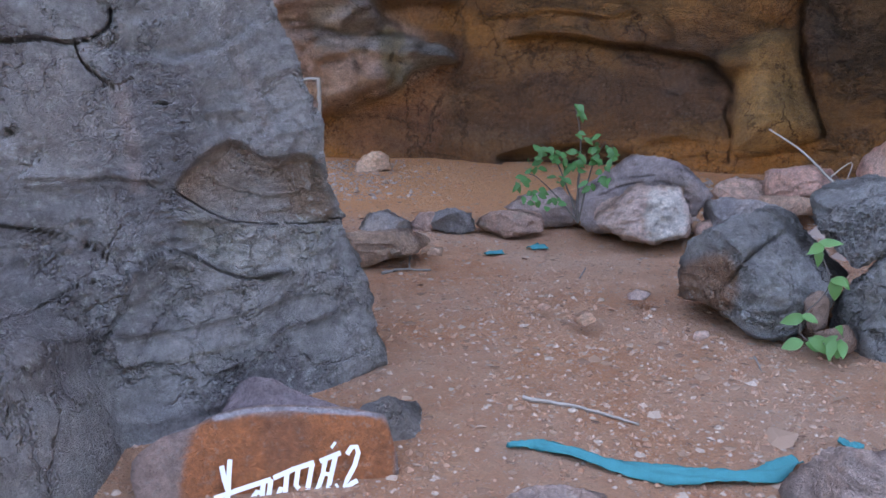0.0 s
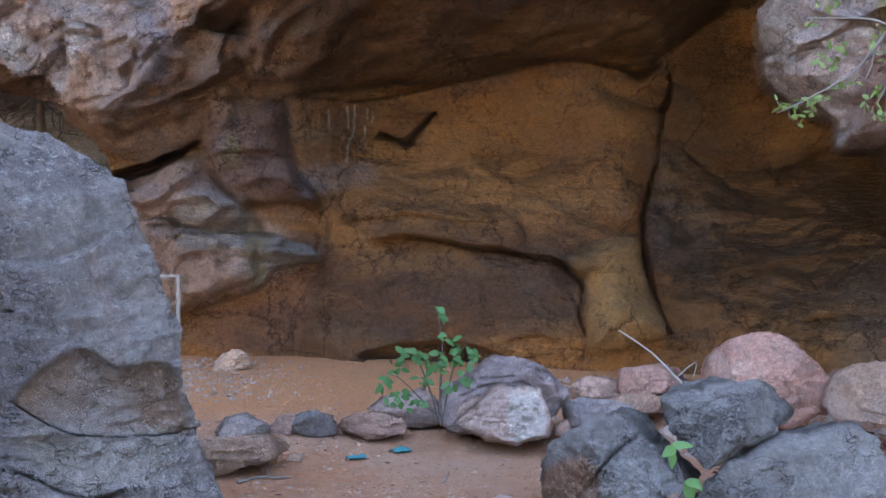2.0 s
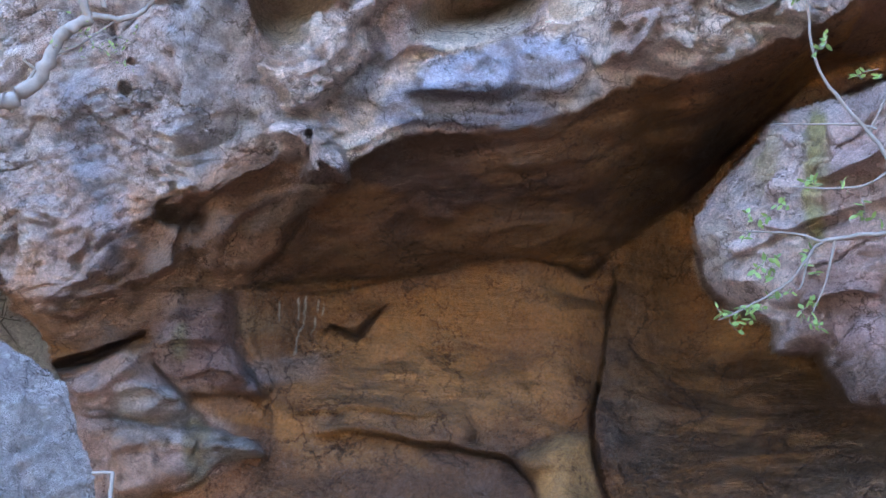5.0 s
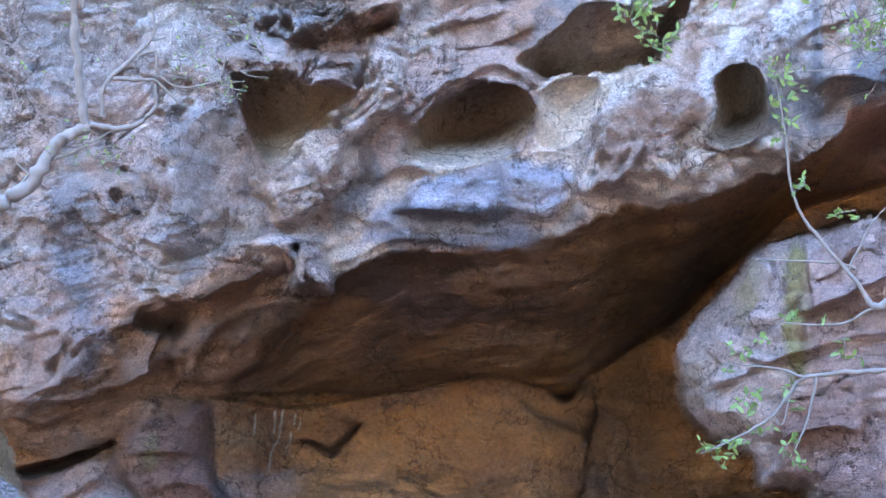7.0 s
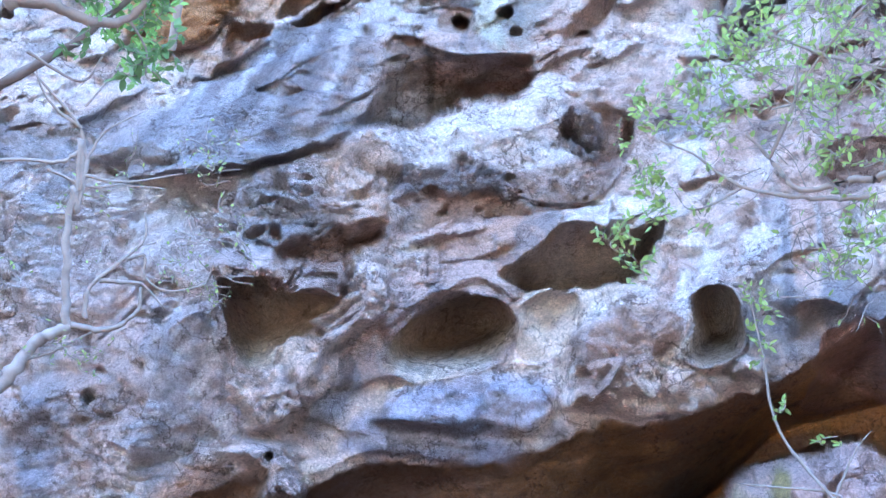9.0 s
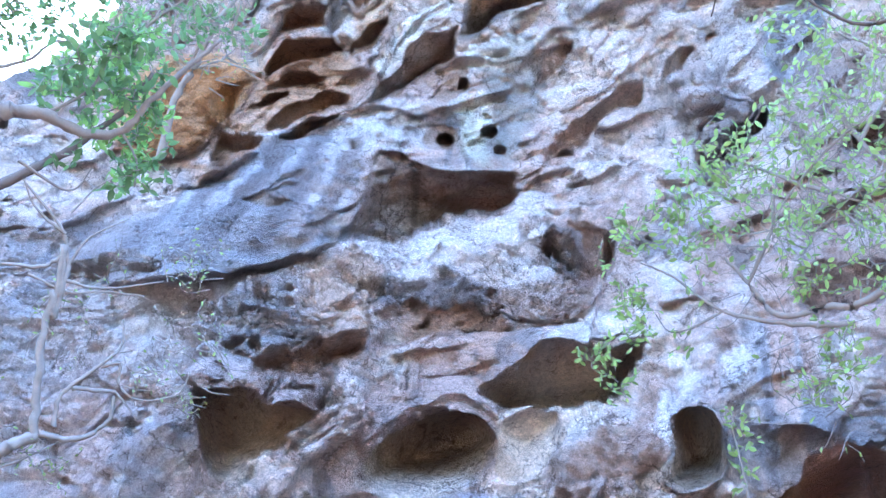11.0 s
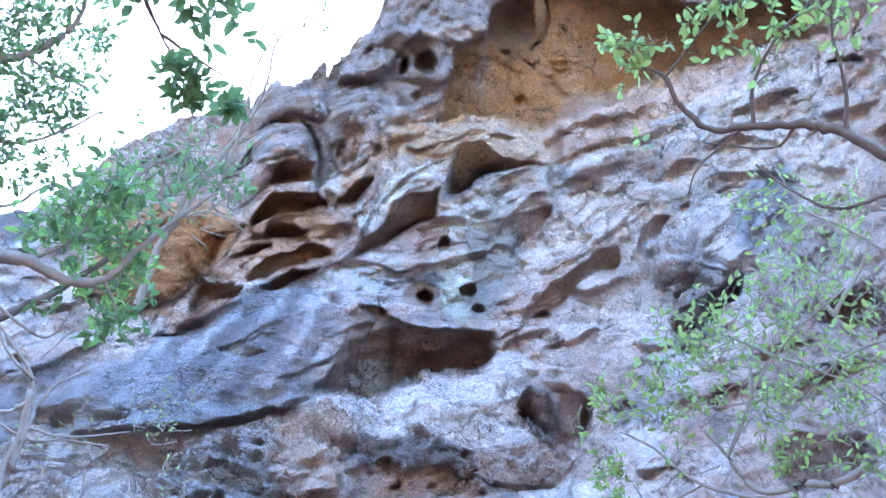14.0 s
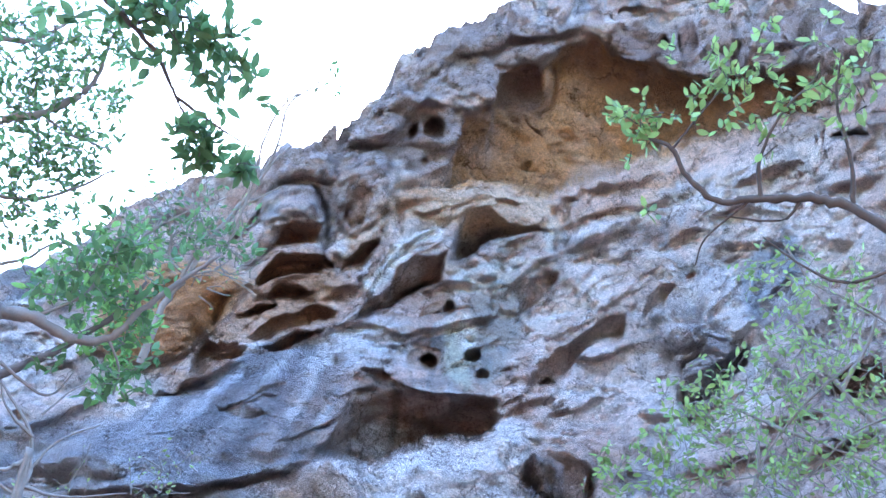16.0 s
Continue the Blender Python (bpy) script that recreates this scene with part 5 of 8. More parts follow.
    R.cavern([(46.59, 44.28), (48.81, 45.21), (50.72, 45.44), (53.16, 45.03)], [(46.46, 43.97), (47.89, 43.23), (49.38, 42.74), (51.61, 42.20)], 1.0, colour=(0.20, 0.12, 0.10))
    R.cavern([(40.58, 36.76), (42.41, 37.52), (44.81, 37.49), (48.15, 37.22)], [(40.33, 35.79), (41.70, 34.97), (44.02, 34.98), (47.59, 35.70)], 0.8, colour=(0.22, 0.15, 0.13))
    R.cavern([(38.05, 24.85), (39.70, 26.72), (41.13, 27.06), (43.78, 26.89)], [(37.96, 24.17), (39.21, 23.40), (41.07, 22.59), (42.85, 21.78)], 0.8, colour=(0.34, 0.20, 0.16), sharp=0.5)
    R.stain_or_shading([(24.76, 52.91), (36.69, 53.87), (34.74, 44.83), (22.57, 42.11), (24.89, 46.43)], (0.62, 0.54, 0.51), 0.8, 0.6)
    R.stain_or_shading([(42.26, 51.80), (47.75, 53.03), (46.51, 48.30), (42.03, 48.30)], (0.16, 0.22, 0.30), 0.5, 0.7)
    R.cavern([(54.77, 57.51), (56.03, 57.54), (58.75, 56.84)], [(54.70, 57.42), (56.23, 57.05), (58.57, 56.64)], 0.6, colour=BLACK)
    for q in ([(39.53, 55.36), (44.51, 55.75), (48.45, 54.32)], [(51.97, 55.36), (58.26, 54.76)], [(43.17, 44.68), (47.97, 45.27), (51.53, 44.54)], [(41.89, 40.81), (46.12, 40.90), (49.74, 40.92)], [(39.52, 53.58), (45.19, 53.49), (49.66, 51.57)], [(43.25, 56.94), (47.22, 57.35), (52.00, 57.10)], [(46.41, 52.54), (50.20, 52.51), (53.25, 51.45)], [(40.16, 42.48), (43.46, 43.09), (46.48, 42.98)], [(30.05, 36.54), (32.60, 36.84), (33.80, 36.49)], [(37.04, 28.00), (38.96, 28.83), (41.94, 27.80)], [(33.60, 40.16), (37.68, 40.48), (41.66, 40.66)], [(30.80, 43.50), (34.24, 43.95), (38.02, 43.90)]):
        R.brow(q, 0.35, 0.4, 1.0)

    # dark and pale runs of water down the grey slab
    for q, w, c in (([(-1.80, 44.24), (-3.88, 40.71), (-6.29, 36.76), (-7.64, 34.59)], 0.9, (0.12, 0.115, 0.13)), ([(0.84, 45.28), (0.13, 42.54), (-1.46, 38.90), (-2.54, 36.51)], 0.8, (0.14, 0.13, 0.145)), ([(-3.74, 42.21), (-6.19, 38.91), (-8.70, 35.60)], 0.5, (0.44, 0.46, 0.52)),
                    ([(4.19, 44.94), (3.63, 42.64), (2.37, 39.87), (1.30, 38.04)], 0.6, (0.20, 0.16, 0.15)), ([(-6.12, 40.38), (-8.89, 37.29), (-11.32, 34.30)], 0.7, (0.13, 0.13, 0.15)), ([(-7.94, 38.69), (-9.24, 35.75), (-9.40, 33.98)], 0.35, (0.52, 0.54, 0.60)), ([(2.93, 45.40), (2.33, 42.71), (1.06, 40.62)], 0.35, (0.48, 0.46, 0.48)), ([(6.42, 44.65), (5.29, 42.28), (4.39, 39.62)], 0.4, (0.40, 0.32, 0.29))):
        R.streak(q, w, c, 0.8)
    for q in ([(-0.24, 40.29), (1.94, 39.77), (1.93, 38.71)], [(1.14, 40.46), (4.00, 40.59), (5.55, 41.62)], [(-6.01, 38.61), (-3.53, 40.10), (-1.04, 41.87)], [(-10.47, 34.96), (-8.14, 36.84), (-5.65, 38.02)]):
        R.crack(q, 0.12, 0.12, (0.10, 0.09, 0.09))
    # pocks in the crust and short wrinkles along the bedding
    rng = np.random.RandomState(12)
    for _ in range(46):
        pb, pe = rng.uniform(-3.5, 8), rng.uniform(29.5, 38)
        if pe < 0.9 * pb + 34.5:
            R.hollow(R.oval(pb, pe, rng.uniform(0.25, 0.7), rng.uniform(0.18, 0.4), rng.uniform(-10, 50), 9), rng.uniform(0.06, 0.2), 0.12, 0.9, (0.25, 0.175, 0.14) if rng.rand() < 0.5 else (0.36, 0.27, 0.23))
    for _ in range(26):
        pb = rng.uniform(9, 24)
        pe = 36.2 + rng.uniform(-2.2, 1.2)
        R.hollow(R.oval(pb, pe, rng.uniform(0.25, 0.6), rng.uniform(0.18, 0.35), rng.uniform(-10, 40), 9), rng.uniform(0.06, 0.18), 0.12, 0.9, (0.26, 0.18, 0.15))
    for _ in range(70):
        pb, pe = rng.uniform(-2, 46), rng.uniform(40, 58)
        length, rise = rng.uniform(1.2, 3.2), rng.uniform(0.25, 0.75)
        c = math.cos(radians(pe))
        q = [(pb + t * length / c, pe + t * length * rise + rng.uniform(-0.15, 0.15)) for t in (-0.5, -0.17, 0.17, 0.5)]
        R.brow(q, rng.uniform(0.07, 0.2), rng.uniform(0.2, 0.35), rng.uniform(0.4, 0.9))
    # pale broken knob that hangs at the lip
    R.block([(-0.50, 17.67), (0.69, 18.48), (2.60, 18.35), (3.81, 17.76), (4.50, 16.74), (5.36, 14.90), (3.57, 15.09), (2.52, 14.50), (2.08, 15.91), (0.64, 16.10)], 0.5, 0.35, 0.3, (0.58, 0.47, 0.42), 1.1)
    R.hollow(R.oval(2.57, 17.73, 0.28, 0.35, 60), 0.4, 0.1, 0.5, DEEP)

    R.stain_or_shading([(44.66, 48.62), (57.63, 48.47), (52.37, 36.00), (35.73, 38.03), (40.16, 42.33)], (0.27, 0.20, 0.185), 2.6, 0.6)
    R.stain_or_shading([(-23.02, 27.13), (-8.30, 33.00), (0.34, 36.29), (0.90, 31.30), (-19.45, 22.88)], (0.34, 0.335, 0.355), 0.7, 0.6)
    R.stain_or_shading([(-25.07, 29.39), (-17.82, 34.52), (-11.72, 36.21), (-7.03, 39.56), (-5.41, 35.36), (-15.15, 31.09), (-22.62, 26.67)], (0.22, 0.22, 0.245), 0.7, 0.75)
    # near-black roof shade beside the hanging pillar, put into the rock colour
    R.stain_or_shading([(24.24, 12.02), (27.95, 14.06), (31.18, 17.25), (28.89, 18.08), (25.23, 15.04)], (0.035, 0.022, 0.015), 0.8, 0.85)
    # rust-orange bed beyond the cleft
    R.tint(every, inside * smooth(22, 24, b + 1.5 * mid) * (1 - smooth(26, 28, b) * smooth(3, 6, e)) * 0.6, (0.17, 0.085, 0.03))
    # unbleached brown alcove rock, with shade put into it, deeper above the seam
    shade_and_bed = inside * (0.34 + 0.06 * smooth(-0.2, 0.8, e - seam)) * (1 - smooth(26, 28, b) * smooth(3, 6, e))
    R.col *= (1 - shade_and_bed)[:, None]
    # weathering relief, rougher where the rock is rugged
    p = R.points()
    bend = np.stack([fbm(p, 0.7, 2, 51), fbm(p, 0.7, 2, 52), fbm(p, 0.7, 2, 53)], -1) * 0.16
    lump = np.abs(fbm(p + bend, (1.1, 1.1, 0.75), 4, 20, 0.5))
    rug = fbm(p + bend, (0.66, 0.66, 0.58), 5, 21, 0.6, ridged=True)
    fine = fbm(p, 0.2, 4, 23, 0.6)
    joint = smooth(0.07, 0.0, np.abs(fbm(p + bend * 1.5, (1.3, 1.3, 0.6), 3, 29)))
    upright = smooth(0.06, 0.0, np.abs(fbm(np.stack([p[:, 0], p[:, 1], p[:, 2] * 0.3], -1) + bend, 0.9, 3, 33)))
    shade_and_bed = fbm(np.stack([p[:, 0] * 0.3, p[:, 1] * 0.3, p[:, 2] - (0.36 * above - 0.1 * inside) * p[:, 0]], -1) + 0.6 * bend, 0.28, 4, 25)
    fold = fbm(np.stack([p[:, 0] * 0.35, p[:, 1] * 0.35, p[:, 2] - 0.36 * p[:, 0]], -1) + bend, 0.75, 3, 26)
    coarse, small = np.zeros(len(p)), np.zeros(len(p))
    crust = np.nonzero(R.rough > 0.5)[0]
    lean = np.stack([p[:, 0], p[:, 1], 1.5 * (p[:, 2] - 0.3 * p[:, 0])], -1)
    coarse[crust] = plates((lean + 1.6 * bend)[crust], 0.75, 28)
    crust = np.nonzero(R.rough > 0.75)[0]
    small[crust] = plates((lean + 0.8 * bend)[crust], 0.3, 48)
    k = R.rough
    k = np.minimum(k, 1) + 0.45 * np.maximum(k - 1, 0)
    swell = k * (0.30 * (lump - 0.2) + 0.09 * rug + 0.10 * fine) + 0.02 * fine + above * 0.14 * fold * smooth(20, 40, e)
    swell += np.clip(R.rough - 0.35, 0, 1.0) * 0.15 * coarse + np.clip(R.rough - 0.65, 0, 1.0) * 0.10 * small
    swell += 0.03 * shade_and_bed * (1 - 0.4 * np.clip(k, 0, 1)) + 0.12 * fbm(p, 1.6, 3, 27) + 0.14 * np.clip(k, 0, 1) * vert * smooth(44, 30, e)
    swell -= (0.01 + 0.05 * np.clip(k, 0, 1.2)) * joint + (0.01 + 0.035 * np.clip(k, 0, 1.2)) * upright
    R.tint(every, np.clip(k - 0.9, 0, 1) * smooth(0.1, -0.35, rug) * 0.35, (0.12, 0.10, 0.10))
    R.tint(every, np.clip(k, 0, 1) * (0.35 * joint + 0.25 * upright), (0.17, 0.13, 0.12))
    R.tint(every, (1 - np.clip(k * 1.5, 0, 1)) * 0.3 * smooth(0.1, 0.4, shade_and_bed + 0.3 * fine), (0.13, 0.075, 0.045))
    R.tint(every, (1 - np.clip(k * 1.5, 0, 1)) * 0.25 * smooth(0.1, 0.4, -shade_and_bed + 0.3 * fine), (0.42, 0.24, 0.11))
    # the weathering stands out square to the rock's own surface
    pts = R.points().reshape(rows, cols, 3)
    even = pts
    for axis in (0, 1):
        pad = [(0, 0)] * 3
        pad[axis] = (21, 20)
        run_sum = np.cumsum(np.pad(even, pad, mode='edge'), axis=axis)
        hi = np.take(run_sum, range(41, run_sum.shape[axis]), axis)
        lo = np.take(run_sum, range(0, run_sum.shape[axis] - 41), axis)
        even = (hi - lo) / 41
    across = np.cross(np.gradient(even, axis=1), np.gradient(even, axis=0))
    across /= np.linalg.norm(across, axis=2)[..., None] + 1e-9
    across *= np.sign(np.sum(across * (CENTRE - even), 2))[..., None]
    across += 0.6 * (CENTRE - pts) / np.linalg.norm(CENTRE - pts, axis=2)[..., None]
    across /= np.linalg.norm(across, axis=2)[..., None] + 1e-9
    pts = pts + across * swell.reshape(rows, cols, 1)
    col = np.clip(R.col, 0.02, 0.8).reshape(rows, cols, 3)
    # the top runs back as a plateau
    back, last = [], pts[-1]
    out = last - CENTRE
    out[:, 2] = 0
    out /= np.linalg.norm(out, axis=1)[:, None]
    for d, drop in ((0.25, 0.02), (0.7, 0.08), (1.6, 0.25), (4, 0.7), (10, 1.4), (25, 4), (45, 12)):
        q = last + out * d - [0, 0, drop]
        q[:, 2] += 0.12 * fbm(q, 1.2, 3, 41)
        back.append(q)
    pts = np.concatenate([pts, np.array(back)])
    col = np.concatenate([col, np.tile(col[-1], (len(back), 1, 1))])
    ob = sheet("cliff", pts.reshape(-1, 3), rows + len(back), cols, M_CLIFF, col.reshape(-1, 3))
    return tagged(ob, "weathered sandstone cliff with an orange rock shelter and wind-scooped hollows", "cliff", kind="structure")


cliff_face = cliff()

# ---- ground ----
SOIL, SAND_SOIL = (0.36, 0.19, 0.105), (0.46, 0.26, 0.14)


def ground_height(x, y):
    p = np.stack([np.asarray(x, float).ravel(), np.asarray(y, float).ravel(), 0 * np.asarray(x, float).ravel()], -1)
    z = 0.05 * fbm(p, 2.4, 3, 61) + 0.02 * fbm(p, 0.5, 3, 62)
    d = np.hypot(p[:, 0], p[:, 1])
    z = z - 0.05 + 1.2 * smooth(14, 60, d) * fbm(p, 25, 3, 63)
    return z.reshape(np.shape(x))


def soil_material():
    n = Nodes("red_sandy_soil", 0.95)
    co = n.node("ShaderNodeSeparateXYZ", Vector=n.co)
    grain, blot, patch = n.noise(70, 8, 0.75), n.noise(7, 6, 0.65), n.noise(0.9, 4, 0.5)
    vor = n.node("ShaderNodeTexVoronoi", Vector=n.co, Scale=55.0, Randomness=1.0)
    # trodden sand lies bare under the overhang, gravel and litter in the open
    bare = n.ramp(n.math('ADD', co.outputs[1], n.math('MULTIPLY', blot, 1.6)), 8.0, 9.2)
    c = n.mix(n.ramp(blot, 0.35, 0.65), (0.50, 0.215, 0.10), (0.56, 0.30, 0.17))
    c = n.mix(n.ramp(grain, 0.42, 0.7, 0, 0.7), c, (0.24, 0.14, 0.095))
    c = n.mix(n.ramp(patch, 0.4, 0.65, 0, 0.5), c, (0.48, 0.34, 0.25))
    chips = n.math('MULTIPLY', n.ramp(vor.outputs["Distance"], 0.28, 0.2), n.ramp(n.noise(21, 2), 0.5, 0.56))
    c = n.mix(n.math('MULTIPLY', chips, 0.75), c, (0.46, 0.37, 0.31))
    c = n.mix(n.math('MULTIPLY', bare, 0.9), c, n.mix(n.ramp(grain, 0.3, 0.7), (0.66, 0.30, 0.125), (0.52, 0.225, 0.09)))
    far = n.math('ADD', n.math('MULTIPLY', co.outputs[0], co.outputs[0]), n.math('MULTIPLY', co.outputs[1], co.outputs[1]))
    # unseen forest floor added round the clearing, its dull colour cuts red bounce light
    c = n.mix(n.ramp(far, 150.0, 330.0), c, n.mix(n.ramp(patch, 0.35, 0.65), (0.17, 0.15, 0.10), (0.13, 0.15, 0.08)))
    n.bump([(blot, 0.05), (grain, 0.025), (chips, 0.012)])
    return n.done(c)


M_SOIL = soil_material()
axis = np.concatenate([-np.geomspace(900, 13, 40), np.linspace(-12, 14, 391), np.geomspace(15, 900, 40)])
gx, gy = np.meshgrid(axis, axis)
gz = ground_height(gx, gy)
ground = sheet("ground", np.stack([gx, gy, gz], -1).reshape(-1, 3), len(axis), len(axis), M_SOIL)
tagged(ground, "red sandy ground with gravel and dry leaf litter", "ground", kind="structure")


# ---- unseen wooded bank behind the clearing, added to block low sky light ----
def bank():
    cols, rows = 160, 24
    a, h = np.meshgrid(np.radians(np.linspace(88, 292, cols)), np.linspace(0, 1, rows))
    d = 15 + 14 * h ** 0.8
    p = np.stack([np.sin(a) * d, np.cos(a) * d, 10.5 * h - 0.6], -1).reshape(-1, 3)
    p[:, 2] += h.ravel() * (1.6 * fbm(p, 4.0, 3, 91) + 1.2 * fbm(p, 1.2, 3, 92))
    n = Nodes("sky_blocker_green", 0.9)
    c = n.mix(n.ramp(n.noise(1.4, 6, 0.7), 0.35, 0.65), (0.035, 0.05, 0.02), (0.11, 0.12, 0.055))
    n.bump([(n.noise(2.5, 6, 0.7), 0.5)])
    return tagged(sheet("unseen_sky_blocker", p, rows, cols, n.done(c)), "unseen dark green bank added across the clearing to block low sky light", "bank", kind="structure")


bank()

# ---- boulders and stones ----
def boulder(name, outline, dist, depth, colours, label, material=None, seed=1, chops=5, rough=0.05, square=0.55, size=(120, 60), carve=None, category="boulder", group="", tilt=0.0, facets=()):
    """A stone with that outline by bearing and rise, dist metres off, its thickness twice the depth."""
    o = np.array(outline, float)
    cb, ce = o.mean(0)
    mid = np.array(spot(cb, ce, dist))
    away = (mid - CENTRE) / np.linalg.norm(mid - CENTRE)
    right = np.cross(away, [0, 0, 1])
    right /= np.linalg.norm(right)
    up = np.cross(right, away)
    flat = np.array([np.array(spot(b, e, dist)) - mid for b, e in outline])
    x, y = flat @ right, flat @ up
    nt, nf = size
    th = np.linspace(0, 2 * np.pi, nt, endpoint=False)
    rho = np.zeros(nt)
    for i in range(len(x)):
        j = (i + 1) % len(x)
        dx, dy = x[j] - x[i], y[j] - y[i]
        det = np.cos(th) * -dy + np.sin(th) * dx
        with np.errstate(divide='ignore', invalid='ignore'):
            s = (x[i] * -dy + y[i] * dx) / det
            t = (np.cos(th) * y[i] - np.sin(th) * x[i]) / det
        ok = (s > 0) & (t >= -1e-6) & (t <= 1 + 1e-6)
        rho = np.where(ok, np.maximum(rho, s), rho)
    rho = 0.7 * rho + 0.15 * (np.roll(rho, 1) + np.roll(rho, -1))
    rim = np.linspace(0, np.pi / 2, nf // 4)[1:-1]
    half = np.arccos(np.linspace(0, 1, nf // 2 - len(rim)) ** (1 / square))
    half = np.sort(np.concatenate([half, rim]))[::-1]
    ph = np.concatenate([-half, half[::-1][::3], [np.pi / 2]])[:, None]
    nf = len(ph)
    c, s = np.abs(np.cos(ph)) ** square, np.sign(ph) * np.abs(np.sin(ph)) ** square
    q = (rho * c)[..., None] * (np.cos(th)[:, None] * right + np.sin(th)[:, None] * up) + (depth * s)[..., None] * (away + tilt * up) * np.ones((1, nt, 1))
    q = q.reshape(-1, 3)
    for fb, fe, fd, nr, na, nu in facets:
        nrm = nr * right + na * away + nu * up
        nrm /= np.linalg.norm(nrm)
        over = (q - (np.array(spot(fb, fe, fd)) - mid)) @ nrm
        q -= np.maximum(over, 0)[:, None] * nrm * 0.97
    rng = np.random.RandomState(seed)
    for _ in range(chops):
        nrm = -away * rng.uniform(0.4, 1.2) + right * rng.uniform(-1, 1) + up * rng.uniform(-0.4, 1.0)
        nrm /= np.linalg.norm(nrm)
        d = q @ nrm
        lim = d.max() * rng.uniform(0.6, 0.88)
        q -= np.maximum(d - lim, 0)[:, None] * nrm * 0.92
    p = mid + q
    out = q / (np.linalg.norm(q, axis=1)[:, None] + 1e-9)
    span = min(1.0, float(rho.max()))
    n = rough * fbm(p, 0.5 * span + 0.05, 5, seed, 0.6) + 0.6 * rough * fbm(p, (0.22 * span + 0.02, 0.22 * span + 0.02, 0.1 * span + 0.02), 4, seed + 5, 0.6, ridged=True)
    p = p + out * n[:, None] * smooth(0.0, 0.2, np.linalg.norm(q, axis=1))[:, None]
    d = p - CENTRE
    r = np.linalg.norm(d, axis=1)
    R = Rock(np.degrees(np.arctan2(d[:, 0], d[:, 1])), np.degrees(np.arcsin(d[:, 2] / r)), r, colours[0], 0.35, seed, 3.0)
    every = np.arange(len(r))
    m = fbm(p, 0.35 * span + 0.05, 4, seed + 9)
    R.tint(every, smooth(-0.05, 0.35, m) * 0.8, colours[1 % len(colours)])
    if len(colours) > 2:
        R.tint(every, smooth(0.05, 0.4, -m + 0.3 * fbm(p, 0.1, 2, seed + 11)) * 0.7, colours[2])
    if carve:
        carve(R)
    ob = sheet(name, R.points(), nf, nt, material or M_STONE, np.clip(R.col, 0.02, 0.85), wrap=True)
    return tagged(ob, label, category, group)


DARK, MIDGREY, BROWNISH = (0.235, 0.225, 0.222), (0.33, 0.318, 0.31), (0.27, 0.19, 0.145)


def great_carve(R):
    """Cracks, flaked scar and ledges on the great boulder."""
    R.block([(-17.08, -11.69), (-13.63, -8.86), (-11.42, -10.16), (-8.55, -9.98), (-7.01, -14.03), (-9.07, -14.26), (-13.05, -14.10), (-15.46, -13.17)], -0.06, 0.5, -0.035, (0.27, 0.19, 0.135), 1.5)
    R.stain_or_shading([(-16.41, -11.90), (-13.65, -9.28), (-8.74, -10.22), (-7.41, -13.95), (-12.68, -14.01), (-15.10, -13.08)], (0.21, 0.14, 0.10), 0.4, 0.6, (0.1, 0.1, 0.06))
    R.stain_or_shading([(-16.14, -12.96), (-12.70, -14.26), (-8.34, -14.17), (-8.81, -16.85), (-13.23, -17.35), (-15.96, -15.42)], (0.32, 0.30, 0.25), 0.5, 0.85, (0.15, 0.15, 0.1))
    R.crack([(-17.26, -11.85), (-14.78, -13.55), (-12.69, -14.19), (-9.07, -14.26), (-6.93, -13.85)], 0.33, 0.070, (0.07, 0.06, 0.055), False)
    R.ledge([(-29.76, -19.61), (-25.94, -18.55), (-22.91, -17.24), (-20.90, -17.10), (-17.37, -15.67), (-13.24, -17.53), (-11.40, -17.09), (-8.46, -17.40)][::-1], 0.06, 1.6)
    R.crack([(-29.76, -19.61), (-25.94, -18.55), (-22.91, -17.31), (-20.91, -17.17), (-17.38, -15.74), (-13.25, -17.60), (-9.56, -17.18)], 0.30, 0.063, (0.17, 0.13, 0.10), False)
    R.crack([(-27.78, -13.25), (-25.42, -13.81), (-22.35, -14.93), (-21.14, -16.06)], 0.30, 0.070, (0.14, 0.11, 0.09), False)
    R.crack([(-27.22, -3.24), (-24.27, -2.80), (-22.19, -3.13), (-20.24, -2.17), (-19.99, -1.04)], 0.27, 0.070, (0.10, 0.09, 0.09), False)
    R.crack([(-22.16, -2.81), (-21.83, -4.27), (-20.83, -5.27), (-19.92, -5.79)], 0.39, 0.098, (0.11, 0.085, 0.07), False)
    R.crack([(-26.37, -8.66), (-25.83, -7.72)], 0.22, 0.056, (0.06, 0.06, 0.06), False)
    R.hollow(R.oval(*(-17.55, -6.69), 0.4, 0.15, 0), 0.05, 0.05, 0.5, (0.13, 0.11, 0.10))
    R.ledge([(-21.59, -3.30), (-16.86, -4.00), (-13.11, -2.85), (-10.98, -1.00)], -0.05, 1.5)
    R.ledge([(-13.46, -3.02), (-12.26, -6.11), (-11.04, -9.64)], -0.05, 1.2)
    R.streak([(-12.95, -3.02), (-11.92, -6.11), (-10.67, -9.29)], 0.45, (0.36, 0.29, 0.27), 0.8)
    R.streak([(-19.93, -5.95), (-19.43, -9.68), (-19.16, -12.44)], 0.6, (0.32, 0.25, 0.23), 0.7)
    R.streak([(-10.87, -6.13), (-9.87, -7.37)], 0.25, (0.42, 0.41, 0.40), 0.7)
    R.block([(-8.39, -25.60), (-5.62, -23.80), (-3.46, -22.97), (-3.10, -24.92), (-5.28, -25.98)], -0.10, 0.4, -0.03, (0.22, 0.17, 0.13), 1.0)
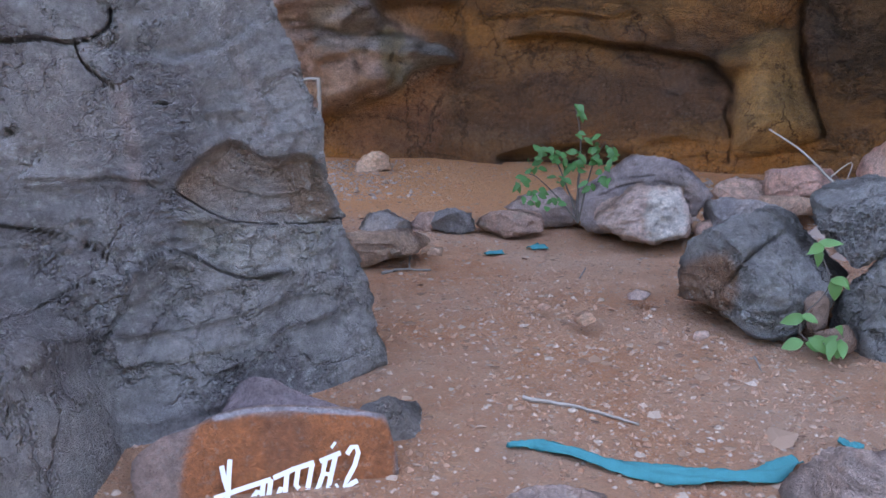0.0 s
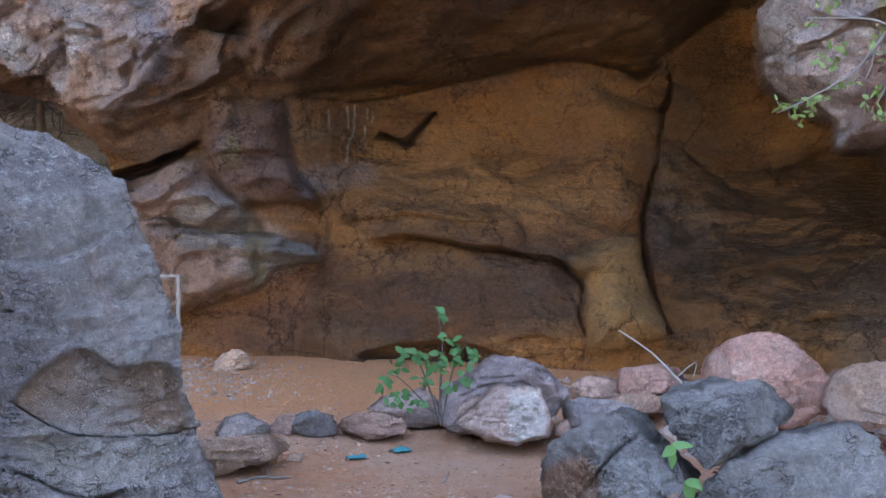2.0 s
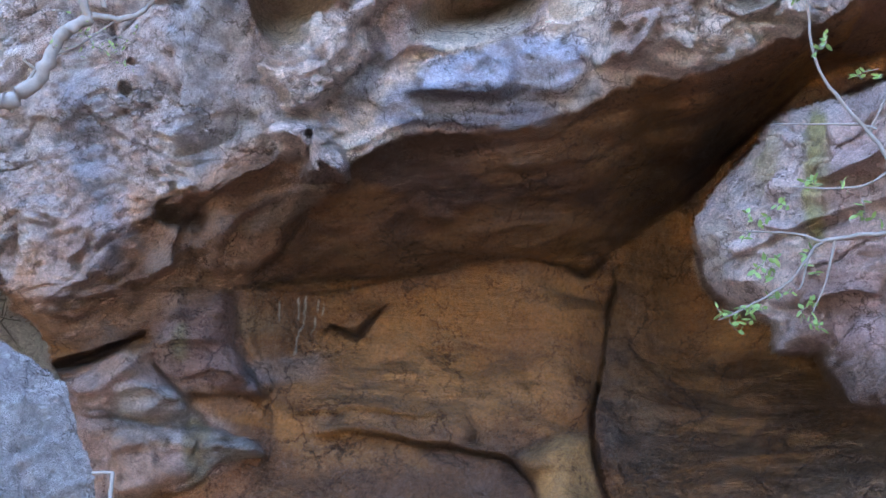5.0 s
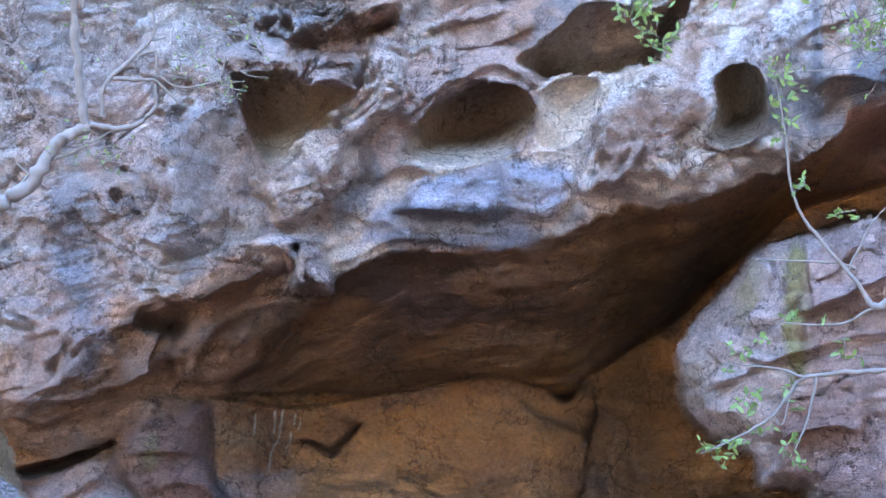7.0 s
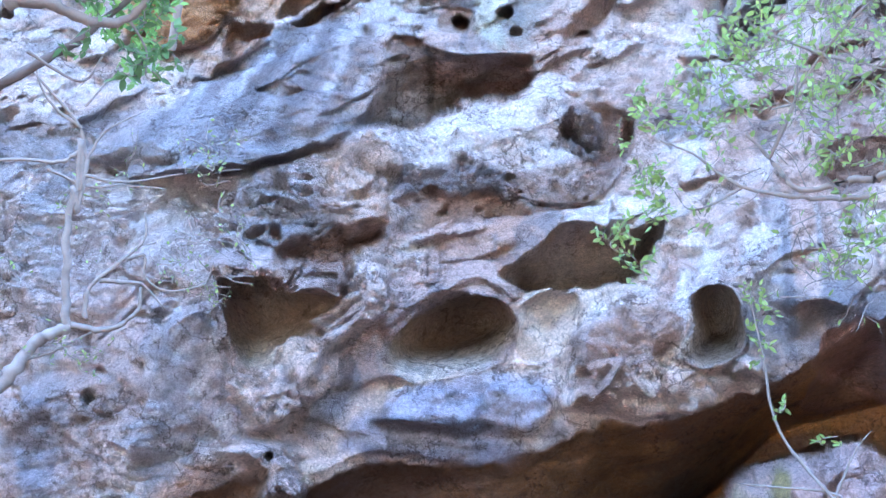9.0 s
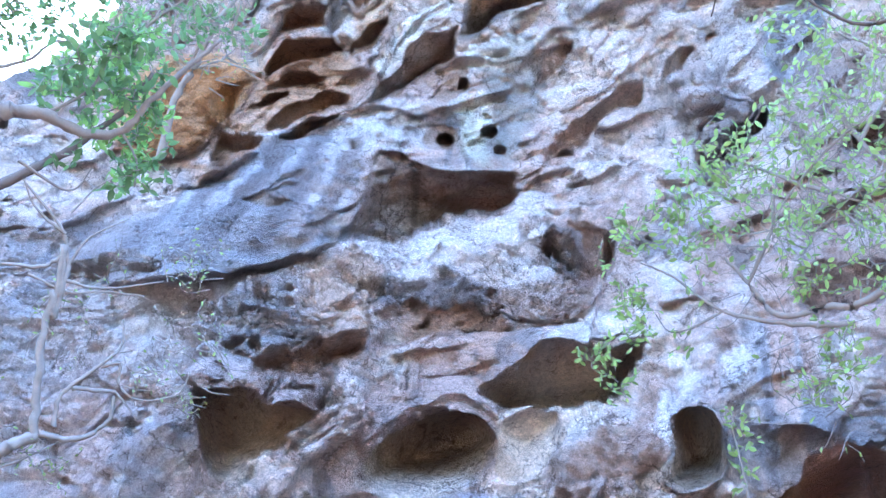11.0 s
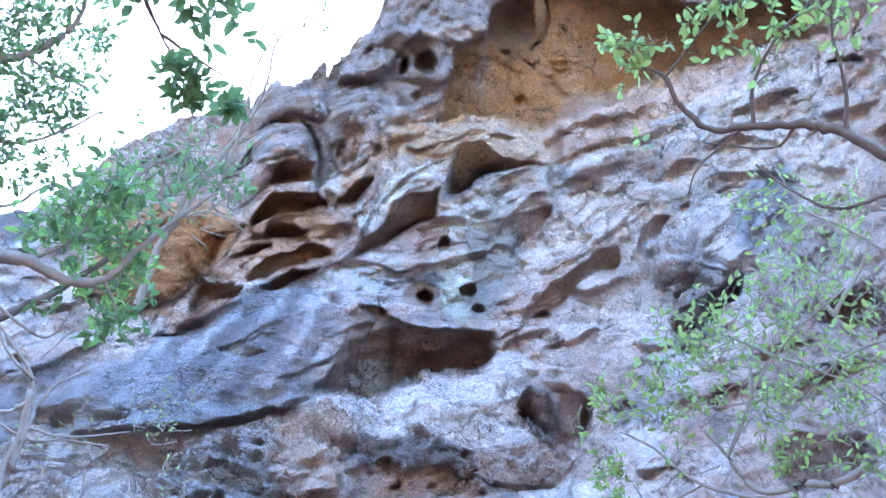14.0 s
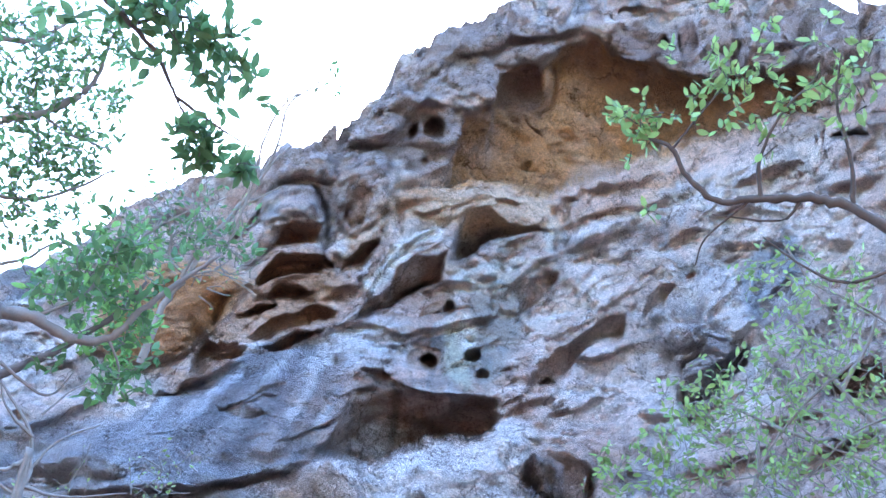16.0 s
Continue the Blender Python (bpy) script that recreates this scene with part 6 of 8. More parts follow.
    for q in ([(-7.60, -25.29), (-5.25, -24.69), (-3.28, -23.50)], [(-7.23, -25.69), (-4.88, -25.40), (-3.29, -24.56)]):
        R.crack(q, 0.12, 0.03, (0.10, 0.08, 0.07))
    R.crack([(-23.41, -22.26), (-21.52, -20.15), (-20.13, -17.91)], 0.30, 0.028)
    R.block([(-42.73, -14.65), (-24.68, -18.81), (-22.75, -22.40), (-21.63, -26.53), (-23.11, -39.22), (-46.59, -34.23)], 0.85, 4.5)
    n = fbm(R.points(), 0.75, 3, 66)
    R.tint(np.arange(len(n)), smooth(0.05, 0.35, n) * 0.6, (0.30, 0.29, 0.28))
    R.tint(np.arange(len(n)), smooth(0.1, 0.4, -n) * 0.5, (0.20, 0.165, 0.15))
    R.ledge([(-26.92, -10.89), (-20.69, -10.98), (-17.09, -11.86)], 0.03, 1.4)


great = boulder("boulder", [(-37.72, 3.36), (-25.80, 4.43), (-20.37, 3.18), (-16.79, 3.58), (-14.61, 3.52), (-12.89, 2.25), (-11.64, 0.07), (-10.70, -2.54), (-9.24, -5.69), (-8.42, -7.83), (-7.44, -12.13), (-6.86, -13.57), (-6.86, -14.21), (-5.26, -16.96), (-4.18, -19.87), (-3.08, -23.11), (-3.70, -25.21), (-5.69, -26.38), (-7.45, -31.89), (-30.23, -36.05), (-47.54, -28.63), (-46.05, -10.67)], 4.65, 1.5, [DARK, MIDGREY, (0.17, 0.155, 0.16)], "huge grey weathered boulder with cracks and a brown flaked scar", M_BOULDER, 5, 0, 0.075, 0.28, (620, 360), great_carve, facets=((*(-17.33, -10.59), 3.93, 0.40, -0.9, 0.02), (*(-12.26, -6.21), 3.92, 0.62, -0.77, 0.12), (*(-16.85, -3.96), 3.72, 0.25, -0.75, 0.6), (*(-7.38, -18.77), 3.95, 0.60, -0.8, 0.05)))


def dark_carve(R):
    R.stain_or_shading([(15.25, -16.47), (18.15, -15.56), (18.56, -18.47), (15.54, -18.20)], (0.30, 0.16, 0.09), 0.4, 0.8)
    R.ledge([(18.12, -17.30), (19.82, -15.08), (21.97, -13.20)], 0.05, 1.5)
    R.crack([(18.13, -17.47), (19.83, -15.25), (21.97, -13.26)], 0.2, 0.04, (0.08, 0.07, 0.07))


boulder("boulder", [(15.25, -16.36), (15.93, -14.92), (18.05, -13.39), (20.47, -11.91), (22.40, -12.42), (23.31, -13.75), (25.76, -15.42), (24.51, -17.39), (22.20, -19.81), (20.08, -19.83), (17.50, -18.39), (15.67, -18.16)], 5.35, 0.45, [(0.23, 0.222, 0.215), (0.30, 0.292, 0.28), (0.19, 0.175, 0.165)], "dark grey cracked boulder with orange broken end", M_BOULDER, 12, 8, 0.06, 0.5, (160, 90), dark_carve, group="dark cracked boulders")
boulder("boulder", [(22.86, -11.33), (23.66, -10.23), (25.81, -9.68), (28.41, -9.92), (30.98, -11.21), (31.01, -11.71), (28.59, -13.27), (25.92, -15.28), (24.34, -13.99), (23.09, -12.70)], 5.45, 0.5, [(0.23, 0.222, 0.215), (0.30, 0.292, 0.285), (0.19, 0.175, 0.165)], "dark grey split boulder resting on its broken neighbours", M_BOULDER, 14, 8, 0.06, 0.5, (150, 80), group="dark cracked boulders")
boulder("boulder", [(26.26, -15.56), (28.61, -13.65), (31.03, -12.01), (33.06, -11.55), (35.20, -12.28), (36.54, -15.26), (35.58, -17.89), (32.06, -18.92), (30.87, -19.74), (28.03, -20.79), (25.03, -21.01), (24.60, -19.41), (24.84, -17.38)], 5.3, 0.5, [(0.23, 0.222, 0.215), (0.30, 0.292, 0.28), (0.21, 0.17, 0.145)], "dark grey broken boulder sunk in the red soil", M_BOULDER, 17, 8, 0.06, 0.5, (150, 80), group="dark cracked boulders")
boulder("stone", [(23.14, -17.57), (23.97, -16.88), (24.68, -17.42), (24.59, -19.10), (23.58, -19.54)], 5.1, 0.1, [(0.34, 0.23, 0.18), (0.28, 0.18, 0.14)], "small pinkish stone wedged between dark boulders", seed=19, size=(50, 26), category="stone")
boulder("stone", [(23.92, -19.51), (25.92, -18.62), (26.51, -20.20), (24.68, -20.91)], 5.05, 0.1, [(0.30, 0.19, 0.14), (0.25, 0.16, 0.12)], "small rusty stone at the dark boulders' foot", seed=20, size=(50, 26), category="stone")

# painted stone with its lettering
def sign_carve(R):
    R.stain_or_shading([(-18.26, -31.19), (-16.80, -27.10), (-14.89, -26.36), (-9.97, -26.62), (-4.12, -27.03), (-3.42, -32.39), (-3.96, -38.70), (-18.49, -37.36)], (0.40, 0.14, 0.055), 0.22, 1.0, (0.1, 0.1, 0.1))
    R.stain_or_shading([(-11.89, -26.72), (-9.59, -26.88), (-10.51, -29.70), (-11.67, -29.61)], (0.24, 0.10, 0.055), 0.6, 0.6)
    R.streak([(-15.44, -26.30), (-12.61, -26.08), (-7.25, -26.50), (-3.72, -27.04)], 0.18, (0.36, 0.34, 0.36), 0.9)


sign_stone = boulder("painted_stone", [(-21.27, -29.14), (-21.05, -28.03), (-18.98, -27.00), (-16.95, -26.68), (-15.43, -26.07), (-12.23, -25.91), (-7.24, -26.22), (-4.11, -26.79), (-3.36, -29.04), (-3.22, -32.39), (-3.89, -35.61), (-11.67, -36.07), (-20.04, -34.08)], 3.55, 0.09, [(0.29, 0.20, 0.17), (0.25, 0.19, 0.175)], "flat stone painted orange with white lettering, leaning on the boulder", M_STONE, 23, 0, 0.012, 0.22, (150, 70), sign_carve, category="painted stone")
boulder("stone", [(-15.20, -25.46), (-14.37, -24.17), (-12.87, -23.88), (-11.56, -24.11), (-9.15, -25.41), (-5.69, -26.62), (-7.31, -28.10), (-14.98, -27.52)], 3.75, 0.1, [(0.27, 0.21, 0.22), (0.23, 0.18, 0.18)], "purplish flat stone propped behind the painted stone", seed=25, chops=2, rough=0.02, size=(70, 36), category="stone")
boulder("stone", [(-5.68, -26.34), (-3.70, -25.35), (-1.34, -25.39), (-0.64, -28.17), (-0.77, -32.22), (-3.48, -35.42), (-6.71, -33.69)], 3.9, 0.15, [(0.18, 0.165, 0.16), (0.22, 0.19, 0.17)], "grey-brown stone standing beside the painted stone", M_BOULDER, 27, 2, 0.03, 0.5, (80, 40), category="stone")


def ribbon(strokes, dist, half, name, material, parent, label=""):
    """Brush strokes: flat bands of paint that follow lines by bearing and rise."""
    verts, faces = [], []
    for line in strokes:
        pts = [np.array(spot(b, e, dist)) for b, e in line]
        start = len(verts)
        for i, p in enumerate(pts):
            d = pts[min(i + 1, len(pts) - 1)] - pts[max(i - 1, 0)]
            view = (p - CENTRE) / np.linalg.norm(p - CENTRE)
            side = np.cross(d, view)
            side *= half / np.linalg.norm(side)
            verts += [p + side, p - side]
            if i:
                k = start + 2 * i
                faces.append((k - 2, k - 1, k + 1, k))
    return from_lists(name, verts, faces, material, parent, label)


DIST_TEXT = 3.43
ribbon([[(-15.39, -29.17), (-15.26, -29.97), (-15.05, -30.72)], [(-14.80, -28.86), (-14.95, -29.84), (-15.05, -30.72), (-15.17, -31.29)], [(-15.99, -31.00), (-14.25, -30.67), (-12.10, -30.28)], [(-12.65, -30.43), (-12.84, -31.53)], [(-12.10, -30.28), (-12.41, -31.57)], [(-13.48, -31.31), (-13.11, -30.92), (-12.77, -31.08)]], DIST_TEXT, 0.009, "letter", M_PAINT, sign_stone, "white painted letter")
ribbon([[(-11.94, -30.23), (-10.51, -29.81), (-9.09, -29.51)], [(-10.99, -30.04), (-11.28, -31.67)], [(-9.21, -29.57), (-9.83, -31.79)], [(-11.78, -31.47), (-11.47, -30.87), (-11.13, -31.03)], [(-10.20, -29.77), (-10.41, -30.75), (-10.00, -31.28), (-9.63, -31.07)]], DIST_TEXT, 0.009, "letter", M_PAINT, sign_stone, "white painted letter")
ribbon([[(-8.69, -29.47), (-7.22, -29.04)], [(-7.58, -29.19), (-8.21, -31.23)], [(-8.30, -29.42), (-8.48, -30.15), (-8.02, -30.31)], [(-8.49, -30.22), (-8.88, -31.06), (-9.21, -31.34)]], DIST_TEXT, 0.009, "letter", M_PAINT, sign_stone, "white painted letter")
ribbon([[(-7.79, -28.50), (-7.63, -28.61)]], DIST_TEXT, 0.013, "dot", M_PAINT, sign_stone, "white painted dot")
ribbon([[(-7.61, -31.07), (-7.45, -30.98)]], DIST_TEXT, 0.011, "dot", M_PAINT, sign_stone, "white painted dot")
ribbon([[(-6.78, -29.16), (-6.45, -28.74), (-6.10, -28.72), (-5.99, -29.10), (-6.25, -29.83), (-6.80, -30.64), (-7.05, -31.07), (-6.53, -30.92), (-6.08, -30.74)]], DIST_TEXT, 0.009, "numeral", M_PAINT, sign_stone, "white painted numeral")

# row of stones that edges the shelter floor
PINKISH, GREYPINK = (0.488, 0.314, 0.247), (0.390, 0.291, 0.260)
EDGE = "stones edging the shelter floor"


def pale_carve(R):
    R.stain_or_shading([(13.10, -11.54), (15.09, -11.04), (15.89, -13.76), (13.53, -14.11)], (0.60, 0.54, 0.48), 0.35, 0.9, (0.098, 0.087, 0.650))
    for q in ([(13.46, -11.53), (13.71, -14.03)], [(14.19, -11.32), (14.44, -13.82)], [(14.91, -11.19), (15.53, -13.60)]):
        R.crack(q, 0.1, 0.03, (0.439, 0.233, 0.130))


def layered_carve(R):
    for q in ([(9.21, -10.89), (11.78, -10.29), (15.79, -10.34)], [(9.59, -11.61), (12.52, -10.63), (16.53, -11.02)], [(13.96, -9.68), (16.14, -9.96)]):
        R.crack(q, 0.12, 0.05, (0.163, 0.131, 0.130))


boulder("stone", [(8.68, -12.70), (8.84, -11.07), (10.30, -9.95), (11.76, -9.18), (13.94, -9.05), (15.77, -9.61), (17.08, -11.17), (16.22, -12.46), (13.33, -13.65), (9.63, -13.76)], 7.3, 0.4, [(0.341, 0.277, 0.267), GREYPINK, (0.260, 0.212, 0.208)], "layered grey-purple stone behind the sapling", M_STONE, 31, 8, 0.06, 0.5, (120, 60), layered_carve, "stone", EDGE)
boulder("stone", [(9.61, -12.72), (9.97, -12.06), (11.62, -11.15), (13.99, -10.86), (15.27, -10.92), (16.05, -12.86), (15.90, -13.93), (13.54, -14.39), (11.49, -13.93), (10.18, -13.43)], 6.95, 0.28, [(0.552, 0.408, 0.351), (0.471, 0.335, 0.273), (0.357, 0.218, 0.143)], "pinkish white stone with a streaked white face", M_STONE, 33, 8, 0.06, 0.5, (100, 50), pale_carve, "stone", EDGE)
for pts, d, th, cols, lab, sd in (
        ([(-5.53, -13.67), (-4.98, -12.90), (-3.71, -12.58), (-2.45, -13.22), (-1.90, -13.94), (-3.73, -14.43)], 7.45, 0.2, [(0.325, 0.291, 0.273), (0.390, 0.335, 0.299)], "grey domed stone on the red soil", 41),
        ([(-2.26, -13.46), (-1.53, -12.76), (-0.24, -12.78), (-0.24, -13.78), (-1.90, -14.11)], 7.55, 0.15, [PINKISH, GREYPINK], "small pinkish stone in a row of stones", 42),
        ([(-0.80, -13.61), (-0.43, -12.71), (0.68, -12.51), (1.87, -12.80), (2.09, -13.81), (0.68, -14.34)], 7.45, 0.17, [(0.244, 0.218, 0.215), (0.309, 0.277, 0.260)], "dark grey block stone in a row of stones", 43),
        ([(1.98, -13.54), (2.91, -12.75), (5.14, -12.45), (6.63, -12.72), (6.65, -13.81), (4.04, -14.37)], 7.35, 0.2, [PINKISH, (0.390, 0.291, 0.221)], "flat reddish stone in a row of stones", 44),
        ([(3.84, -12.35), (5.13, -11.62), (7.73, -11.04), (8.86, -12.29), (8.51, -13.31), (6.64, -13.48)], 7.65, 0.2, [GREYPINK, (0.341, 0.248, 0.208)], "grey-pink stone at the sapling's foot", 45),
        ([(-7.35, -16.21), (-6.96, -14.31), (-4.45, -14.12), (-1.16, -14.19), (-0.42, -14.67), (-2.27, -15.52), (-5.20, -16.31)], 6.45, 0.3, [(0.455, 0.306, 0.221), (0.374, 0.277, 0.227)], "flat brownish slab bedded in the soil", 46),
        ([(16.23, -13.02), (17.31, -12.71), (17.69, -13.54), (16.26, -13.83)], 7.0, 0.1, [PINKISH, (0.552, 0.349, 0.260)], "small pink stone beside a pale rock", 47),
        ([(16.73, -11.72), (18.34, -11.46), (20.81, -11.68), (22.23, -12.47), (19.49, -14.05), (16.96, -13.13)], 7.0, 0.25, [(0.309, 0.277, 0.273), (0.357, 0.306, 0.286)], "low grey stone behind a dark boulder", 48),
        ([(17.06, -10.67), (18.45, -9.78), (20.39, -9.97), (20.27, -11.22), (17.26, -11.37)], 8.7, 0.25, [(0.585, 0.379, 0.286), PINKISH], "pink sandstone lump on the shelter floor", 49),
        ([(20.07, -10.65), (20.09, -9.37), (22.09, -9.13), (24.12, -9.02), (24.82, -9.74), (23.19, -10.88), (20.44, -11.23)], 8.5, 0.25, [(0.552, 0.320, 0.247), (0.471, 0.277, 0.221)], "flat-topped pink sandstone block", 50),
        ([(20.08, -10.91), (23.19, -10.90), (23.23, -11.94), (19.42, -12.01)], 8.1, 0.25, [(0.536, 0.349, 0.247), (0.488, 0.291, 0.208)], "low pink stone half sunk in gravel", 51),
        ([(25.15, -9.80), (25.42, -8.40), (26.68, -7.47), (28.25, -6.80), (29.81, -6.78), (31.41, -8.02), (32.83, -9.23), (33.37, -10.81), (30.42, -12.08), (26.26, -12.12)], 7.8, 0.5, [(0.585, 0.320, 0.247), (0.488, 0.291, 0.234), (0.650, 0.437, 0.351)], "rounded pink sandstone boulder with a pale band", 52),
        ([(31.85, -10.27), (32.76, -8.72), (34.59, -8.14), (37.53, -7.65), (40.87, -8.09), (40.88, -10.51), (36.41, -11.38), (32.79, -11.31)], 7.6, 0.5, [(0.488, 0.320, 0.227), (0.406, 0.291, 0.234), (0.552, 0.379, 0.260)], "broad tan and grey stone beside the pink boulder", 53),
        ([(23.17, -29.21), (23.69, -27.68), (25.61, -26.77), (28.72, -26.22), (32.68, -25.74), (33.88, -29.65), (27.39, -32.73), (23.77, -31.32)], 3.5, 0.3, [(0.439, 0.320, 0.273), (0.357, 0.277, 0.247)], "flat greyish stone pinning a torn cloth", 54),
        ([(3.50, -32.48), (6.30, -31.49), (9.87, -31.22), (12.05, -31.66), (11.20, -33.84), (4.76, -34.23)], 3.1, 0.2, [(0.423, 0.306, 0.260), (0.357, 0.277, 0.247)], "low grey-pink stone bedded in gravel", 55),
        ([(-5.67, -9.67), (-5.30, -8.78), (-4.59, -8.47), (-3.69, -8.80), (-3.52, -9.53), (-4.42, -9.94)], 10.6, 0.18, [(0.683, 0.451, 0.312), (0.617, 0.393, 0.260)], "pale tan stone on the shelter floor", 56),
        ([(8.65, -20.12), (9.00, -19.49), (9.93, -19.45), (10.44, -19.96), (9.60, -20.36)], 5.05, 0.06, [(0.650, 0.393, 0.260), (0.585, 0.364, 0.260)], "small flat pink stone on the soil", 57),
        ([(12.09, -18.00), (12.81, -17.67), (13.91, -17.88), (13.39, -18.38), (12.30, -18.38)], 5.55, 0.05, [(0.488, 0.364, 0.325), (0.552, 0.408, 0.338)], "small flat grey-pink stone on the soil", 58),
        ([(16.61, -20.73), (16.75, -20.27), (17.73, -20.11), (17.66, -20.56), (16.98, -20.91)], 4.75, 0.04, [(0.683, 0.480, 0.390), (0.585, 0.408, 0.338)], "small pale chip of stone", 59),
        ([(6.16, -19.24), (6.72, -18.93), (7.41, -19.13), (6.92, -19.43)], 5.25, 0.04, [(0.617, 0.393, 0.286), (0.585, 0.364, 0.260)], "small pink chip of stone", 60),
        ([(-1.46, -13.19), (-0.71, -12.64), (0.04, -13.01), (-0.53, -13.56)], 7.6, 0.08, [PINKISH, GREYPINK], "small pink stone in a row of stones", 61),
        ([(-1.17, -15.69), (-0.79, -15.23), (0.13, -15.25), (-0.05, -15.85)], 6.1, 0.06, [(0.585, 0.393, 0.286), PINKISH], "small pink stone by the slab", 62)):
    boulder("stone", pts, d, th, cols, lab, M_STONE, sd, 9, 0.05 if th > 0.1 else 0.01, 0.42, (110, 60) if th > 0.1 else (40, 24), None, "stone", EDGE if 41 <= sd <= 52 else "loose stones")

# ---- trees, sapling and twigs ----
def spline(pts, n=6):
    p = [Vector(q) for q in pts]
    p = [p[0] * 2 - p[1]] + p + [p[-1] * 2 - p[-2]]
    out = []
    for i in range(1, len(p) - 2):
        for k in range(n):
            t = k / n
            a, b, c, d = p[i - 1:i + 3]
            out.append(0.5 * ((2 * b) + (c - a) * t + (2 * a - 5 * b + 4 * c - d) * t * t + (3 * b - a - 3 * c + d) * t ** 3))
    out.append(p[-2])
    return out


def limb_mesh(lines, verts, faces, rng, sides=6, knobbly=0.15):
    """Tapered limbs: lines of (points, start radius, end radius)."""
    for pts, r0, r1 in lines:
        sp = spline(pts)
        start = len(verts)
        for i, p in enumerate(sp):
            d = (sp[min(i + 1, len(sp) - 1)] - sp[max(i - 1, 0)]).normalized()
            a = d.orthogonal().normalized()
            b = d.cross(a)
            r = (r0 + (r1 - r0) * i / (len(sp) - 1)) * (1 + knobbly * rng.uniform(-1, 1))
            p = p + Vector((rng.uniform(-1, 1), rng.uniform(-1, 1), rng.uniform(-1, 1))) * r * 0.35
            for k in range(sides):
                w = 2 * math.pi * k / sides
                verts.append(p + (a * math.cos(w) + b * math.sin(w)) * r)
            if i:
                for k in range(sides):
                    j = start + i * sides
                    faces.append((j - sides + k, j - sides + (k + 1) % sides, j + (k + 1) % sides, j + k))
        faces.append(tuple(range(len(verts) - sides, len(verts))))


def leaf(verts, faces, at, along, normal, length, width):
    side = along.cross(normal).normalized()
    n = side.cross(along).normalized()
    k = len(verts)
    verts += [at, at + along * length * 0.3 + side * width * 0.42 + n * width * 0.12, at + along * length * 0.65 + side * width * 0.4 + n * width * 0.1, at + along * length,
              at + along * length * 0.65 - side * width * 0.4 + n * width * 0.1, at + along * length * 0.3 - side * width * 0.42 + n * width * 0.12]
    faces += [(k, k + 1, k + 2, k + 3), (k, k + 3, k + 4, k + 5)]


def rand_dir(rng, up=0.0):
    v = Vector((rng.gauss(0, 1), rng.gauss(0, 1), rng.gauss(0, 1) + up))
    return v.normalized()


def sprays(clusters, rng, size, twigs, leaf_v, leaf_f, up=0.2, fine=0.004):
    """Twiglets with leaves round each cluster: (place, spread, number of twiglets, leaves on each)."""
    for at, spread, n, per in clusters:
        for _ in range(n):
            d = rand_dir(rng, up)
            a = at + rand_dir(rng) * spread * rng.uniform(0, 0.75)
            length = spread * rng.uniform(0.35, 0.8)
            bend = rand_dir(rng) * length * 0.25
            pts = [a, a + d * length * 0.5 + bend, a + d * length]
            twigs.append((pts, fine, fine * 0.4))
            for i in range(per):
                t = (i + 0.7) / per
                p = pts[0].lerp(pts[1], t * 2) if t < 0.5 else pts[1].lerp(pts[2], t * 2 - 1)
                al = (d * 0.5 + rand_dir(rng)).normalized()
                s = size * rng.uniform(0.6, 1.2)
                leaf(leaf_v, leaf_f, p, al, rand_dir(rng, 0.8), s, s * 0.5)


def tree(name, label, limbs, twigs, clusters, size, bark, green, seed, up=0.2, category="tree", fine=0.004):
    rng = random.Random(seed)
    root = new(name)
    root.location = limbs[0][0][0]
    extra, lv, lf, v, f = list(twigs), [], [], [], []
    sprays(clusters, rng, size, extra, lv, lf, up, fine)
    limb_mesh(limbs[:1], v, f, rng, 10)
    o = root.location
    from_lists("trunk", [q - o for q in v], f, bark, root)
    for one in limbs[1:]:
        v, f = [], []
        limb_mesh([one], v, f, rng, 6)
        from_lists("branch", [q - o for q in v], f, bark, root)
    if extra:
        v, f = [], []
        limb_mesh(extra, v, f, rng, 4)
        tagged(from_lists("twigwork", [q - o for q in v], f, bark, root), kind="stuff")
    if lv:
        tagged(from_lists("foliage", [q - o for q in lv], lf, green, root), kind="stuff")
    return tagged(root, label, category)


def L(d, *pts):
    return [spot(b, e, d) for b, e in pts]


# tree that reaches in from the right, its trunk stands outside the path
T = 4.6
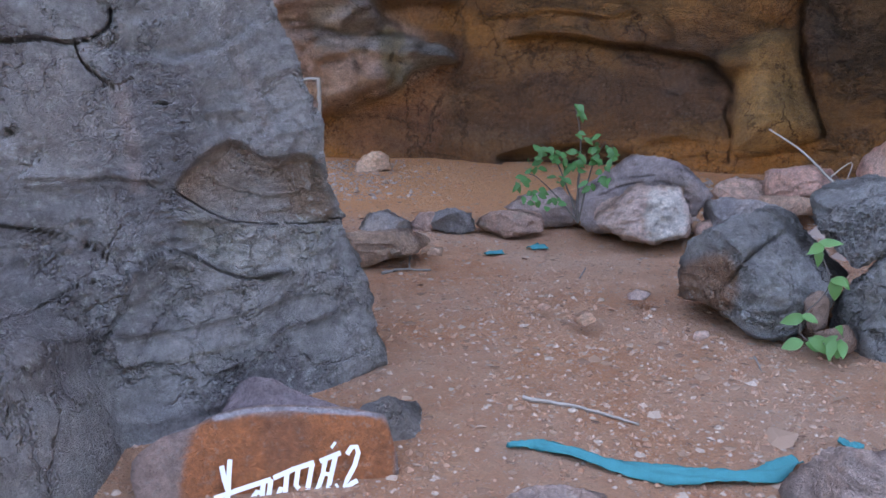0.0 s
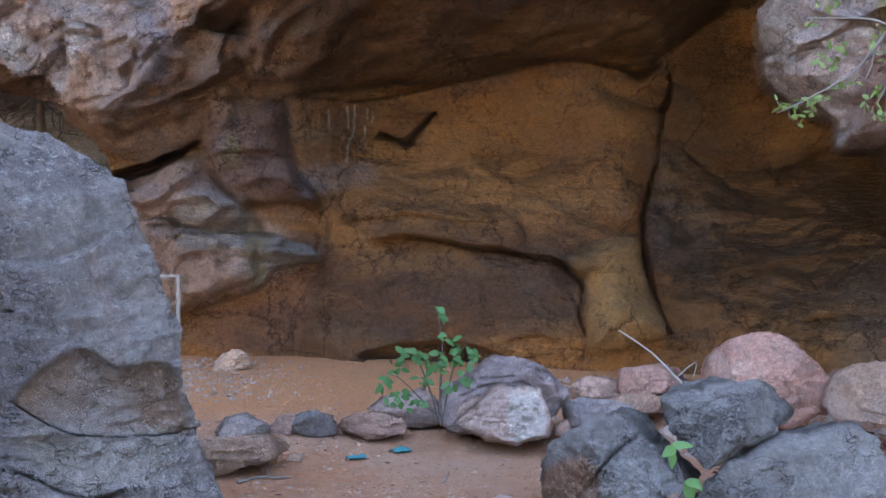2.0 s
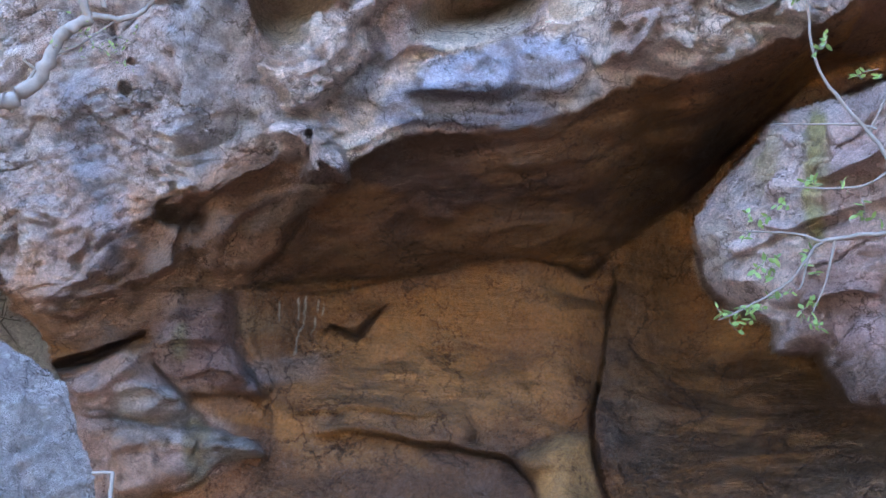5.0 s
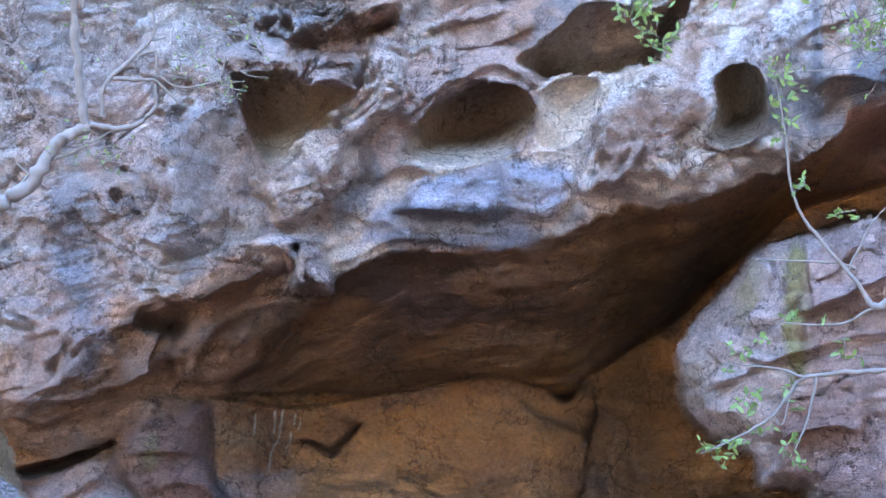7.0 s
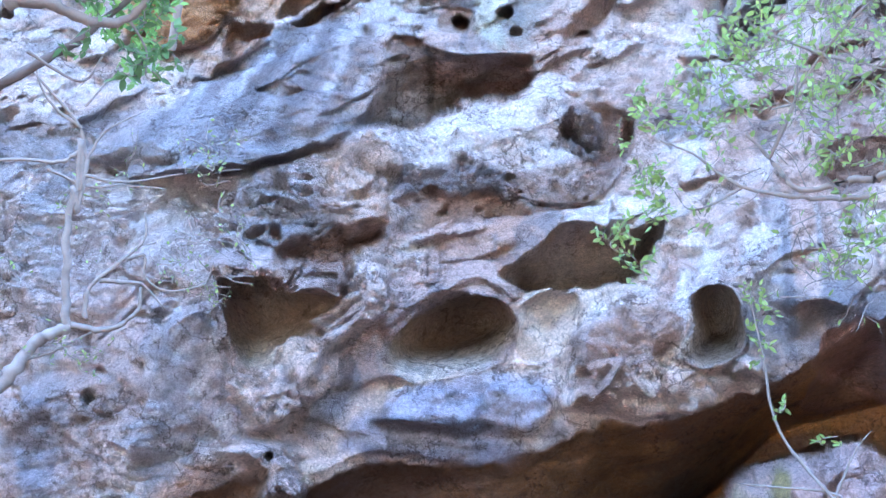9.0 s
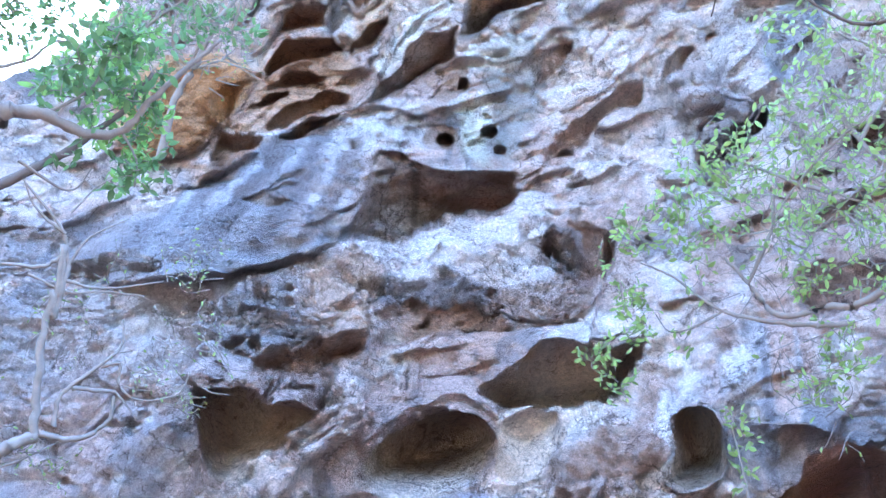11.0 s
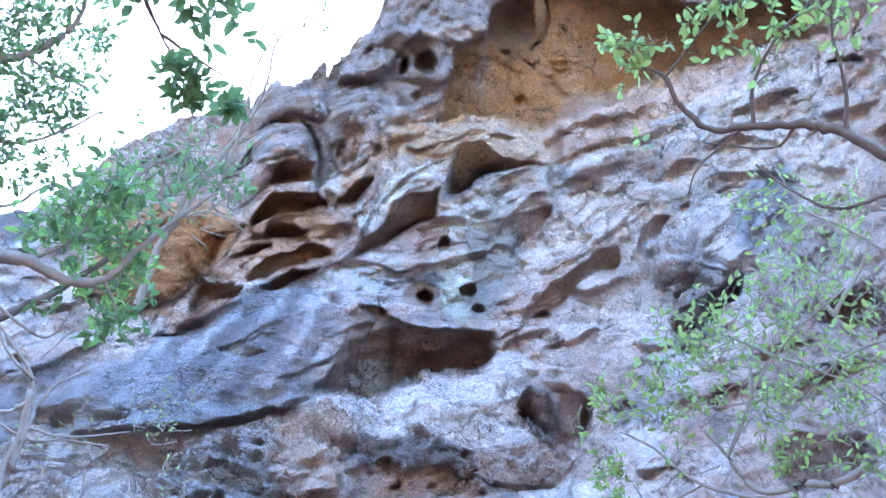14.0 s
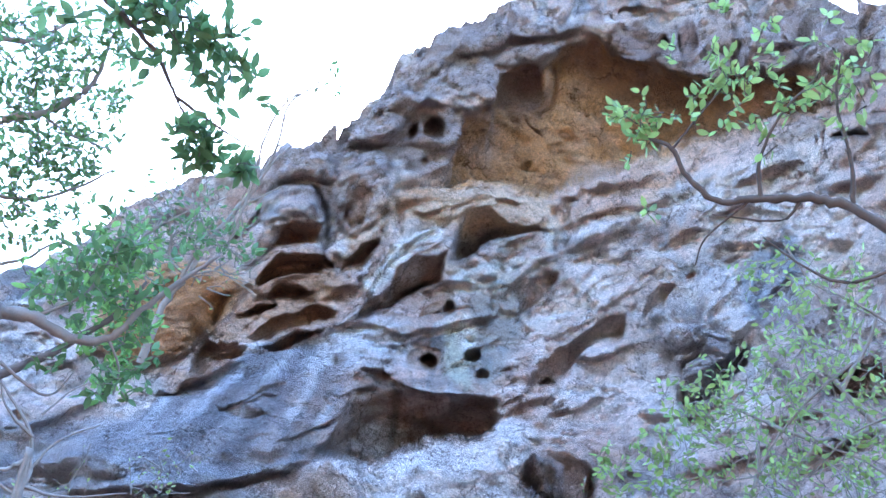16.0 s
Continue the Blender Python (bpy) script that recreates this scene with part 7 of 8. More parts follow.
tree("tree", "slender tree with pale branches and sparse fresh green leaves", [
    ([Vector((4.3, 1.2, -0.1)), Vector((4.2, 1.3, 1.5)), Vector((3.9, 1.5, 3.2)), Vector((3.5, 1.5, 4.6)), Vector((3.0, 1.4, 5.4))], 0.09, 0.045),
    ([Vector((3.0, 1.4, 5.4))] + L(T, (57.78, 53.15), (54.26, 55.78), (50.48, 57.18), (45.38, 58.04), (41.73, 58.46), (38.80, 60.32), (37.57, 62.21), (34.65, 63.12)), 0.03, 0.008),
    (L(T, (54.86, 55.81), (56.48, 58.12), (58.01, 61.58), (61.45, 63.98)), 0.012, 0.004),
    (L(T, (46.29, 57.96), (47.65, 60.24), (51.50, 62.20), (56.94, 63.34)), 0.012, 0.004),
    (L(T, (37.72, 62.20), (42.23, 63.89), (47.09, 65.33)), 0.008, 0.003),
    (L(T, (50.48, 57.18), (47.53, 56.32), (40.77, 57.69)), 0.01, 0.003),
    (L(T, (45.38, 58.04), (39.65, 56.39), (37.92, 54.80)), 0.007, 0.003),
    (L(T, (56.50, 51.44), (51.49, 51.62), (48.19, 53.35), (45.37, 55.62)), 0.012, 0.004),
], [], [(spot(*q, T), s, n, k) for q, s, n, k in (
    ((31.55, 64.97), 0.16, 5, 6), ((33.09, 62.97), 0.17, 6, 6), ((36.45, 63.96), 0.2, 7, 6), ((41.66, 65.02), 0.17, 4, 5), ((44.57, 66.40), 0.17, 5, 6), ((47.81, 65.21), 0.2, 6, 6), ((45.76, 63.41), 0.2, 5, 6), ((51.21, 64.97), 0.18, 5, 6), ((53.11, 62.41), 0.2, 4, 6), ((57.22, 62.90), 0.2, 6, 6), ((61.06, 64.28), 0.2, 6, 6), ((63.43, 62.60), 0.2, 5, 6), ((39.63, 68.36), 0.12, 3, 4), ((49.55, 69.18), 0.12, 3, 4), ((54.99, 67.46), 0.15, 3, 4), ((33.58, 58.70), 0.1, 2, 4), ((58.25, 61.14), 0.2, 4, 5), ((48.16, 60.51), 0.2, 3, 4))], 0.068, M_BARK_DARK, M_LEAF_LIGHT, 71)

# shrub before the right-hand rocks
S = 6.2
tree("tree", "straggling shrub with pale twigs and small fresh green leaves", [
    ([Vector((4.9, 4.0, -0.1)), Vector((4.8, 4.1, 1.6)), spot(*(42.45, 14.49), S), spot(*(39.64, 15.13), S)], 0.05, 0.028),
    (L(S, (39.64, 15.13), (38.41, 17.36), (36.62, 19.78), (35.50, 22.32), (35.26, 26.27), (34.83, 29.51)), 0.016, 0.005),
    (L(S, (39.64, 15.13), (37.53, 14.22), (33.97, 14.48)), 0.012, 0.004),
    (L(S, (38.90, 17.50), (37.80, 17.87), (35.18, 18.15), (32.97, 18.39)), 0.010, 0.004),
    (L(S, (38.40, 17.30), (39.90, 19.93), (41.12, 21.14)), 0.010, 0.004),
    (L(S, (42.20, 11.93), (40.04, 11.50), (37.01, 11.32), (35.41, 11.07), (34.55, 10.06), (33.35, 8.64), (31.00, 7.24), (29.31, 6.47)), 0.018, 0.005),
    (L(S, (35.57, 11.07), (33.82, 11.68), (30.82, 11.92)), 0.010, 0.004),
    (L(S, (36.22, 11.23), (35.59, 8.74), (34.69, 6.75)), 0.010, 0.004),
    (L(S, (34.73, 10.40), (34.14, 8.38), (33.67, 8.71)), 0.007, 0.003),
    (L(S, (47.17, 36.28), (44.40, 35.48), (43.05, 35.73), (39.25, 35.68), (37.42, 37.88), (36.01, 39.60)), 0.032, 0.012),
    (L(S, (44.19, 34.52), (41.75, 34.75), (38.06, 35.50), (34.61, 36.68), (31.88, 38.68), (29.34, 39.75)), 0.022, 0.006),
    (L(S, (35.59, 36.39), (31.58, 35.22), (30.01, 36.73)), 0.010, 0.003),
    (L(S, (37.42, 37.88), (39.73, 40.73), (40.62, 43.21)), 0.014, 0.005),
    (L(S, (49.36, 46.31), (45.03, 44.74), (41.04, 42.23), (37.33, 37.80)), 0.010, 0.005),
    (L(S, (52.11, 42.87), (47.71, 42.49), (43.56, 40.47)), 0.012, 0.004),
    (L(S, (50.17, 38.57), (47.85, 40.74), (45.04, 42.30), (43.39, 43.97)), 0.012, 0.004),
    (L(S, (53.25, 47.79), (51.08, 49.77), (48.40, 51.47), (47.07, 54.23)), 0.010, 0.004),
], [], [(spot(*q, S), s, n, k) for q, s, n, k in (
    ((31.51, 12.09), 0.16, 4, 5), ((34.30, 14.48), 0.14, 4, 4), ((33.08, 13.47), 0.1, 2, 3), ((32.41, 9.70), 0.18, 5, 5), ((30.16, 6.94), 0.16, 5, 5), ((31.66, 7.32), 0.14, 4, 5), ((34.54, 6.91), 0.14, 4, 5), ((32.98, 7.69), 0.14, 3, 4), ((35.03, 10.06), 0.14, 3, 4), ((35.80, 22.64), 0.14, 4, 4), ((35.74, 27.06), 0.16, 4, 4), ((35.01, 29.49), 0.14, 4, 4), ((25.69, 33.78), 0.14, 4, 4), ((26.88, 32.03), 0.16, 5, 4), ((37.10, 12.55), 0.2, 4, 4), ((39.32, 20.65), 0.2, 3, 4),
    ((28.07, 41.04), 0.3, 8, 5), ((31.72, 41.78), 0.35, 10, 5), ((34.94, 42.77), 0.35, 13, 5), ((38.98, 43.50), 0.35, 13, 5), ((43.25, 42.04), 0.4, 12, 5), ((41.31, 36.44), 0.25, 8, 5), ((42.78, 32.49), 0.35, 12, 5), ((40.68, 30.78), 0.25, 8, 5), ((28.73, 36.82), 0.25, 8, 5), ((25.84, 33.74), 0.16, 5, 5), ((27.05, 32.09), 0.16, 5, 5), ((29.08, 35.38), 0.15, 5, 5), ((35.37, 29.65), 0.2, 4, 4), ((35.39, 26.52), 0.14, 4, 4), ((32.13, 34.47), 0.15, 4, 4),
    ((36.32, 41.37), 0.6, 16, 1), ((46.96, 46.13), 0.7, 20, 1), ((46.25, 38.66), 0.7, 20, 1), ((40.90, 34.07), 0.7, 16, 1), ((39.61, 40.08), 0.6, 16, 1), ((40.17, 29.83), 0.5, 10, 1),
    ((27.57, 42.21), 0.2, 8, 5), ((31.96, 43.11), 0.25, 12, 5), ((35.17, 45.01), 0.3, 15, 5), ((38.64, 45.36), 0.3, 15, 5), ((32.95, 40.22), 0.3, 14, 5), ((42.73, 47.61), 0.4, 17, 5), ((44.05, 44.57), 0.4, 19, 5), ((48.52, 46.50), 0.4, 17, 5), ((46.72, 39.93), 0.4, 19, 5), ((49.65, 42.07), 0.4, 19, 5), ((47.32, 50.29), 0.4, 14, 5), ((51.76, 51.01), 0.3, 12, 5), ((44.65, 52.59), 0.3, 8, 5), ((28.65, 37.58), 0.2, 8, 5), ((28.05, 35.15), 0.2, 8, 5), ((40.48, 40.22), 0.35, 12, 5), ((43.56, 32.78), 0.35, 12, 5), ((47.04, 36.51), 0.35, 14, 5), ((24.61, 33.92), 0.15, 5, 4), ((41.87, 37.64), 0.3, 8, 5))], 0.065, M_BARK_PALE, M_LEAF_LIGHT, 72)

# denser bush behind it
V = 7.4
tree("tree", "dense leafy bush growing before grey crags", [
    ([Vector((6.2, 3.6, -0.1)), Vector((6.0, 3.6, 3.0)), spot(*(51.77, 38.35), V), spot(*(49.58, 41.96), V)], 0.07, 0.04),
    (L(V, (49.58, 41.96), (47.79, 44.62), (46.64, 47.21), (45.96, 50.11)), 0.03, 0.008),
    (L(V, (49.58, 41.96), (45.00, 42.06), (40.77, 43.93), (37.48, 45.61)), 0.028, 0.008),
    (L(V, (47.79, 44.62), (51.24, 47.00), (53.49, 49.25)), 0.02, 0.007),
    (L(V, (45.00, 42.06), (42.41, 40.75), (38.08, 40.50)), 0.02, 0.007),
], [], [(spot(*q, V), s, n, k) for q, s, n, k in (
    ((44.84, 47.50), 0.45, 10, 6), ((49.33, 48.78), 0.5, 12, 6), ((51.00, 45.68), 0.5, 12, 6), ((46.12, 44.90), 0.5, 12, 6), ((48.81, 42.10), 0.5, 12, 6), ((43.35, 42.28), 0.5, 12, 6), ((45.87, 39.98), 0.5, 12, 6), ((38.98, 44.11), 0.4, 8, 6), ((39.43, 40.72), 0.45, 9, 6), ((36.61, 46.03), 0.3, 5, 5), ((46.88, 52.06), 0.4, 7, 5), ((34.99, 42.71), 0.35, 5, 5))], 0.062, M_BARK_PALE, M_LEAF_LIGHT, 79)

# bare crooked tree before the grey face
B = 9.0
tree("tree", "crooked bare tree with pale curling branches", [
    ([Vector((-4.4, 8.0, -0.1)), Vector((-4.2, 8.0, 2.2)), spot(*(-17.89, 15.61), B), spot(*(-15.83, 17.34), B), spot(*(-14.31, 19.18), B), spot(*(-13.36, 21.72), B), spot(*(-11.76, 23.05), B)], 0.09, 0.05),
    (L(B, (-12.10, 22.97), (-12.94, 25.58), (-13.86, 28.05), (-14.44, 30.88), (-14.05, 30.91), (-15.13, 33.77), (-13.80, 29.48), (-14.37, 32.80)), 0.042, 0.024),
    (L(B, (-11.76, 23.05), (-9.53, 23.33), (-8.11, 24.78), (-8.30, 26.31)), 0.033, 0.015),
    (L(B, (-11.21, 23.76), (-11.43, 25.61), (-9.89, 27.75), (-9.02, 29.25), (-9.51, 30.84)), 0.027, 0.009),
    (L(B, (-10.99, 26.06), (-9.24, 26.39), (-8.23, 26.50), (-6.36, 25.31)), 0.024, 0.007),
    (L(B, (-9.72, 27.79), (-8.69, 28.23), (-8.26, 27.01), (-6.65, 26.48), (-4.35, 27.45), (-4.03, 28.90)), 0.018, 0.005),
    (L(B, (-14.31, 19.18), (-15.43, 19.87), (-13.75, 18.89)), 0.012, 0.005),
    (L(B, (-15.70, 16.76), (-14.43, 19.76), (-12.42, 21.25), (-10.37, 23.08)), 0.018, 0.007),
    (L(B, (-14.89, 33.14), (-16.01, 32.06), (-18.69, 31.30), (-20.74, 30.19)), 0.024, 0.012),
    (L(B, (-14.41, 31.87), (-11.76, 32.13), (-7.82, 33.74)), 0.018, 0.006),
    (L(B, (-15.38, 34.40), (-18.07, 35.22), (-20.00, 36.93)), 0.018, 0.006),
    (L(B, (-15.70, 35.70), (-14.72, 37.80), (-12.85, 39.46)), 0.012, 0.005),
    (L(B, (-14.37, 32.80), (-15.61, 34.51), (-18.06, 35.72), (-19.81, 36.45)), 0.021, 0.009),
    (L(B, (-14.37, 32.80), (-13.74, 34.85), (-11.79, 36.64)), 0.015, 0.006),
    (L(B, (-16.50, 31.46), (-13.67, 31.27), (-11.68, 31.96), (-8.73, 32.54)), 0.015, 0.006),
], [], [(spot(*q, B), s, n, k) for q, s, n, k in (
    ((-6.58, 28.06), 0.5, 14, 2), ((-3.73, 27.21), 0.4, 12, 3), ((-6.16, 29.87), 0.5, 10, 1), ((-12.81, 21.50), 0.4, 10, 3), ((-10.70, 21.27), 0.4, 10, 4), ((-15.52, 24.57), 0.5, 8, 1), ((-3.06, 30.12), 0.5, 10, 2), ((-6.02, 34.78), 0.5, 12, 3), ((-13.49, 30.29), 0.6, 12, 3), ((-6.28, 35.57), 0.5, 10, 3), ((-11.82, 33.70), 0.5, 8, 2))], 0.05, M_BARK_PALE, M_LEAF_LIGHT, 73, fine=0.006)

# leafy tree beside the clearing, seen against the sky
G = 5.6
tree("tree", "leafy green tree with grey crooked branches", [
    ([Vector((-3.6, 2.2, -0.1)), Vector((-3.4, 2.4, 2.0)), Vector((-3.0, 2.8, 4.0)), spot(*(-26.42, 37.90), G), spot(*(-23.09, 40.08), G)], 0.10, 0.05),
    (L(G, (-23.09, 40.08), (-20.95, 40.85), (-18.05, 40.88), (-15.47, 41.92), (-14.45, 44.39), (-12.57, 47.36), (-10.97, 49.63)), 0.045, 0.01),
    (L(G, (-20.95, 40.85), (-18.94, 43.51), (-18.98, 46.34), (-19.24, 48.30)), 0.012, 0.004),
    (L(G, (-15.47, 41.92), (-13.56, 40.78), (-12.82, 39.19)), 0.010, 0.004),
    (L(G, (-20.94, 37.82), (-16.99, 37.44), (-16.21, 39.29)), 0.012, 0.004),
], [], [(spot(*q, G), s, n, k) for q, s, n, k in (
    ((-21.37, 42.31), 0.25, 7, 7), ((-20.92, 44.99), 0.28, 10, 7), ((-19.54, 46.90), 0.28, 11, 7), ((-16.48, 46.66), 0.25, 9, 7), ((-17.85, 44.02), 0.28, 10, 7), ((-14.90, 44.91), 0.2, 5, 6), ((-14.11, 42.10), 0.22, 7, 7), ((-13.26, 39.77), 0.18, 7, 7), ((-12.43, 41.23), 0.15, 5, 6), ((-18.97, 41.90), 0.2, 5, 6), ((-19.51, 39.29), 0.2, 3, 5), ((-13.67, 48.63), 0.15, 3, 4), ((-8.58, 49.65), 0.12, 2, 4))], 0.085, M_BARK_PALE, M_LEAF_DARK, 74)

N = 5.0
tree("tree", "overhanging branch of broad glossy green leaves", [
    ([Vector((-2.6, -0.6, -0.1)), Vector((-2.7, -0.4, 2.5)), Vector((-2.4, 0.6, 5.0)), spot(*(-46.25, 57.36), N), spot(*(-38.57, 57.45), N)], 0.08, 0.03),
    (L(N, (-38.57, 57.45), (-32.39, 57.71), (-27.92, 57.47), (-23.88, 56.38), (-20.92, 55.57)), 0.018, 0.005),
    (L(N, (-32.39, 57.71), (-28.77, 60.32), (-22.85, 60.43), (-19.66, 60.01)), 0.012, 0.004),
    (L(N, (-23.88, 56.38), (-18.80, 56.49), (-14.41, 56.50)), 0.010, 0.004),
], [], [(spot(*q, N), s, n, k) for q, s, n, k in (
    ((-33.61, 57.91), 0.22, 8, 7), ((-30.88, 59.13), 0.22, 9, 7), ((-28.77, 60.79), 0.22, 9, 7), ((-25.08, 61.23), 0.2, 8, 7), ((-22.43, 60.17), 0.2, 8, 6), ((-19.27, 59.74), 0.16, 6, 6), ((-25.30, 58.84), 0.2, 6, 6), ((-29.14, 57.26), 0.18, 5, 6), ((-20.79, 55.19), 0.2, 8, 7), ((-17.08, 55.07), 0.18, 8, 7), ((-14.45, 55.24), 0.18, 7, 7), ((-18.16, 54.20), 0.14, 5, 6), ((-36.76, 54.61), 0.15, 4, 6), ((-19.83, 57.56), 0.06, 2, 3))], 0.10, M_BARK_DARK, M_LEAF_DARK, 75, up=-0.5)

K = 10.0
tree("tree", "airy tree of small leaves against the white sky", [
    ([Vector((-7.5, 3.2, -0.1)), Vector((-7.3, 3.4, 4.0)), Vector((-6.6, 4.2, 8.0)), spot(*(-34.45, 43.62), K), spot(*(-31.92, 47.78), K)], 0.16, 0.06),
    (L(K, (-31.92, 47.78), (-30.18, 49.56), (-28.88, 51.80), (-29.08, 53.55), (-30.85, 55.79)), 0.05, 0.015),
    (L(K, (-29.12, 43.94), (-25.69, 45.58), (-23.62, 47.72), (-22.33, 49.71)), 0.03, 0.01),
    (L(K, (-38.21, 50.23), (-35.09, 52.31), (-34.20, 55.52)), 0.035, 0.012),
    (L(K, (-25.48, 40.73), (-23.28, 42.41), (-22.11, 44.29), (-19.44, 44.83)), 0.025, 0.008),
    (L(K, (-30.18, 49.56), (-26.84, 49.85), (-22.90, 50.72)), 0.02, 0.006),
    (L(K, (-9.76, 49.25), (-10.35, 52.88), (-11.91, 56.65), (-11.71, 59.25), (-8.41, 62.13)), 0.02, 0.006),
    (L(K, (-10.35, 52.88), (-9.35, 56.24), (-6.79, 58.18)), 0.012, 0.005),
    (L(K, (-11.71, 59.25), (-14.48, 59.91)), 0.01, 0.004),
    (L(K, (-12.07, 46.41), (-12.12, 49.21), (-15.26, 51.27)), 0.02, 0.006),
    (L(K, (-16.81, 47.30), (-14.99, 49.72), (-12.18, 52.04)), 0.02, 0.006),
    (L(K, (-13.68, 46.99), (-15.29, 48.77), (-18.41, 49.49)), 0.02, 0.006),
], [], [(spot(*q, K), s, n, k) for q, s, n, k in (
    ((-36.80, 52.49), 0.7, 33, 8), ((-32.92, 50.97), 0.7, 33, 8), ((-30.32, 52.77), 0.6, 27, 8), ((-31.42, 48.70), 0.6, 27, 8), ((-27.89, 47.40), 0.7, 33, 8), ((-26.16, 49.80), 0.6, 22, 8), ((-24.29, 47.79), 0.5, 21, 8), ((-26.71, 45.05), 0.6, 24, 8), ((-31.22, 55.56), 0.5, 18, 8), ((-22.96, 45.09), 0.5, 12, 7), ((-25.99, 52.61), 0.5, 15, 7), ((-25.02, 43.08), 0.4, 9, 7), ((-8.38, 61.34), 0.3, 6, 3), ((-13.66, 50.25), 0.7, 33, 3), ((-15.29, 48.77), 0.6, 27, 4), ((-10.48, 49.40), 0.5, 21, 4), ((-18.06, 47.98), 0.4, 15, 3))], 0.10, M_BARK_PALE, M_LEAF_DARK, 76, fine=0.006)

# bare bush on the shoulder of the cliff
tree("tree", "bare grey bush with tangled twigs on a rock shoulder", [
    ([spot(-11.21, 40.62, 12.0), spot(-11.90, 44.23, 12.0), spot(-11.44, 46.39, 12.0), spot(-11.20, 48.89, 12.0), spot(-10.44, 51.59, 12.0), spot(-9.79, 53.43, 12.0)], 0.05, 0.025),
    ([spot(-9.79, 53.43, 12.0), spot(-9.97, 56.21, 12.0), spot(-11.10, 58.91, 12.0), spot(-9.38, 60.83, 12.0), spot(-8.42, 62.36, 12.0)], 0.022, 0.006),
    ([spot(-11.10, 58.91, 12.0), spot(-13.35, 60.04, 12.0), spot(-15.99, 60.81, 12.0)], 0.012, 0.005),
    ([spot(-10.44, 51.59, 12.0), spot(-8.99, 52.88, 12.0), spot(-7.43, 54.17, 12.0)], 0.02, 0.006),
    ([spot(-11.20, 48.89, 12.0), spot(-13.89, 49.91, 12.0), spot(-16.08, 50.26, 12.0), spot(-17.53, 50.47, 12.0)], 0.02, 0.006),
    ([spot(-13.89, 49.91, 12.0), spot(-14.59, 51.28, 12.0), spot(-14.08, 52.73, 12.0)], 0.014, 0.005),
    ([spot(-11.44, 46.39, 12.0), spot(-14.83, 47.07, 12.0), spot(-17.56, 47.52, 12.0), spot(-20.37, 47.44, 12.0)], 0.022, 0.006),
    ([spot(-14.83, 47.07, 12.0), spot(-16.13, 48.16, 12.0), spot(-15.93, 49.49, 12.0)], 0.012, 0.005),
    ([spot(-11.44, 46.39, 12.0), spot(-9.49, 47.50, 12.0), spot(-7.19, 47.48, 12.0), spot(-5.34, 47.27, 12.0)], 0.014, 0.005),
    ([spot(-11.20, 48.89, 12.0), spot(-9.56, 49.07, 12.0), spot(-6.95, 48.74, 12.0)], 0.014, 0.005),
    ([spot(-9.97, 56.21, 12.0), spot(-8.32, 57.52, 12.0), spot(-5.82, 58.00, 12.0)], 0.012, 0.004),
    ([spot(-9.79, 53.43, 12.0), spot(-11.50, 54.90, 12.0), spot(-13.78, 55.75, 12.0)], 0.012, 0.004),
    ([spot(-15.52, 45.96, 12.0), spot(-14.09, 44.95, 12.0), spot(-11.97, 45.00, 12.0)], 0.012, 0.004),
    ([spot(-9.38, 60.83, 12.0), spot(-6.66, 61.35, 12.0), spot(-5.08, 63.08, 12.0)], 0.008, 0.004)],
    [], [(spot(-13.24, 48.53, 12.0), 0.7, 26, 1), (spot(-10.59, 50.32, 12.0), 0.6, 22, 1), (spot(-15.79, 47.48, 12.0), 0.7, 24, 1), (spot(-9.94, 47.34, 12.0), 0.6, 18, 2), (spot(-16.22, 49.78, 12.0), 0.6, 18, 1), (spot(-7.66, 48.91, 12.0), 0.5, 12, 2), (spot(-9.29, 59.25, 12.0), 0.6, 10, 0)], 0.06, M_BARK_PALE, M_LEAF_LIGHT, 79, fine=0.009)
# fresh leafy shoots before the rusty beds
tree("tree", "bright green leafy young tree before rusty rock beds", [
    ([spot(-26, -8, 6.5), spot(-25, 15, 6.5), spot(-23, 32, 6.5), spot(-18.76, 38.50, 6.5), spot(-17.46, 40.27, 6.5), spot(-15.79, 42.97, 6.5), spot(-14.98, 45.71, 6.5)], 0.05, 0.012)],
    [], [(spot(-19.52, 46.94, 6.5), 0.25, 14, 8), (spot(-17.12, 46.81, 6.5), 0.25, 14, 8), (spot(-19.25, 45.01, 6.5), 0.3, 14, 8), (spot(-16.17, 45.20, 6.5), 0.25, 12, 8), (spot(-19.00, 43.09, 6.5), 0.3, 14, 8), (spot(-16.29, 43.54, 6.5), 0.25, 12, 8), (spot(-21.61, 42.60, 6.5), 0.25, 8, 7), (spot(-16.89, 41.30, 6.5), 0.25, 10, 8), (spot(-13.83, 41.83, 6.5), 0.22, 10, 8), (spot(-13.07, 40.22, 6.5), 0.2, 10, 8), (spot(-13.63, 43.48, 6.5), 0.2, 8, 7), (spot(-13.14, 39.06, 6.5), 0.15, 6, 8)], 0.075, M_BARK_DARK, M_LEAF_FRESH, 80)

# bare pale trees on the slope under the great block
F = 14.0
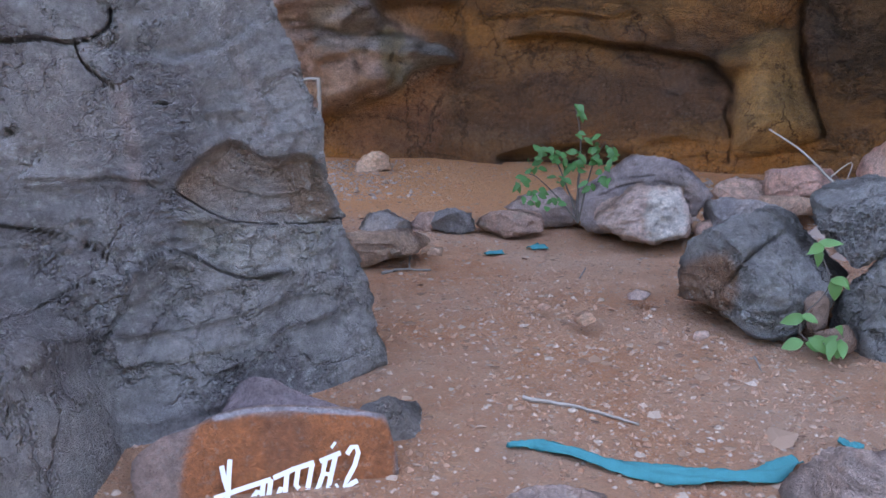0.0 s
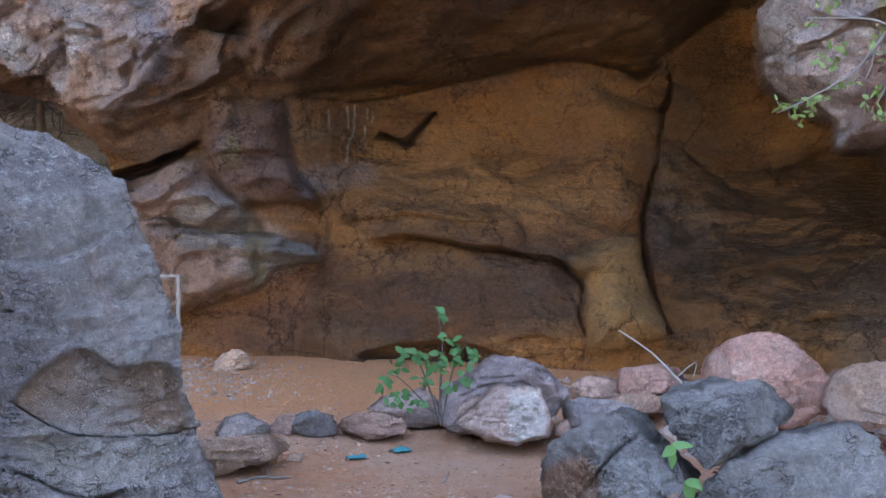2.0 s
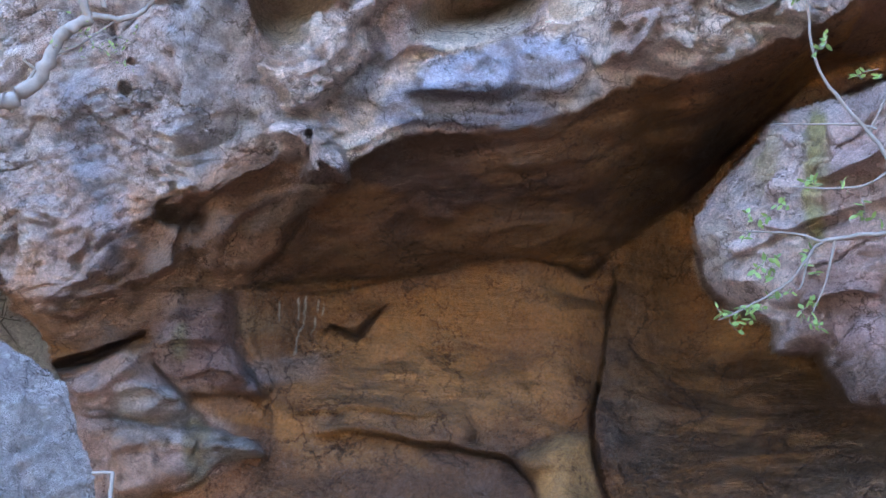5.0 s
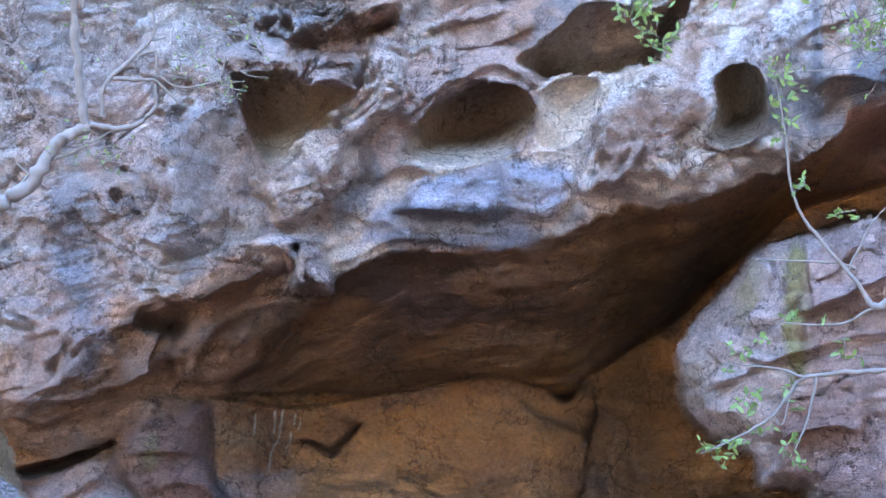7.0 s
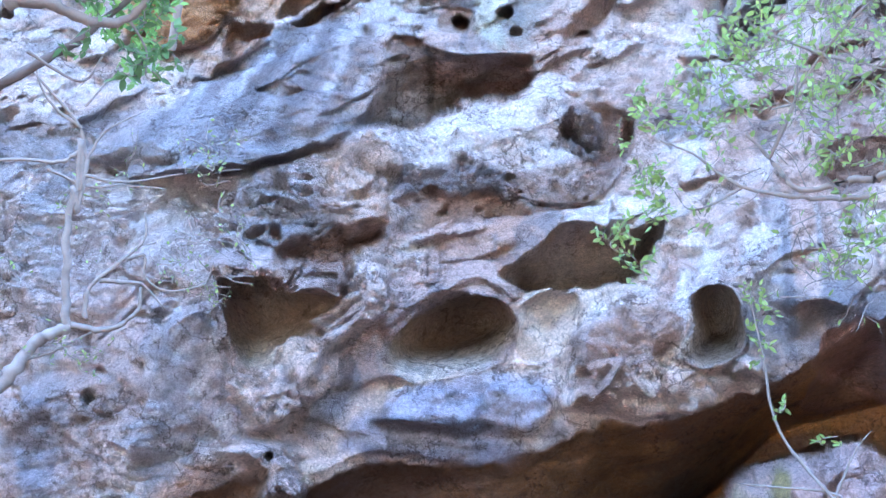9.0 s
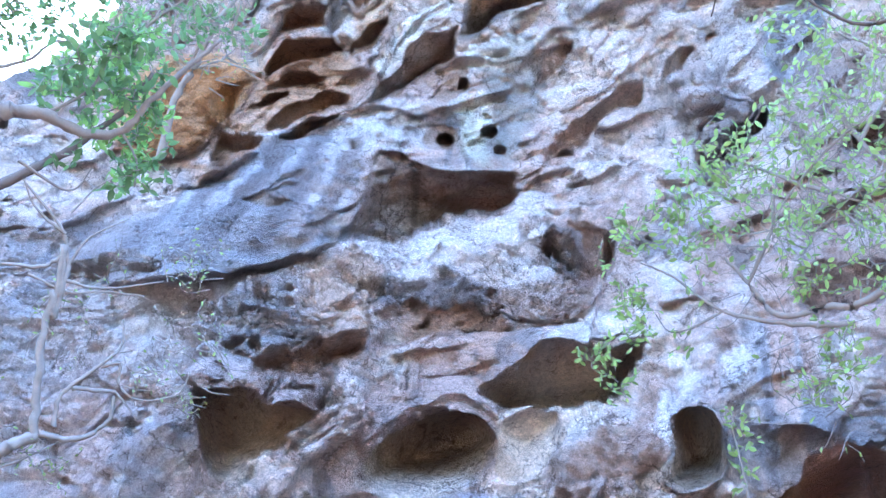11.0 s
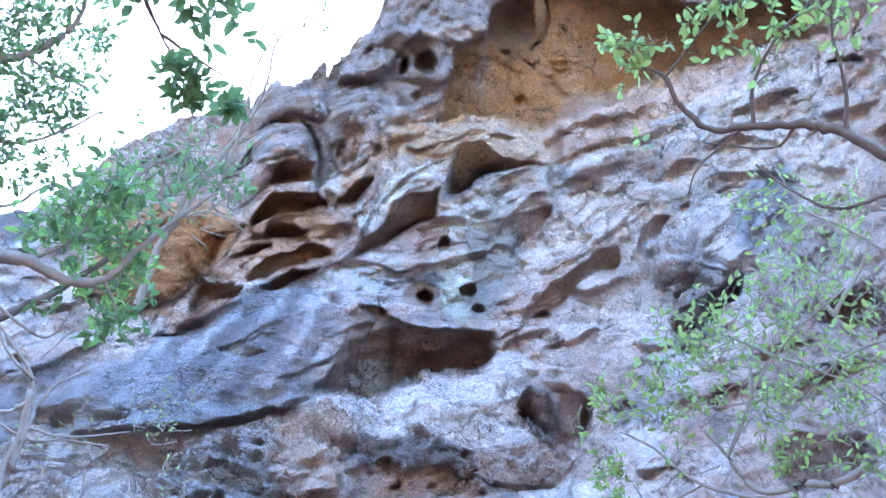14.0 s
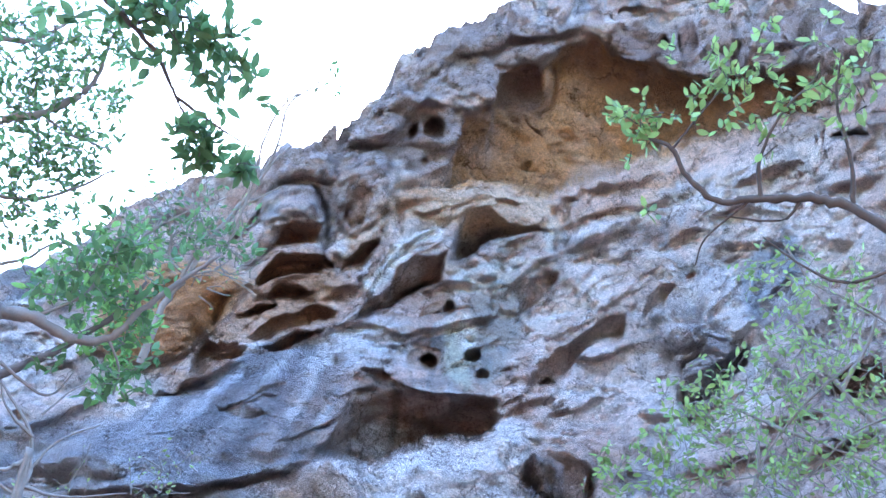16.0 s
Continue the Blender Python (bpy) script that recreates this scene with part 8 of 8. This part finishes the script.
tree("tree", "bare pale trees on a far slope", [
    ([spot(*(-15.65, -7.72), F), spot(*(-15.62, 4.13), F), spot(*(-16.40, 9.31), F), spot(*(-17.24, 12.10), F)], 0.07, 0.04),
    (L(F, (-15.57, 4.48), (-16.07, 8.00), (-16.58, 11.07)), 0.05, 0.03), (L(F, (-20.28, 6.76), (-18.54, 6.56), (-15.80, 7.06)), 0.03, 0.015),
    (L(F, (-19.80, 4.28), (-18.56, 5.93), (-18.19, 7.84)), 0.03, 0.012), (L(F, (-17.24, 12.10), (-15.52, 13.91), (-14.03, 15.39)), 0.05, 0.02),
    (L(F, (-20.35, 5.19), (-18.01, 4.69), (-16.14, 6.07)), 0.02, 0.01)],
    [], [(spot(*(-18.55, 6.25), F), 0.9, 24, 0), (spot(*(-16.78, 5.40), F), 0.7, 16, 0), (spot(*(-15.18, 4.49), F), 0.7, 14, 0)], 0.05, M_BARK_PALE, M_LEAF_LIGHT, 77, fine=0.012)


# ---- sapling and seedling ----
def big_leaf(verts, faces, at, along, normal, length, width):
    side = along.cross(normal).normalized()
    n = side.cross(along).normalized()
    k = len(verts)
    for t, w, drop in ((0, 0.02, 0), (0.2, 0.36, 0.02), (0.45, 0.5, 0.0), (0.7, 0.38, -0.06), (0.9, 0.15, -0.14), (1.0, 0.0, -0.2)):
        c = at + along * length * t + n * length * drop
        verts += [c - side * width * w + n * width * w * 0.25, c, c + side * width * w + n * width * w * 0.25]
    for i in range(5):
        a = k + 3 * i
        faces += [(a, a + 1, a + 4, a + 3), (a + 1, a + 2, a + 5, a + 4)]


def plant(name, label, stems, leaves, length, material, bark, seed, droop=-0.5):
    rng = random.Random(seed)
    root = new(name)
    root.location = stems[0][0][0]
    o = root.location
    for s in stems:
        v, f = [], []
        limb_mesh([s], v, f, rng, 6)
        from_lists("stem", [q - o for q in v], f, bark, root)
    for at, n, spread in leaves:
        for _ in range(n):
            v, f = [], []
            big_leaf(v, f, at + rand_dir(rng) * spread, Vector((rng.gauss(0, 1), rng.gauss(0, 0.7) - 0.5, rng.gauss(droop, 0.5))).normalized(), Vector((rng.gauss(0, 0.4), -0.8, rng.gauss(0.7, 0.3))), length * rng.uniform(0.6, 1.1), length * rng.uniform(0.4, 0.6))
            from_lists("leaf", [q - o for q in v], f, material, root)
    return tagged(root, label, "plant")


P = 6.85
base = spot(*(8.88, -13.39), P)
plant("sapling", "green leafy sapling growing between edging stones", [
    ([base, spot(*(8.78, -11.66), P), spot(*(8.89, -9.47), P), spot(*(8.79, -7.65), P), spot(*(8.47, -6.12), P)], 0.012, 0.004),
    ([base, spot(*(8.30, -11.67), P), spot(*(7.34, -9.50), P), spot(*(6.40, -8.41), P)], 0.009, 0.003),
    ([base, spot(*(9.22, -11.65), P), spot(*(9.74, -9.46), P), spot(*(10.45, -8.17), P)], 0.008, 0.003),
    ([base, spot(*(7.74, -12.04), P), spot(*(6.24, -10.61), P), spot(*(5.31, -10.25), P)], 0.007, 0.003),
    ([base, spot(*(8.12, -12.40), P), spot(*(7.19, -12.05), P)], 0.006, 0.003)],
    [(spot(*q, P - 0.05), n, 0.05) for q, n in (((8.47, -6.27), 5), ((8.86, -7.65), 3), ((8.44, -9.12), 8), ((7.52, -9.13), 10), ((6.40, -8.78), 10), ((5.86, -9.70), 8), ((5.12, -10.62), 6), ((6.06, -11.34), 6), ((5.69, -11.88), 5), ((7.19, -12.23), 5), ((10.08, -8.17), 8), ((10.83, -8.89), 6), ((9.73, -9.09), 6), ((10.49, -10.17), 5), ((8.27, -10.03), 6), ((9.21, -10.92), 3), ((7.73, -10.77), 5))], 0.095, M_LEAF_SAPLING, M_BARK_DARK, 81)
Q = 4.9
root_at = spot(*(23.06, -19.65), Q)
plant("seedling", "young bright green seedling beside the dark boulders", [
    ([root_at, spot(*(23.19, -18.63), Q), spot(*(24.47, -16.65), Q), spot(*(23.69, -14.50), Q)], 0.006, 0.002),
    ([root_at, spot(*(23.67, -20.08), Q)], 0.004, 0.002), ([spot(*(24.47, -20.16), Q), spot(*(25.28, -19.41), Q)], 0.004, 0.002)],
    [(spot(*q, Q - 0.03), n, 0.02) for q, n in (((23.68, -14.43), 3), ((24.72, -16.29), 5), ((23.08, -18.57), 2), ((23.43, -20.01), 4), ((25.37, -19.66), 5))], 0.12, leaf_material("seedling_leaf", (0.13, 0.29, 0.09), 0.35), M_BARK_DARK, 82)

# ---- small things on the ground ----
def stick(name, pts, r0, r1, material, label, category, seed=1):
    rng = random.Random(seed)
    v, f = [], []
    limb_mesh([(pts, r0, r1)], v, f, rng, 6)
    return tagged(from_lists(name, v, f, material), label, category)


def lie(b, e, up=0.01):
    p = on_ground(b, e)
    p.z = float(ground_height(np.array([p.x]), np.array([p.y]))[0]) + up
    return p


stick("stick", [spot(*(24.45, -10.38), 7.2), spot(*(22.17, -8.27), 7.4), spot(*(20.21, -7.03), 7.6)], 0.012, 0.006, M_WOOD, "dry thin stick leaning among the stones", "stick")
stick("twig", [spot(*(23.75, -9.84), 7.3), spot(*(24.94, -8.80), 7.3), spot(*(24.82, -9.84), 7.3)], 0.006, 0.003, M_WOOD, "bent dry grass stalk among the stones", "twig", 2)
stick("twig", [lie(*(-4.11, -16.45)), lie(*(-2.82, -16.14)), lie(*(-0.80, -16.12))], 0.012, 0.007, M_BARK_PALE, "pale dry twig on the soil", "twig", 3)
stick("twig", [lie(*(-2.27, -16.09)), lie(*(-2.20, -15.38), 0.05)], 0.007, 0.004, M_BARK_PALE, "short pale twig on the soil", "twig", 4)
stick("twig", [lie(*(5.53, -25.18)), lie(*(8.46, -25.54)), lie(*(10.79, -25.85)), lie(*(13.48, -26.32))], 0.011, 0.006, M_WOOD, "long dry twig half buried in soil", "twig", 5)
stick("twig", [lie(*(9.13, -16.73)), lie(*(9.49, -16.01))], 0.006, 0.004, M_BARK_PALE, "short dry twig on gravel", "twig", 6)
stick("twig", [lie(*(20.55, -20.97)), lie(*(21.06, -21.92))], 0.006, 0.003, M_BARK_PALE, "short pale twig on gravel", "twig", 7)

# wooden stand by the wall
stand = new("post_frame")
stand_at = spot(*(-7.85, -8.67), 10.3)
stand.location = stand_at
for nm, pts, r in (("post", [(-7.84, -8.84), (-7.86, -6.28), (-7.84, -3.87)], 0.024), ("crossbar", [(-9.72, -3.88), (-7.77, -3.94)], 0.018), ("crossbar", [(-9.41, -6.34), (-7.82, -6.46)], 0.014)):
    v, f = [], []
    limb_mesh([([spot(*q, 10.3) - stand_at for q in pts], r, r)], v, f, random.Random(9), 8, 0.04)
    from_lists(nm, v, f, M_WOOD, stand)
tagged(stand, "weathered wooden post frame with a thin crossbar", "post")


# torn teal cloth
def cloth(name, line, widths, label, seed):
    rng = random.Random(seed)
    v, f = [], []
    pts = spline([lie(b, e, 0.015) for b, e in line], 10)
    n = len(pts)
    for i, p in enumerate(pts):
        t = i / (n - 1)
        d = (pts[min(i + 1, n - 1)] - pts[max(i - 1, 0)]).normalized()
        side = Vector((-d.y, d.x, 0)).normalized()
        w = float(np.interp(t, np.linspace(0, 1, len(widths)), widths)) * rng.uniform(0.92, 1.06)
        for k in range(6):
            u = k / 5 - 0.5
            v.append(p + side * w * u + Vector((0, 0, 0.010 * math.sin(u * 9 + i * 0.25) + 0.02 * (0.25 - u * u) + rng.uniform(0, 0.006))))
        if i:
            for k in range(5):
                a = 6 * i + k
                f.append((a - 6, a - 5, a + 1, a))
    ob = from_lists(name, v, f, M_CLOTH)
    so = ob.modifiers.new("thickness", 'SOLIDIFY')
    so.thickness = 0.004
    return tagged(ob, label, "cloth")


cloth("cloth", [(4.55, -28.54), (6.21, -28.31), (8.58, -28.70), (12.13, -29.35), (15.95, -29.53), (19.61, -29.06), (22.06, -28.57), (22.86, -27.86), (23.49, -27.30)], [0.02, 0.05, 0.075, 0.10, 0.12, 0.11, 0.10, 0.09, 0.08], "torn strip of teal cloth lying on the soil", 91)
cloth("cloth", [(26.00, -25.72), (26.83, -25.83), (27.48, -25.86)], [0.03, 0.05, 0.03], "scrap of teal cloth by a stone", 92)
cloth("cloth", [(5.86, -14.72), (6.67, -14.55)], [0.12, 0.14], "scrap of teal cloth on gravel", 93)
cloth("cloth", [(2.87, -15.15), (3.92, -14.99)], [0.06, 0.08], "pale teal scrap on gravel", 94)
cloth("cloth", [(32.96, -11.24), (33.72, -11.09)], [0.14, 0.16], "scrap of teal cloth before tan stones", 95)
cloth("cloth", [(35.23, -11.18), (36.41, -11.05)], [0.16, 0.16], "crumpled teal cloth before tan stones", 96)


# gravel and litter, past counting
def scatter(name, count, size, region, material, label, flat, seed, keep=None):
    rng = np.random.RandomState(seed)
    x, y = rng.uniform(region[0], region[1], count), rng.uniform(region[2], region[3], count)
    if keep is not None:
        m = keep(x, y, rng)
        x, y = x[m], y[m]
    n = len(x)
    z = ground_height(x, y)
    s = size * np.exp(rng.normal(0, 0.5, n))
    base = np.array([[1, 0, 0], [0.3, 0.95, 0], [-0.8, 0.6, 0], [-0.75, -0.65, 0], [0.35, -0.9, 0], [0.1, 0.1, 1], [0, 0, -0.6]])
    tri = np.array([[0, 1, 5], [1, 2, 5], [2, 3, 5], [3, 4, 5], [4, 0, 5], [1, 0, 6], [2, 1, 6], [3, 2, 6], [4, 3, 6], [0, 4, 6]])
    v = base[None] * (1 + 0.35 * rng.uniform(-1, 1, (n, 7, 3)))
    v[:, :, 2] *= flat
    a = rng.uniform(0, 6.28, n)
    ca, sa = np.cos(a)[:, None], np.sin(a)[:, None]
    tilt = rng.normal(0, 0.25, n)[:, None]
    vx, vy, vz = v[..., 0] * ca - v[..., 1] * sa, v[..., 0] * sa + v[..., 1] * ca, v[..., 2] + v[..., 0] * tilt
    p = np.stack([x[:, None] + vx * s[:, None], y[:, None] + vy * s[:, None], z[:, None] + vz * s[:, None] + 0.2 * flat * s[:, None]], -1).reshape(-1, 3)
    f = (tri[None] + 7 * np.arange(n)[:, None, None]).reshape(-1, 3)
    me = bpy.data.meshes.new(name)
    me.from_pydata(p.tolist(), [], f.tolist())
    me.update()
    me.materials.append(material)
    return tagged(new(name, me), label, "gravel", kind="stuff")


def chip_material(name, a, b, c):
    n = Nodes(name, 0.85)
    r = n.t.nodes.new("ShaderNodeNewGeometry").outputs["Random Per Island"]
    k = n.mix(n.ramp(r, 0, 0.55), a, b)
    k = n.mix(n.ramp(r, 0.6, 1.0), k, c)
    n.bump([(n.noise(120, 3), 0.002)])
    return n.done(k)


open_soil = lambda x, y, rng: (np.abs(np.sin(x * 1.7) + np.cos(y * 1.3 + x)) + rng.uniform(0, 1.6, len(x)) > 1.1) & (y < 7.6 + rng.normal(0, 0.4, len(x)))
scatter("gravel", 42000, 0.0062, (-2.5, 5, 2.4, 8.2), chip_material("gravel_chips", (0.34, 0.16, 0.09), (0.38, 0.22, 0.145), (0.46, 0.35, 0.28)), "scattered gravel and stone chips on red soil", 0.6, 101, open_soil)
scatter("leaf_litter", 13000, 0.0115, (-2.5, 5.5, 2.4, 8.6), chip_material("dry_litter", (0.20, 0.11, 0.07), (0.30, 0.18, 0.115), (0.42, 0.33, 0.26)), "dry brown leaf litter and bark bits", 0.15, 102, open_soil)
scatter("gravel", 3200, 0.012, (-2.2, 0.4, 8.6, 11.2), chip_material("pale_rubble", (0.30, 0.19, 0.13), (0.36, 0.25, 0.19), (0.42, 0.34, 0.29)), "pale rubble at the foot of the red rock", 0.6, 103, lambda x, y, rng: (x + rng.normal(0, 0.35, len(x)) < -0.55))
scatter("gravel", 2200, 0.03, (2.2, 7.5, 6.2, 9.5), chip_material("pink_rubble", (0.30, 0.21, 0.17), (0.36, 0.27, 0.22), (0.42, 0.34, 0.30)), "pinkish rubble between the larger stones", 0.6, 104, lambda x, y, rng: rng.uniform(0, 1, len(x)) < 0.8)
scatter("gravel", 9000, 0.0075, (-2.5, 5.5, 7.2, 11.2), chip_material("trodden_grit", (0.40, 0.17, 0.08), (0.46, 0.24, 0.13), (0.40, 0.27, 0.20)), "fine grit on the trodden shelter floor", 0.5, 105)
